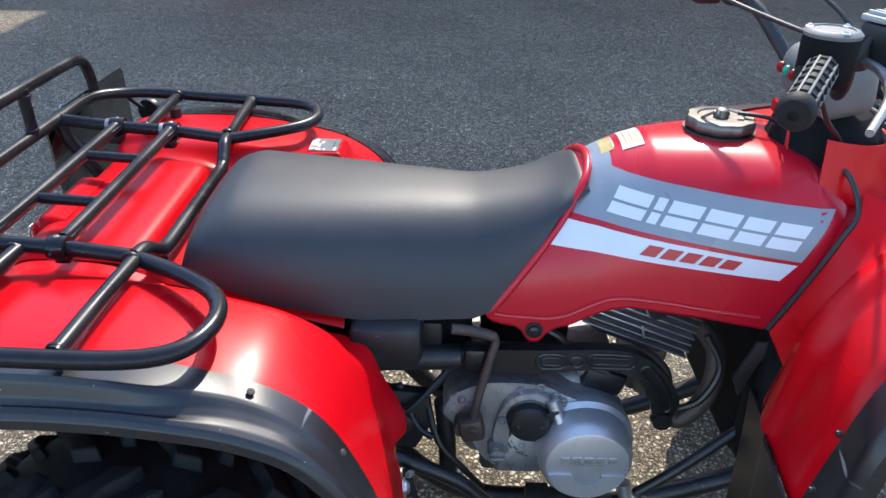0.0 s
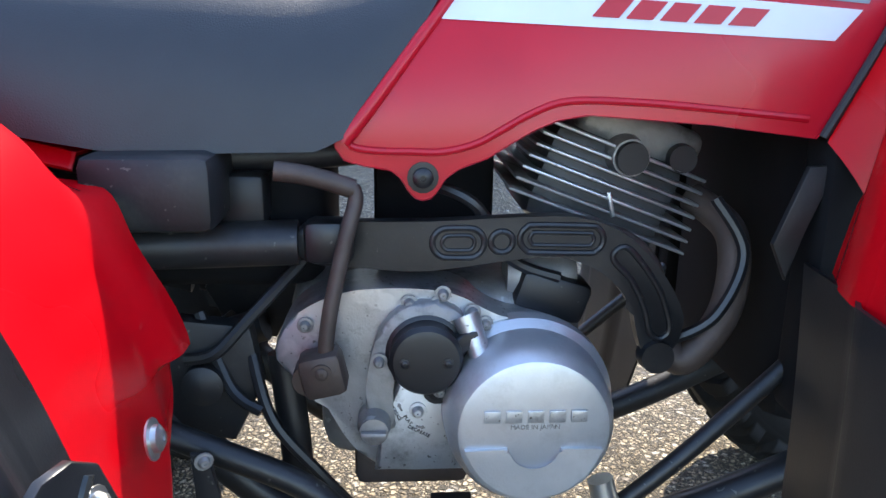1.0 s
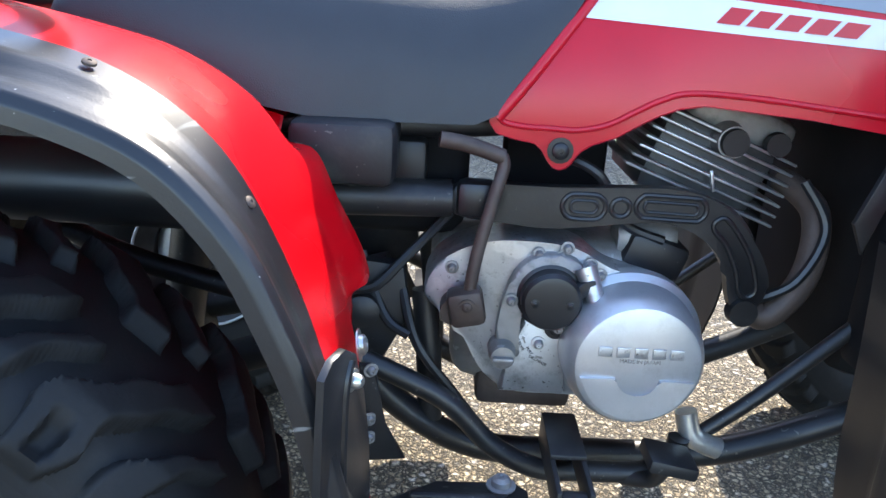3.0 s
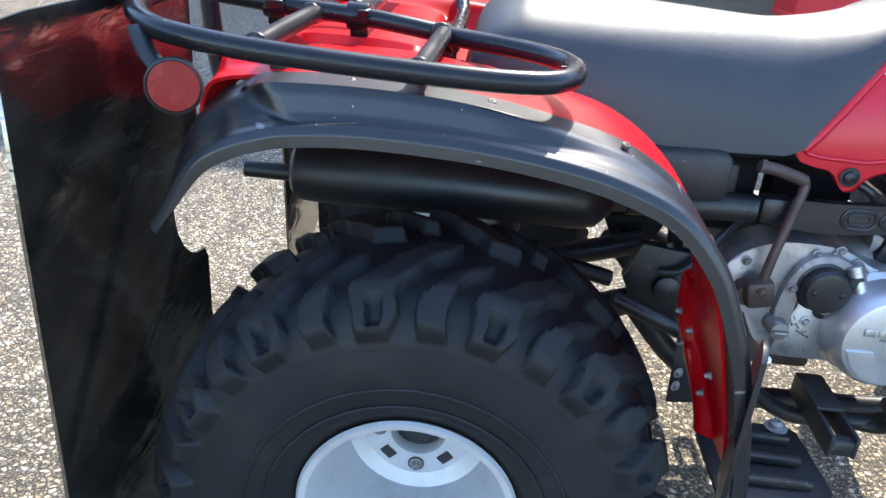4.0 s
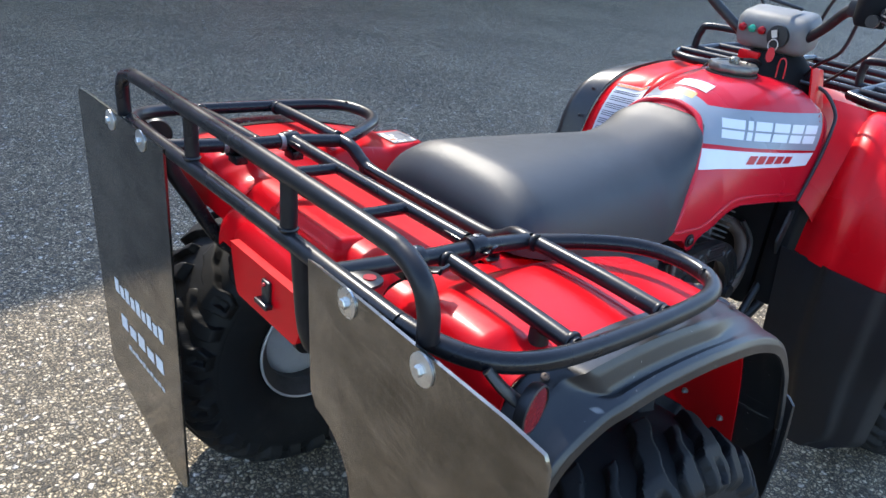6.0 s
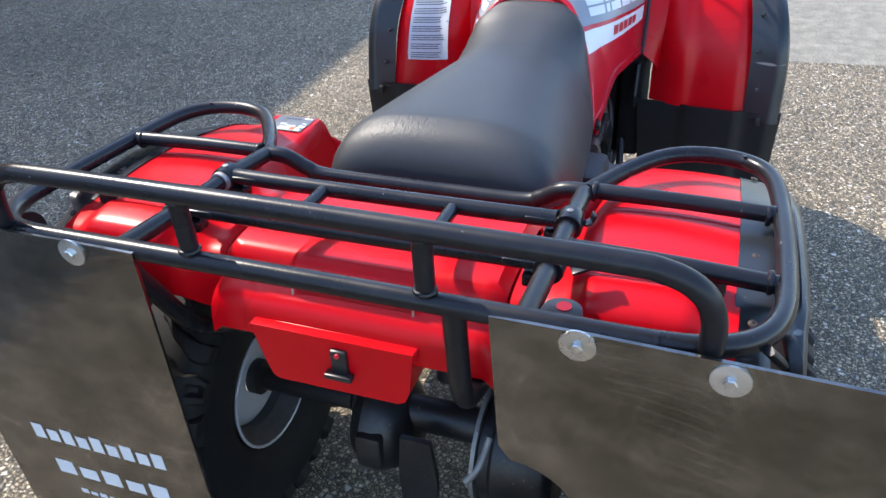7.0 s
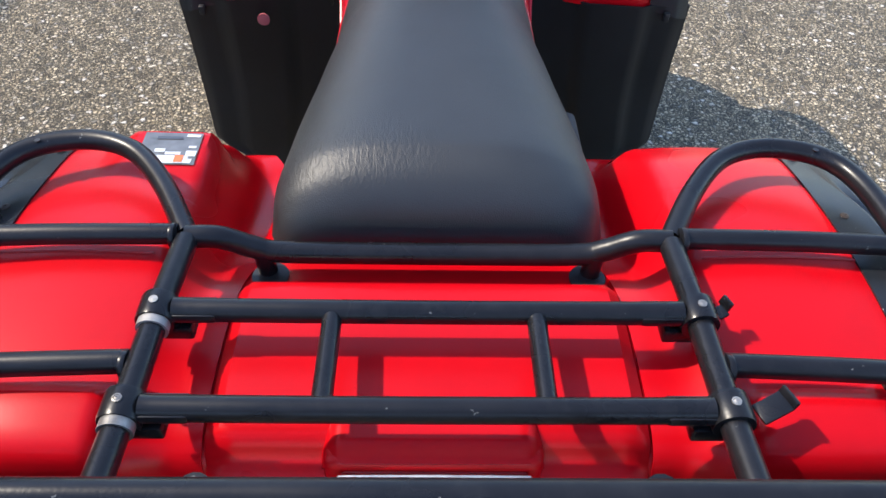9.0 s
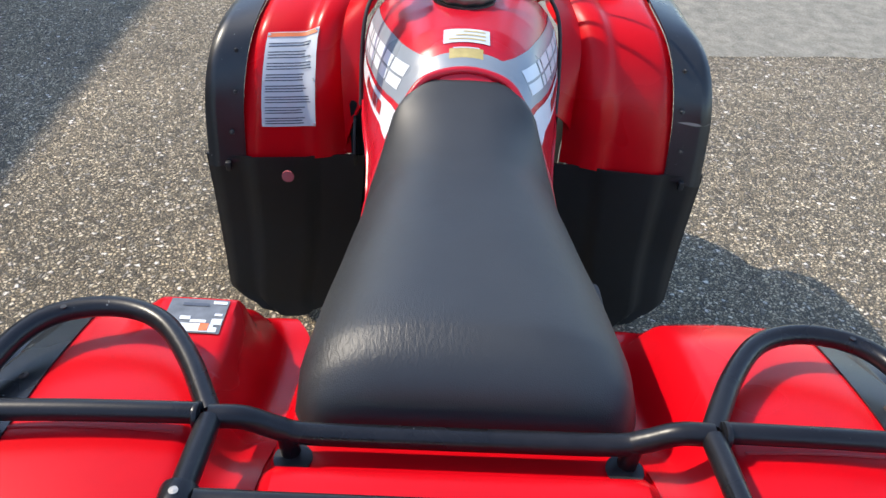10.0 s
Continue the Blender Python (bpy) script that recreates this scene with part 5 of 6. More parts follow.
rl = rear_film("fender_label", -0.107, -0.049, 0.270, 0.338, M_FOIL, 0.0016, fender, "worn silver and white label")
for x, y, dx, dy in ((-0.1055, 0.274, 0.008, 0.050), (-0.098, 0.279, 0.006, 0.038), (-0.093, 0.271, 0.010, 0.012), (-0.0905, 0.289, 0.005, 0.018), (-0.086, 0.308, 0.006, 0.012), (-0.101, 0.322, 0.009, 0.012), (-0.078, 0.273, 0.004, 0.009), (-0.0575, 0.272, 0.005, 0.016)):
    rear_film("label_patch", x, x + dx, y, y + dy, M_WHITE, 0.0024, rl, n=3)
rear_film("label_patch", -0.104, -0.092, 0.284, 0.294, M_ORANGE, 0.0030, rl, n=3)
rear_film("label_print", -0.062, -0.057, 0.292, 0.322, M_PRINT, 0.0024, rl, n=4)
# --- front hood, column, handlebar
def hood(u, v):
    x = 0.735 + 0.50 * u
    w = 0.185 - 0.03 * u
    zt = interp(x, [(0.735, 0.885), (0.80, 0.895), (0.90, 0.885), (1.10, 0.85), (1.20, 0.80), (1.24, 0.72)])
    a = (2 * v - 1)
    return (x, a * w, zt - (zt - 0.72) * abs(a) ** 3.0)


part("front_hood", shell_bm(lambda u, v: hood(1 - u, v), 30, 24, 0.004), M_RED, quad, "red moulded front hood")
part("seam_strip", tube_bm([(0.652, -0.202, 0.680), (0.690, -0.203, 0.760), (0.722, -0.198, 0.830), (0.742, -0.185, 0.866), (0.735, -0.150, 0.905), (0.72, -0.10, 0.915)], 0.004, 8), M_BLACK, quad, "black rubber seam strip")
part("seam_strip", tube_bm([(0.652, 0.186, 0.680), (0.690, 0.187, 0.760), (0.722, 0.182, 0.830), (0.742, 0.169, 0.866), (0.735, 0.134, 0.905), (0.72, 0.09, 0.915)], 0.004, 8), M_BLACK, quad, "black rubber seam strip")


SKIRT = [(0.655, 0.204, 0.676), (0.692, 0.205, 0.760), (0.724, 0.200, 0.830), (0.744, 0.187, 0.868), (0.752, 0.170, 0.890)]


def cowl(side, u, v):
    # skirt that joins the tank seam to the front fender in one sweep
    a = path_at(SKIRT, u)
    a = Vector((a.x, side * a.y - 0.008 * (1 + side), a.z))
    k = (0.085 if side < 0 else 0.020) + 0.40 * u
    b = Vector(ffend(k, 0.06 + 0.10 * u))
    b.y = -side * b.y - 0.010
    p = a * (1 - v) + b * v
    return p + Vector((0.0, 0.004 * side, 0.0)) * math.sin(math.pi * v)


for side in (-1, 1):
    part("side_skirt", shell_bm(lambda u, v: cowl(side, u, v), 24, 14, 0.004, (0, side, 0)), M_RED, quad, "red skirt between tank and front fender")
bars = new("handlebar")
bars.parent = quad
tagged(bars, "black handlebar with ribbed rubber grips and controls")
tube("stem", [(0.80, 0, 0.78), (0.76, 0, 0.90), (0.735, 0, 0.985)], 0.024, M_BLACK, bars, smooth=3)
part("boot", lathe_bm([(0.0001, 0), (0.098, 0), (0.100, 0.02), (0.082, 0.055), (0.055, 0.085), (0.0001, 0.09)], 24, 'z', (0.755, -0.015, 0.875)), M_VOID, bars)


def collar(u, v):
    # red cowl that rises round the front of the steering column
    a = radians(-104 + 130 * u)
    r = 0.152 - 0.022 * v
    top = 0.962 - 0.030 * (0.5 + 0.5 * math.cos(a))
    return (0.730 + 0.86 * r * math.cos(a), r * math.sin(a), 0.862 + (top - 0.862) * v)


part("column_cowl", shell_bm(collar, 40, 8, 0.004, (1, 0, 0)), M_RED, quad, "red raised cowl round the steering column")
for s in (-1, 1):
    tube("bar_half", [(0.735, 0, 0.985), (0.725, s * 0.06, 0.99), (0.705, s * 0.12, 1.03), (0.675, s * 0.17, 1.075), (0.635, s * 0.225, 1.098), (0.58, s * 0.30, 1.086), (0.53, s * 0.378, 1.069)], 0.011, M_FRAME, bars)
    a, b = Vector((0.592, s * 0.282, 1.089)), Vector((0.527, s * 0.383, 1.068))
    d = (b - a).normalized()
    q = Vector((0, 0, 1)).rotation_difference(d).to_matrix().to_4x4()
    L = (b - a).length
    gm = Matrix.Translation(a) @ q
    g = lathe_bm([(0.0001, 0), (0.0165, 0), (0.0165, L - 0.012), (0.020, L - 0.012), (0.0205, L), (0.017, L + 0.005), (0.006, L + 0.006), (0.005, L + 0.002), (0.0001, L + 0.002)], 24, 'z')
    bmesh.ops.transform(g, matrix=gm, verts=g.verts[:])
    grip = part("grip", g, M_RUBBER, bars, "ribbed grey-black rubber grip")
    for i in range(6):
        r = lathe_bm([(0.0165, 0), (0.0188, 0.001), (0.0188, 0.004), (0.0165, 0.005)], 24, 'z')
        bmesh.ops.transform(r, matrix=gm @ Matrix.Translation((0, 0, 0.006 + i * (L - 0.024) / 5.4)), verts=r.verts[:])
        part("grip_ring", r, M_RUBBER, grip)
    for i in range(10):
        r = box_bm((0, 0, 0), (0.0028, 0.003, L - 0.018), 0.001)
        bmesh.ops.transform(r, matrix=gm @ pose(0, 0, 0, 0, 0, 36 * i) @ Matrix.Translation((0.0175, 0, L / 2 - 0.006)), verts=r.verts[:])
        part("grip_rib", r, M_PODGREY, grip)
    tube("lever", [(0.66, s * 0.20, 1.085), (0.675, s * 0.25, 1.082), (0.655, s * 0.32, 1.07), (0.60, s * 0.40, 1.055)], lambda t: 0.0065 - 0.002 * t, M_DULL if s < 0 else M_BLACK, bars, "lever")
    part("lever_perch", box_bm((0.655, s * 0.205, 1.088), (0.045, 0.04, 0.035), 0.008), M_BLACK, bars)
part("throttle_box", lathe_bm([(0.0001, 0), (0.026, 0), (0.031, 0.01), (0.0325, 0.05), (0.031, 0.058), (0.0001, 0.058)], 28, 'z', (0.612, -0.245, 1.062)), M_VOID, bars, "black throttle housing")
part("throttle_cover", lathe_bm([(0.0001, 0), (0.032, 0), (0.033, 0.004), (0.029, 0.008), (0.024, 0.0085), (0.023, 0.0068), (0.0001, 0.0068)], 28, 'z', (0.612, -0.245, 1.119)), M_PODGREY, bars, "round grey metal housing cover")
for a in (0.6, 2.7, 4.8):
    bolt("cover_screw", (0.612 + 0.0265 * math.cos(a), -0.245 + 0.0265 * math.sin(a), 1.126), (0, 0, 1), 0.0032, M_STEEL, bars, 0.004)
part("reservoir", box_bm((0.70, -0.215, 1.105), (0.06, 0.055, 0.05), 0.008, pose(0, 0, 0, 0, 0, 25)), M_BLACK, bars)
part("reservoir_lid", box_bm((0.70, -0.215, 1.134), (0.062, 0.057, 0.008), 0.003, pose(0, 0, 0, 0, 0, 25)), M_GAUGE, bars)
for i in range(5):
    part("lid_rib", box_bm((0.70 + 0.011 * (i - 2), -0.215 + 0.005 * (i - 2), 1.140), (0.004, 0.046, 0.005), 0.001, pose(0, 0, 0, 0, 0, 25)), M_GAUGE, bars)
part("switch_box", box_bm((0.612, 0.245, 1.092), (0.05, 0.05, 0.052), 0.010), M_BLACK, bars, "black switch box")
part("kill_switch", box_bm((0.592, 0.252, 1.112), (0.018, 0.024, 0.018), 0.004), mat("faded_pink_switch", (0.50, 0.12, 0.14), 0.4), bars, "faded red switch")
part("horn_button", lathe_bm([(0.0001, 0), (0.012, 0), (0.012, 0.01), (0.0001, 0.012)], 16, 'x', (0.575, -0.262, 1.075)), M_BLACK, bars)
# instrument pod
pod = bmesh.new()
box_bm((0, 0, 0), (0.085, 0.172, 0.083), 0.024, bm=pod, seg=4)
for v in pod.verts:
    v.co.x += 0.25 * max(0, v.co.z)
    k = 1 - 0.9 * max(0, v.co.x)
    v.co.y *= k
bmesh.ops.transform(pod, matrix=pose(0.735, -0.010, 1.008, 0, -14, 0), verts=pod.verts[:])
pod = part("instrument_pod", pod, M_PODGREY, quad, "grey plastic instrument pod with warning lamps", 50)
for i, m_ in enumerate((M_LENS, M_GREEN, M_LENS)):
    part("warning_lamp", lathe_bm([(0.0001, 0.0), (0.009, 0.0), (0.0085, -0.004), (0.005, -0.007), (0.0001, -0.008)], 18, 'x', (0.6915, 0.051 - 0.0235 * i, 1.006)), m_, pod)
part("key_barrel", lathe_bm([(0.0001, 0.0), (0.025, 0.0), (0.024, -0.006), (0.0001, -0.007)], 24, 'x', (0.6930, -0.036, 1.000)), M_BLACK, pod)
part("key", plate_bm([(-0.006, -0.004), (0.006, -0.004), (0.007, 0.012), (-0.007, 0.012)], 0.003, pose(0.680, -0.034, 1.002, 90, 20, 90), 0.0008), M_STEEL, pod)
tag = part("key_tag", plate_bm([(0.010 * math.cos(a), 0.016 * math.sin(a)) for a in [2 * math.pi * k / 16 for k in range(16)]], 0.003, pose(0.672, -0.040, 0.962, 90, 0, 80), 0.0008), M_BG_RED, quad, "red plastic key tag")
tube("key_ring", [(0.677 + 0.0, -0.037 + 0.011 * math.cos(a), 0.982 + 0.013 * math.sin(a)) for a in [2 * math.pi * k / 12 for k in range(12)]], 0.0011, M_STEEL, pod, closed=True, smooth=2, seg=6)
part("pod_label", box_bm((0.690, 0.018, 0.949), (0.012, 0.050, 0.020), 0.003), M_RED, pod, "red plate under the lamps")
# cables
for pts in ([(0.64, -0.235, 1.075), (0.70, -0.20, 1.13), (0.78, -0.10, 1.10), (0.82, -0.04, 0.95), (0.84, 0.0, 0.80)], [(0.62, -0.22, 1.06), (0.66, -0.19, 1.00), (0.72, -0.12, 0.95), (0.78, -0.06, 0.88)], [(0.64, 0.24, 1.085), (0.72, 0.19, 1.12), (0.80, 0.08, 1.06), (0.83, 0.02, 0.90)], [(0.70, -0.18, 1.10), (0.80, -0.22, 1.04), (0.83, -0.15, 0.95), (0.84, -0.05, 0.86)],
            [(0.70, 0.20, 1.09), (0.60, 0.12, 1.10), (0.66, 0.02, 1.08), (0.74, -0.05, 1.06)]):
    tube("cable", pts, 0.0038, M_BLACK, bars, "control cable", seg=8)
tube("vent_hose", [(0.615, -0.01, 0.948), (0.66, -0.02, 0.945), (0.70, -0.02, 0.925)], 0.0035, M_BLACK, quad, "thin black vent hose", seg=8)
tube("key_wire", [(0.668, -0.085, 0.920), (0.664, -0.085, 0.952), (0.668, -0.075, 0.962), (0.672, -0.065, 0.952), (0.674, -0.065, 0.918)], 0.0016, M_DRED, quad, "red wire clip", seg=8)

# front rack
frack = new("front_rack")
frack.parent = quad
tagged(frack, "black tubular steel front carrier rack")
for s in (-1, 1):
    tube("loop_bar", [(0.905, s * 0.14, 0.880), (0.880, s * 0.20, 0.877), (0.872, s * 0.27, 0.876), (0.895, s * 0.335, 0.876), (0.96, s * 0.362, 0.877), (1.08, s * 0.365, 0.878), (1.22, s * 0.36, 0.88), (1.28, s * 0.30, 0.882), (1.30, s * 0.18, 0.884)], 0.0112, M_TUBE, frack)
    tube("side_bar", [(0.905, s * 0.14, 0.880), (1.10, s * 0.14, 0.887), (1.30, s * 0.14, 0.888)], 0.0105, M_TUBE, frack, smooth=2)
    tube("stay", [(1.0, s * 0.30, 0.872), (1.0, s * 0.30, 0.81)], 0.010, M_TUBE, frack, smooth=1)
    tube("guard_bar", [(1.03, s * 0.105, 0.886), (1.03, s * 0.105, 0.930), (1.028, s * 0.130, 0.950), (1.024, s * 0.32, 0.950), (1.022, s * 0.352, 0.930), (1.022, s * 0.362, 0.880)], 0.010, M_TUBE, frack)
for x, w in ((0.95, 0.355), (1.03, 0.362), (1.16, 0.362), (1.30, 0.20)):
    tube("cross_bar", [(x, -w, 0.882), (x, 0.0, 0.886), (x, w, 0.882)], 0.0095, M_TUBE, frack, smooth=2)

# ---------------------------------------------------------------- engine and chassis
XZ = lambda y: pose(0, y, 0, 90, 0, 0)


def rounded(pts, n=4):
    return [(p.x, p.y) for p in smooth_path([(*p, 0) for p in pts], n, True)]


engine = new("engine")
engine.parent = quad
tagged(engine, "weathered cast aluminium air-cooled engine")
part("crankcase", box_bm((0.345, 0.0, 0.425), (0.27, 0.24, 0.19), 0.03, seg=3), M_DULL, engine)
part("gear_case", box_bm((0.24, 0.0, 0.455), (0.12, 0.20, 0.13), 0.03, seg=3), M_DULL, engine)
CASE = [(0.176, 0.462), (0.190, 0.503), (0.236, 0.529), (0.292, 0.534), (0.343, 0.528), (0.385, 0.507), (0.444, 0.491), (0.483, 0.456), (0.492, 0.42), (0.480, 0.36), (0.44, 0.346), (0.348, 0.346), (0.275, 0.349), (0.243, 0.378), (0.216, 0.425)]
case = part("side_case", plate_bm(rounded(CASE), 0.07, XZ(-0.128), 0.006), M_ALU, engine, "bright cast side case")
RIB = [(0.262, 0.400), (0.262, 0.455), (0.275, 0.500), (0.300, 0.522), (0.335, 0.522), (0.352, 0.508), (0.33, 0.502), (0.302, 0.492), (0.288, 0.462), (0.286, 0.42), (0.288, 0.398)]
part("case_band", plate_bm(rounded(RIB, 3), 0.02, XZ(-0.168), 0.005), M_DULL, case)
part("case_foot", plate_bm([(0.268, 0.352), (0.345, 0.352), (0.340, 0.440), (0.290, 0.445), (0.276, 0.40)], 0.018, XZ(-0.166), 0.004), M_ALU, case)
CC = (0.411, 0.420)
cov = lathe_bm([(0.0001, -0.15), (0.086, -0.15), (0.086, -0.168), (0.079, -0.176), (0.0775, -0.206), (0.074, -0.219), (0.068, -0.2285), (0.064, -0.230), (0.0001, -0.2325)], 64, 'y', (CC[0], 0, CC[1]))
cov = part("clutch_cover", cov, M_COVER, engine, "round silver clutch cover", 30)
low = [(0.062 * math.cos(a), 0.062 * math.sin(a)) for a in [math.pi + math.pi * k / 28 for k in range(29)]]
low = [(x, min(y, -0.014)) for x, y in low] + [(0.030, -0.013)] + [(0.024 * math.cos(a), -0.013 - 0.021 * math.sin(a)) for a in [math.pi * k / 14 for k in range(15)]] + [(-0.030, -0.013)]
part("cover_panel", plate_bm([(CC[0] + x, CC[1] + y) for x, y in low], 0.006, XZ(-0.2318), 0.002), M_COVER, cov)
for k in range(5):
    part("maker_block", box_bm((CC[0] - 0.0385 + 0.0193 * k, -0.2325, CC[1] + 0.018), (0.0145, 0.0022, 0.0115), 0.0008), M_ALU, cov)


def cast_text(body, size, x, y, z, tilt, material, parent):
    # raised lettering on a face that looks towards -y; tilt turns it downwards
    fc = bpy.data.curves.new("lettering", 'FONT')
    fc.body = body
    fc.size = size
    fc.extrude = 0.0004
    fc.align_x = 'CENTER'
    fo = bpy.data.objects.new("lettering", fc)
    tm = bpy.data.meshes.new_from_object(fo)
    tm.transform(Matrix.Translation((x, y, z)) @ Matrix.Rotation(radians(tilt), 4, 'Y') @ Matrix.Rotation(radians(90), 4, 'X'))
    bm = bmesh.new()
    bm.from_mesh(tm)
    bpy.data.objects.remove(fo)
    return part("cast_lettering", bm, material, parent, "small cast lettering")


cast_text("MADE IN JAPAN", 0.0062, CC[0], -0.2326, CC[1] + 0.0060, 0, M_DULL, cov)
pc = lathe_bm([(0.0001, -0.16), (0.040, -0.16), (0.040, -0.176), (0.036, -0.179), (0.0335, -0.180), (0.0335, -0.196), (0.030, -0.201), (0.024, -0.2025), (0.0001, -0.203)], 40, 'y', (0.316, 0, 0.476))
pc = part("starter_cap", pc, M_BLACK, engine, "black plastic round cap", 30)
part("cap_ear", plate_bm(rounded([(0.335, 0.488), (0.358, 0.503), (0.363, 0.494), (0.345, 0.476)], 3), 0.018, XZ(-0.184), 0.003), M_BLACK, pc)
for a in (0.0, math.pi):
    bolt("cap_screw", (0.316 + 0.0195 * math.cos(a), -0.2025, 0.476 + 0.004 * math.sin(a)), (0, -1, 0), 0.0035, M_BLACK, pc, 0.003)
part("filler", lathe_bm([(0.0001, -0.155), (0.016, -0.155), (0.016, -0.182), (0.0135, -0.186), (0.0135, -0.196), (0.0001, -0.198)], 22, 'y', (0.268, 0, 0.405)), M_DULL, engine, "oil filler plug")
part("filler_grip", box_bm((0.268, -0.200, 0.405), (0.024, 0.008, 0.006), 0.002), M_DULL, engine)
part("spout", tube_bm([(0.352, -0.176, 0.512), (0.366, -0.190, 0.478), (0.380, -0.222, 0.440)], lambda t: 0.013 - 0.006 * t, 14), M_ALU, case)
for x, z in ((0.301, 0.521), (0.332, 0.530), (0.327, 0.508), (0.372, 0.500), (0.437, 0.490), (0.273, 0.470), (0.330, 0.440), (0.327, 0.520), (0.478, 0.452), (0.205, 0.50), (0.360, 0.512)):
    bolt("case_bolt", (x, -0.166 if z > 0.495 or x > 0.4 or x < 0.25 else -0.181, z), (0, -1, 0), 0.0052, M_DULL, engine, 0.008)
bolt("timing_plug", (0.327, -0.176, 0.437), (0, -1, 0), 0.0090, M_BLACK, engine, 0.006)
bolt("adjuster", (0.309, -0.176, 0.417), (0, -1, 0), 0.0055, M_ALU, engine, 0.008)
for body, size, x, z, tilt in (("INCREASE", 0.0046, 0.2868, 0.4145, 64), ("PLAY", 0.0050, 0.2985, 0.4055, 52), ("DECREASE", 0.0050, 0.3095, 0.3930, 28)):
    cast_text(body, size, x, -0.1756, z, tilt, M_DARKSILVER, case)
ARROW = [(-0.0045, -0.0009), (0.0012, -0.0009), (0.0012, -0.0022), (0.0048, 0.0), (0.0012, 0.0022), (0.0012, 0.0009), (-0.0045, 0.0009)]
for x, z, turn in ((0.2922, 0.4200, -114), (0.3117, 0.3987, 12)):
    part("cast_arrow", plate_bm(ARROW, 0.0012, Matrix.Translation((x, -0.1754, z)) @ Matrix.Rotation(radians(turn), 4, 'Y') @ Matrix.Rotation(radians(90), 4, 'X'), 0.0002), M_DULL, case)
# finned cylinder, leaning forward
A = radians(20.5)
cyl = new("cylinder")
cyl.parent = engine
ux, uz = math.cos(A), -math.sin(A)
nx, nz = math.sin(A), math.cos(A)
base = Vector((0.494, 0, 0.590))
for i in range(7):
    c = base + Vector((nx, 0, nz)) * (0.0125 * (i - 1) + 0.004)
    w = 0.195 - 0.004 * i
    part("fin", box_bm(c, (w, 0.20, 0.0032), 0.0012, pose(0, 0, 0, 0, math.degrees(A), 0)), M_ALU if i > 1 else M_DULL, cyl)
part("barrel", box_bm(base + Vector((nx, 0, nz)) * 0.02, (0.15, 0.165, 0.11), 0.02, pose(0, 0, 0, 0, math.degrees(A), 0)), M_DARKSILVER, cyl)
hd = base + Vector((nx, 0, nz)) * 0.082
part("head", box_bm(hd + Vector((0.012, 0, 0)), (0.135, 0.16, 0.045), 0.014, pose(0, 0, 0, 0, math.degrees(A), 0), seg=3), M_DULL, cyl)
part("spark_boss", lathe_bm([(0.0001, -0.105), (0.0185, -0.105), (0.0185, -0.090), (0.024, -0.07), (0.0001, -0.07)], 24, 'y', (0.518, 0, 0.647)), M_DULL, cyl)
part("boss_cap", lathe_bm([(0.0001, -0.112), (0.0155, -0.112), (0.0165, -0.108), (0.0165, -0.098), (0.0001, -0.098)], 24, 'y', (0.518, 0, 0.647)), M_BLACK, cyl)
part("boss_cap", lathe_bm([(0.0001, -0.100), (0.014, -0.100), (0.015, -0.09), (0.0001, -0.09)], 24, 'y', (0.572, 0, 0.645)), M_BLACK, cyl)
part("fin_post", box_bm((0.502, -0.101, 0.600), (0.004, 0.004, 0.026), 0.001, pose(0, 0, 0, 0, -14, 0)), M_ALU, cyl)
part("carburettor", lathe_bm([(0.0001, -0.03), (0.022, -0.03), (0.026, -0.02), (0.026, 0.03), (0.022, 0.04), (0.0001, 0.04)], 20, 'x', (0.43, -0.09, 0.525)), M_DULL, engine)
part("carb_body", box_bm((0.445, -0.10, 0.510), (0.075, 0.05, 0.045), 0.010, pose(0, 0, 0, 0, 18, 0)), M_FRAME, engine)

# stamped pipe guard sweeping over the engine
guard = new("pipe_guard")
guard.parent = quad
tagged(guard, "dusty black stamped steel pipe guard")
G_OUT = [(0.205, 0.592), (0.32, 0.596), (0.40, 0.600), (0.456, 0.600), (0.50, 0.585), (0.535, 0.553), (0.560, 0.515), (0.566, 0.485), (0.556, 0.464), (0.540, 0.458), (0.528, 0.464), (0.520, 0.485), (0.512, 0.513), (0.490, 0.540), (0.460, 0.557), (0.42, 0.562), (0.32, 0.549), (0.26, 0.552), (0.205, 0.558)]
part("guard_plate", plate_bm(rounded(G_OUT, 3), 0.016, XZ(-0.150), 0.005), M_FRAME, guard)


def bead(pts, r=0.003):
    part("pressed_bead", tube_bm([(x, -0.158, z) for x, z in pts], r, 8, True, smooth=3), M_FRAME, guard)


def pill(x0, x1, z0, z1, r):
    p = [(x1 + r * math.sin(a), z1 + r * math.cos(a)) for a in [math.pi * k / 6 for k in range(7)]]
    return p + [(x0 - r * math.sin(a), z0 - r * math.cos(a)) for a in [math.pi * k / 6 for k in range(7)]]


bead(pill(0.336, 0.356, 0.576, 0.576, 0.014))
bead(pill(0.338, 0.354, 0.576, 0.576, 0.007), 0.002)
bead(pill(0.386, 0.3865, 0.577, 0.577, 0.010))
bead(pill(0.416, 0.468, 0.580, 0.579, 0.013))
bead(pill(0.418, 0.466, 0.580, 0.579, 0.006), 0.002)
bead([(0.492, 0.566), (0.502, 0.572), (0.516, 0.560), (0.538, 0.530), (0.550, 0.500), (0.551, 0.486), (0.542, 0.480), (0.532, 0.488), (0.526, 0.510), (0.510, 0.540), (0.494, 0.556)])
part("guard_foot", lathe_bm([(0.0001, -0.165), (0.016, -0.165), (0.018, -0.15), (0.0001, -0.15)], 20, 'y', (0.541, 0, 0.462)), M_FRAME, guard)
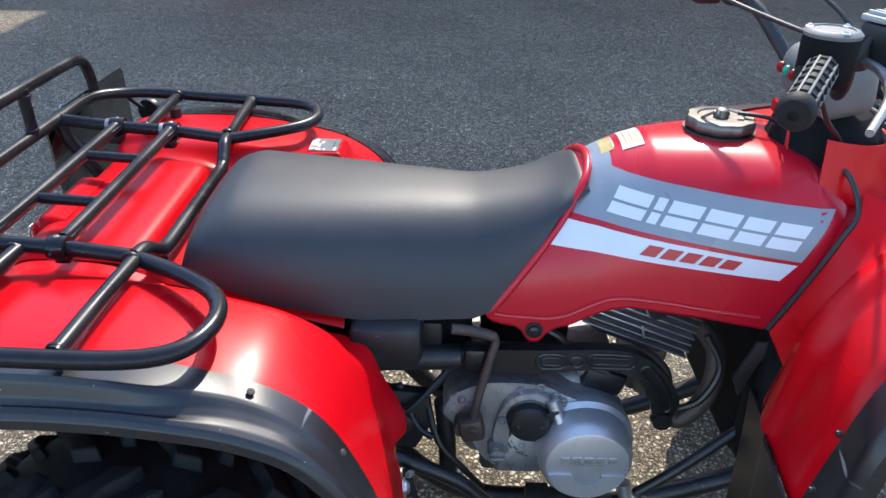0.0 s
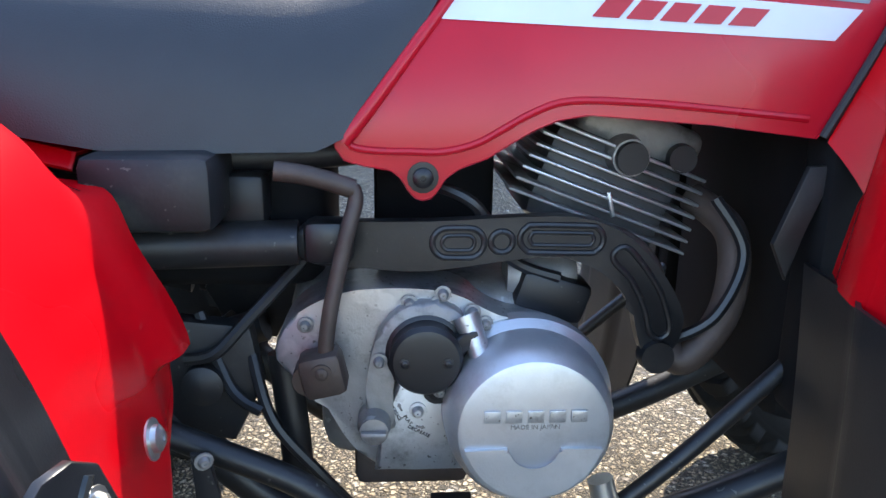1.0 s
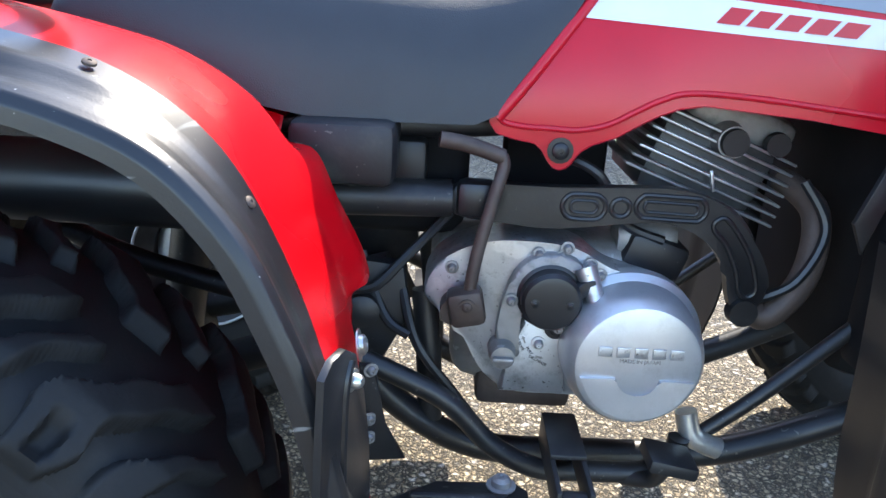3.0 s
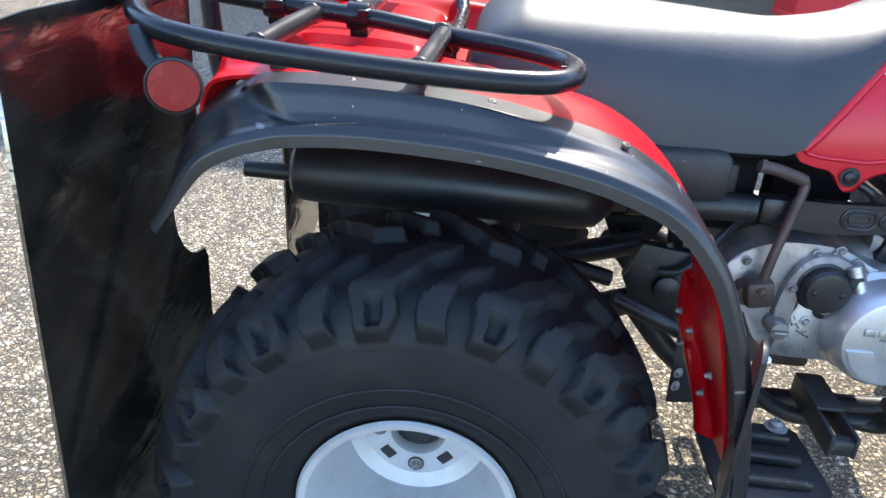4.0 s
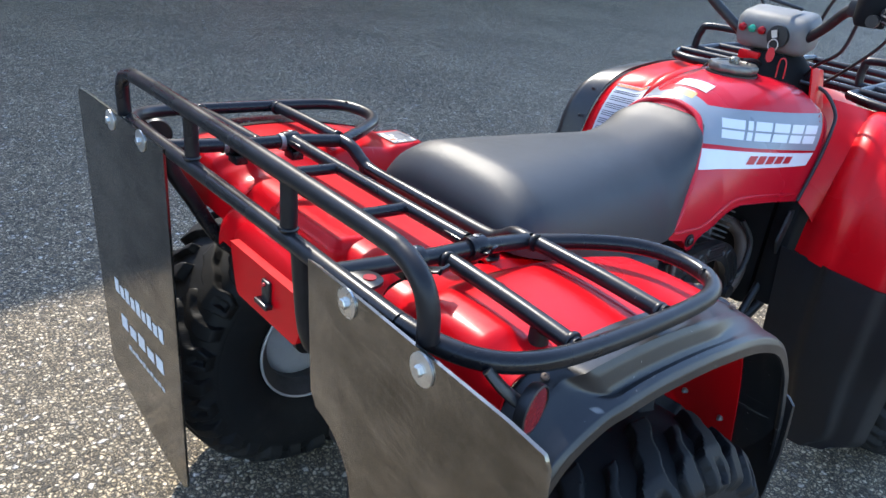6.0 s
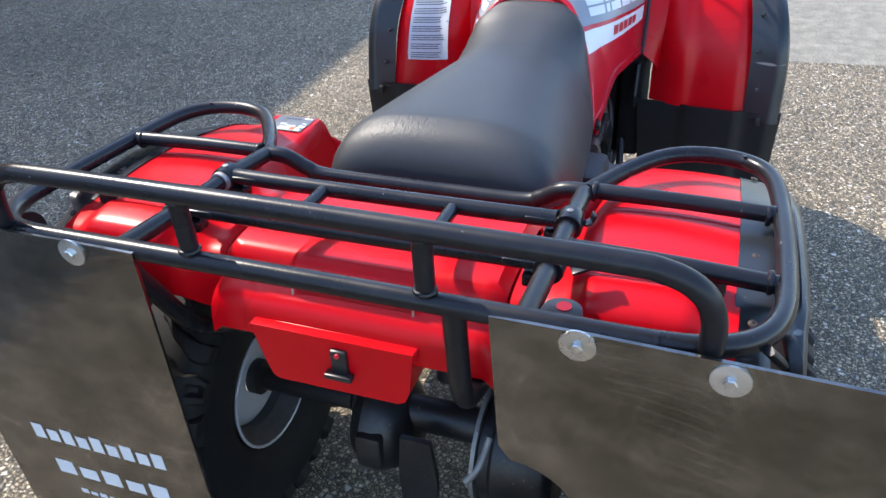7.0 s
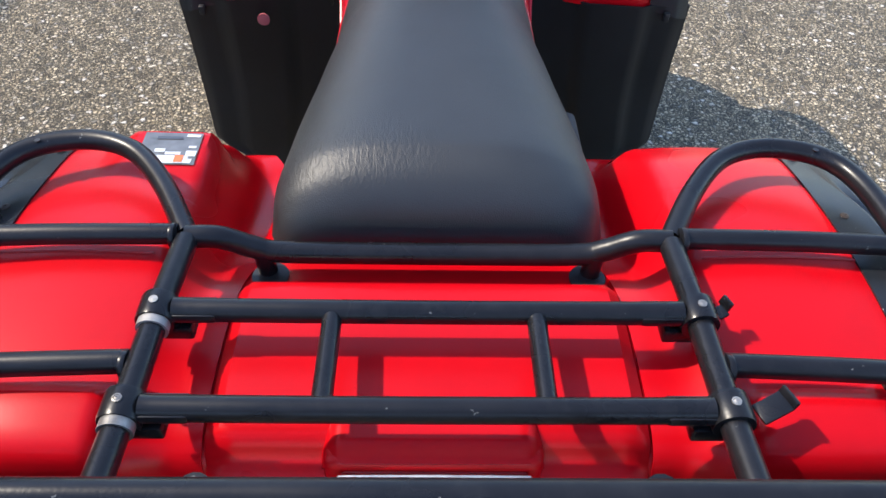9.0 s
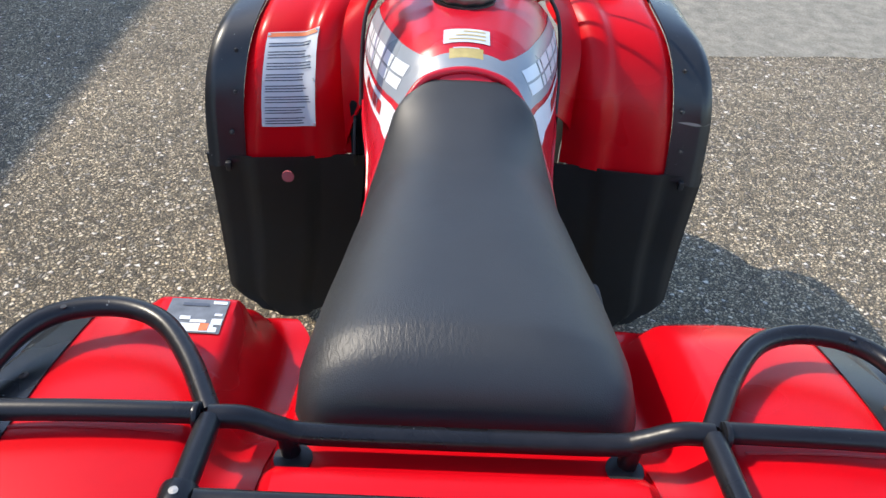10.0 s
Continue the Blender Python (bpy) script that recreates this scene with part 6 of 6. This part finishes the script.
part("rear_sleeve", box_bm((0.228, -0.150, 0.577), (0.046, 0.034, 0.042), 0.010), M_FRAME, guard)
tube("exhaust_pipe", [(0.60, -0.06, 0.60), (0.625, -0.11, 0.57), (0.615, -0.135, 0.50), (0.575, -0.14, 0.45), (0.55, -0.13, 0.48), (0.53, -0.13, 0.545), (0.47, -0.13, 0.575), (0.30, -0.135, 0.575), (0.08, -0.15, 0.57), (-0.05, -0.17, 0.57)], 0.016, M_RUST, quad, "brown heat-stained exhaust pipe")
tube("exhaust_cover", [(0.20, -0.15, 0.575), (0.10, -0.155, 0.573), (0.02, -0.16, 0.572)], 0.021, M_FRAME, quad, "dusty dark pipe cover")
muf = part("muffler", lathe_bm([(0.0001, -0.447), (0.030, -0.447), (0.040, -0.440), (0.043, -0.425), (0.043, -0.05), (0.038, -0.03), (0.018, -0.01), (0.0001, -0.008)], 36, 'x', (0.0, -0.205, 0.585)), M_BLACK, quad, "matt black cylindrical muffler")
part("tail_pipe", lathe_bm([(0.009, -0.515), (0.0115, -0.515), (0.0115, -0.44), (0.009, -0.44)], 20, 'x', (0.0, -0.205, 0.578)), M_FRAME, muf)
# kick lever
kick = new("kick_lever")
kick.parent = quad
tagged(kick, "worn brown steel folding kick lever")
tube("pedal", [(0.184, -0.175, 0.645), (0.215, -0.172, 0.640), (0.252, -0.168, 0.628)], 0.0088, M_RUST, kick, smooth=3)
tube("arm", [(0.250, -0.168, 0.630), (0.2535, -0.170, 0.618), (0.246, -0.178, 0.590), (0.232, -0.188, 0.530), (0.226, -0.192, 0.490), (0.226, -0.192, 0.470)], 0.0072, M_RUST, kick)
part("boss", box_bm((0.223, -0.190, 0.464), (0.040, 0.034, 0.042), 0.008, pose(0, 0, 0, 0, -12, 0)), M_RUST, kick)
bolt("boss_screw", (0.223, -0.208, 0.470), (0, -1, 0), 0.006, M_RUST, kick, 0.004)
tube("shaft", [(0.21, -0.12, 0.455), (0.21, -0.19, 0.455)], 0.016, M_RUST, kick, smooth=1)

# chassis tubes
frame_ = new("chassis")
frame_.parent = quad
tagged(frame_, "grimy black tubular steel chassis")
# outline of the plate at the foot of the fender trim, (y, z)
TRIM_END = [(0.462, 0.537), (0.480, 0.549), (0.500, 0.549), (0.513, 0.540), (0.517, 0.49), (0.519, 0.45), (0.516, 0.36), (0.500, 0.335), (0.440, 0.335), (0.430, 0.36), (0.430, 0.395), (0.435, 0.448), (0.445, 0.496)]
for s in (-1, 1):
    tube("lower_rail", [(0.06, s * 0.13, 0.40), (0.15, s * 0.125, 0.30), (0.25, s * 0.12, 0.243), (0.38, s * 0.12, 0.240), (0.52, s * 0.12, 0.246), (0.62, s * 0.125, 0.275), (0.80, s * 0.13, 0.36)], 0.018, M_FRAME, frame_)
    tube("front_stay", [(0.495, s * 0.18, 0.300), (0.56, s * 0.18, 0.357), (0.62, s * 0.175, 0.412), (0.69, s * 0.165, 0.475)], 0.0090, M_FRAME, frame_)
    tube("upper_rail", [(-0.45, s * 0.13, 0.62), (-0.20, s * 0.13, 0.65), (0.05, s * 0.125, 0.648), (0.30, s * 0.10, 0.66), (0.60, s * 0.06, 0.74), (0.78, s * 0.03, 0.80)], 0.014, M_FRAME, frame_)
    tube("seat_post", [(-0.40, s * 0.13, 0.62), (-0.20, s * 0.15, 0.50), (0.02, s * 0.15, 0.44)], 0.013, M_FRAME, frame_)
    tube("swing_arm", [(0.12, s * 0.10, 0.40), (-0.10, s * 0.11, 0.33), (-0.235, s * 0.11, 0.305)], 0.022, M_FRAME, frame_)
    tube("foot_rail", [(0.02, s * 0.19, 0.43), (0.111, s * 0.20, 0.397), (0.204, s * 0.20, 0.352), (0.262, s * 0.20, 0.296), (0.315, s * 0.20, 0.268), (0.367, s * 0.20, 0.266), (0.440, s * 0.20, 0.270), (0.472, s * 0.20, 0.286), (0.479, s * 0.20, 0.318)], 0.0125, M_FRAME, frame_)
    part("peg_plate", plate_bm([(0.150, -0.09), (0.285, -0.075), (0.305, -0.05), (0.300, 0.075), (0.285, 0.09), (0.20, 0.085), (0.150, 0.05)], 0.006, pose(0.0, s * 0.345, 0.282, 0, 0, 0), 0.002), M_FRAME, frame_)
    for k in range(3):
        part("peg_bar", box_bm((0.225, s * (0.345 + 0.045 * (k - 1)), 0.292), (0.105, 0.012, 0.014), 0.004), M_FRAME, frame_)
    bolt("peg_bolt", (0.271, s * 0.266, 0.287), (0, 0, 1), 0.011, M_DULL, frame_, 0.012)
    for dx in (-0.017, 0.017):
        part("peg_mount", box_bm((0.342 + dx, s * 0.245, 0.303), (0.006, 0.15, 0.034), 0.002), M_FRAME, frame_)
    part("peg_mount", box_bm((0.342, s * 0.215, 0.322), (0.040, 0.09, 0.006), 0.002), M_FRAME, frame_)
    part("peg_mount", box_bm((0.342, s * 0.310, 0.300), (0.034, 0.02, 0.026), 0.006), M_FRAME, frame_)
    plate = Matrix(((-0.296, 0, -s * 0.955, 0.273), (s * 0.955, 0, -0.296, 0), (0, 1, 0, 0), (0, 0, 0, 1)))
    part("trim_end", plate_bm([(1.047 * y, z) for y, z in TRIM_END], 0.006, plate, 0.002), M_TRIM, frame_)
    tube("trim_fold", [(0.276 - 0.31 * y, s * y, z) for y, z in ((0.472, 0.536), (0.481, 0.515), (0.484, 0.46), (0.482, 0.40), (0.474, 0.35))], 0.0036, M_TRIM, frame_, seg=8)
    bolt("trim_bolt", (0.130, s * 0.470, 0.519), (1, s * 0.4, 0), 0.0060, M_STEEL, frame_, 0.009)
    tube("link_rod", [(0.175, s * 0.11, 0.45), (0.185, s * 0.12, 0.36), (0.19, s * 0.12, 0.28)], 0.016, M_FRAME, frame_)
    part("pivot_plate", plate_bm([(0.06, 0.50), (0.15, 0.49), (0.16, 0.43), (0.13, 0.37), (0.07, 0.38), (0.04, 0.44)], 0.02, XZ(s * 0.135), 0.004), M_FRAME, frame_)
    part("pivot_nut", lathe_bm([(0.0001, s * 0.145), (0.020, s * 0.145), (0.020, s * 0.158), (0.012, s * 0.162), (0.0001, s * 0.163)], 18, 'y', (0.105, 0, 0.435)), M_FRAME, frame_)
part("rear_axle", lathe_bm([(0.0001, -0.34), (0.022, -0.34), (0.022, -0.16), (0.032, -0.15), (0.032, 0.15), (0.022, 0.16), (0.022, 0.34), (0.0001, 0.34)], 24, 'y', (-0.237, 0, 0.303)), M_FRAME, frame_)
part("brake_drum", lathe_bm([(0.0001, -0.222), (0.092, -0.222), (0.103, -0.212), (0.105, -0.205), (0.105, -0.125), (0.098, -0.118), (0.098, -0.100), (0.0001, -0.098)], 40, 'y', (-0.237, 0, 0.276)), M_FRAME, frame_, "black brake drum")
part("drum_plate", lathe_bm([(0.0001, -0.097), (0.107, -0.097), (0.107, -0.090), (0.0001, -0.085)], 36, 'y', (-0.237, 0, 0.276)), M_DULL, frame_)
part("final_drive", lathe_bm([(0.0001, 0.03), (0.05, 0.035), (0.080, 0.06), (0.092, 0.09), (0.092, 0.115), (0.070, 0.14), (0.0001, 0.150)], 36, 'y', (-0.237, 0, 0.270)), M_FRAME, frame_, "grimy final drive case")
part("drive_rib", box_bm((-0.315, 0.095, 0.275), (0.035, 0.05, 0.075), 0.010), M_FRAME, frame_)
part("tow_plate", plate_bm([(-0.030, 0.18), (0.030, 0.18), (0.034, 0.32), (0.026, 0.40), (-0.026, 0.40), (-0.034, 0.32)], 0.012, pose(-0.335, 0.0, -0.055, 90, 0, 90), 0.003), M_FRAME, frame_, "black tow bar plate")
part("tow_ball", lathe_bm([(0.0001, 0), (0.014, 0.004), (0.019, 0.014), (0.016, 0.026), (0.008, 0.032), (0.008, 0.045), (0.0001, 0.045)], 20, 'z', (-0.350, 0.005, 0.125)), M_DULL, frame_)
tube("drum_arm", [(-0.30, -0.115, 0.35), (-0.33, -0.105, 0.31), (-0.345, -0.085, 0.285)], 0.007, M_DULL, frame_)
tube("shock_absorber", [(-0.12, 0.0, 0.60), (-0.16, 0.0, 0.33)], 0.028, M_FRAME, frame_, smooth=2)
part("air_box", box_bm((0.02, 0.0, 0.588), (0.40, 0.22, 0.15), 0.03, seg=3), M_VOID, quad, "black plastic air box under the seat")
part("side_box", box_bm((0.085, -0.156, 0.630), (0.11, 0.115, 0.066), 0.012), M_FRAME, quad, "dusty black box under the seat")
part("relay", box_bm((0.150, -0.130, 0.612), (0.042, 0.04, 0.050), 0.008), M_BLACK, quad, "black rubber mounted relay")
part("eyelet", lathe_bm([(0.006, -0.152), (0.013, -0.152), (0.014, -0.145), (0.006, -0.145)], 18, 'y', (0.062, 0, 0.653)), M_FRAME, quad, "round steel eyelet")
part("sump_bracket", box_bm((0.305, -0.02, 0.325), (0.12, 0.20, 0.05), 0.01), M_RUST, quad, "rusty brown sump bracket")
# solid dark block stands for the shaded space under the tank
part("shade_block", box_bm((0.330, 0.0, 0.600), (0.13, 0.05, 0.20), 0.012), M_VOID, quad, "added dark filler block under the tank")
for s in (-1, 1):
    part("inner_bracket", plate_bm([(0.645, 0.654), (0.671, 0.656), (0.650, 0.602), (0.637, 0.551), (0.621, 0.585)], 0.006, XZ(s * 0.198), 0.002), M_FRAME, frame_)
    part("edge_plate", plate_bm([(0.112, 0.41), (0.128, 0.41), (0.140, 0.34), (0.165, 0.295), (0.118, 0.29)], 0.005, XZ(s * 0.236), 0.002), M_FRAME, frame_)
    for z in (0.405, 0.345, 0.322):
        bolt("edge_bolt", (0.124, s * 0.240, z), (0.5, s, 0), 0.0055, M_DULL, frame_, 0.006)
# added dark blocks close the gaps and stand for shade behind the fenders
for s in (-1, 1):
    part("shade_filler", box_bm((0.742, s * 0.184, 0.548), (0.164, 0.054, 0.27), 0.01), M_VOID, quad, "added dark filler block beside the tank")
part("front_inner", box_bm((0.80, 0.0, 0.565), (0.27, 0.31, 0.38), 0.03), M_VOID, quad, "added dark filler block between the front fenders")
for pts in ([(0.30, -0.12, 0.63), (0.36, -0.14, 0.61), (0.40, -0.12, 0.55), (0.45, -0.12, 0.53)], [(0.15, -0.14, 0.46), (0.17, -0.16, 0.40), (0.215, -0.16, 0.34), (0.25, -0.15, 0.29)], [(0.10, -0.13, 0.50), (0.13, -0.15, 0.43), (0.16, -0.16, 0.41)], [(0.56, -0.14, 0.47), (0.60, -0.15, 0.50), (0.625, -0.14, 0.56), (0.60, -0.12, 0.61)], [(0.09, -0.15, 0.46), (0.12, -0.16, 0.47), (0.15, -0.15, 0.50), (0.2, -0.12, 0.55)]):
    tube("hose", pts, 0.006, M_BLACK, quad, "black rubber hose", seg=8)
part("brake_pedal", box_bm((0.455, -0.245, 0.318), (0.055, 0.05, 0.016), 0.004, pose(0, 0, 0, 0, 10, 0)), M_FRAME, quad, "black serrated brake pedal")
tube("pedal_arm", [(0.455, -0.24, 0.315), (0.45, -0.22, 0.275), (0.42, -0.20, 0.262)], 0.010, M_FRAME, quad, "black pedal arm")
part("silver_bracket", tube_bm([(0.487, -0.185, 0.345), (0.498, -0.190, 0.315), (0.53, -0.19, 0.300)], 0.013, 12), M_STEEL, quad, "bare steel bracket")

# ---------------------------------------------------------------- parked machines under the canopy
def spoked(parent, c, R, w, material):
    part("tyre", tyre_bm(R, w, R * 0.62, 18, 3), M_RUBBER, parent).location = c
    part("rim", lathe_bm([(R * 0.54, -w * 0.2), (R * 0.63, -w * 0.3), (R * 0.63, w * 0.3), (R * 0.54, w * 0.2)], 32), material, parent).location = c
    for k in range(10):
        a = math.pi * k / 5
        tube("spoke", [(c[0], c[1], c[2]), (c[0] + R * 0.6 * math.cos(a), c[1], c[2] + R * 0.6 * math.sin(a))], 0.006, material, parent, smooth=1, seg=6)


def motorbike(x, y, turn):
    th = new("motorcycle")
    spoked(th, (0.70, 0, 0.30), 0.30, 0.15, M_DULL)
    spoked(th, (-0.62, 0, 0.30), 0.30, 0.17, M_DULL)
    part("fuel_tank", box_bm((0.12, 0, 0.88), (0.50, 0.26, 0.22), 0.07, seg=3), M_BLACK, th)
    part("seat", box_bm((-0.40, 0, 0.82), (0.62, 0.24, 0.09), 0.04, seg=3), M_SEAT, th)
    part("engine_block", box_bm((0.05, 0, 0.46), (0.50, 0.32, 0.40), 0.06, seg=3), M_BLACK, th)
    part("engine_cover", lathe_bm([(0.0001, -0.19), (0.09, -0.185), (0.105, -0.16)], 24, 'y', (0.02, 0, 0.42)), M_DULL, th)
    part("side_panel", box_bm((-0.30, 0, 0.64), (0.40, 0.24, 0.26), 0.05, seg=3), M_BLACK, th)
    part("front_fender", box_bm((0.68, 0, 0.68), (0.46, 0.16, 0.05), 0.02, seg=2), M_BLACK, th)
    for s in (-1, 1):
        tube("fork", [(0.70, s * 0.11, 0.30), (0.48, s * 0.11, 1.0)], 0.025, M_DULL, th, smooth=1)
        tube("bar", [(0.46, 0, 1.03), (0.43, s * 0.2, 1.09), (0.36, s * 0.36, 1.06)], 0.012, M_BLACK, th)
        tube("swing_arm", [(-0.1, s * 0.1, 0.42), (-0.62, s * 0.11, 0.30)], 0.025, M_BLACK, th, smooth=1)
    tube("exhaust", [(0.2, -0.16, 0.42), (0.0, -0.18, 0.30), (-0.6, -0.2, 0.36)], 0.04, M_STEEL, th)
    part("headlamp", lathe_bm([(0.0001, 0), (0.09, 0), (0.08, -0.08), (0.0001, -0.1)], 20, 'x', (0.62, 0, 0.92)), M_STEEL, th)
    tube("stand", [(0.0, 0.1, 0.3), (-0.05, 0.24, 0.01)], 0.012, M_BLACK, th, smooth=1)
    th.location = (x, y, 0)
    th.rotation_euler = (0, 0, radians(turn))
    tagged(th, "dark parked motorcycle with spoked wheels in the shade", "motorcycle")


motorbike(-0.62, 8.65, -47)


def far_quad(x, y, turn, material, name):
    th = new("parked_quad")
    for sx in (-0.55, 0.6):
        for sy in (-0.42, 0.42):
            part("tyre", tyre_bm(0.31, 0.25, 0.15, 14, 3), M_RUBBER, th).location = (sx, sy, 0.31)
            part("rim", lathe_bm([(0.0001, -0.05), (0.12, -0.07), (0.12, 0.07), (0.0001, 0.05)], 20), M_BLACK, th).location = (sx, sy, 0.31)
    part("body", box_bm((0.05, 0, 0.56), (1.5, 0.54, 0.46), 0.09, seg=3), M_BLACK, th)
    for sy in (-0.36, 0.36):
        part("mudguard", box_bm((0.05, sy, 0.58), (0.50, 0.20, 0.34), 0.05, seg=2), M_BLACK, th)
    part("seat", box_bm((-0.25, 0, 0.84), (0.62, 0.30, 0.12), 0.05, seg=3), M_SEAT, th)
    for sx in (-0.6, 0.62):
        part("fender", box_bm((sx, 0, 0.78), (0.66, 1.0, 0.10), 0.045, seg=3), material, th)
        for k in range(5):
            tube("rack_bar", [(sx - 0.24 + 0.12 * k, -0.36, 0.90), (sx - 0.24 + 0.12 * k, 0.36, 0.90)], 0.011, M_TUBE, th, smooth=1, seg=8)
        for sy in (-0.36, 0.36):
            tube("rack_rail", [(sx - 0.28, sy, 0.90), (sx + 0.28, sy, 0.90)], 0.012, M_TUBE, th, smooth=1, seg=8)
            tube("rack_post", [(sx, sy, 0.80), (sx, sy, 0.90)], 0.012, M_TUBE, th, smooth=1, seg=8)
    tube("bull_bar", [(0.98, -0.2, 0.4), (1.02, -0.2, 0.78), (1.02, 0.2, 0.78), (0.98, 0.2, 0.4)], 0.018, M_STEEL, th, smooth=3)
    tube("handlebar", [(0.2, -0.38, 1.10), (0.32, -0.1, 1.05), (0.32, 0.1, 1.05), (0.2, 0.38, 1.10)], 0.014, M_BLACK, th)
    tube("column", [(0.34, 0, 0.7), (0.31, 0, 1.06)], 0.03, M_BLACK, th, smooth=1)
    th.location = (x, y, 0)
    th.rotation_euler = (0, 0, radians(turn))
    tagged(th, name, "quad bike")


far_quad(-4.1, 9.0, -80, M_BG_RED, "red parked quad bike facing out of the canopy shade")
far_quad(-6.6, 9.2, -85, M_BLACK, "black parked quad bike in the canopy shade")
# glazing bars of the unseen shop front
for k in range(-6, 9):
    part("mullion", box_bm((2.2 * k, 13.90, 2.75), (0.08, 0.10, 5.4), 0.01), M_GAUGE, wall)
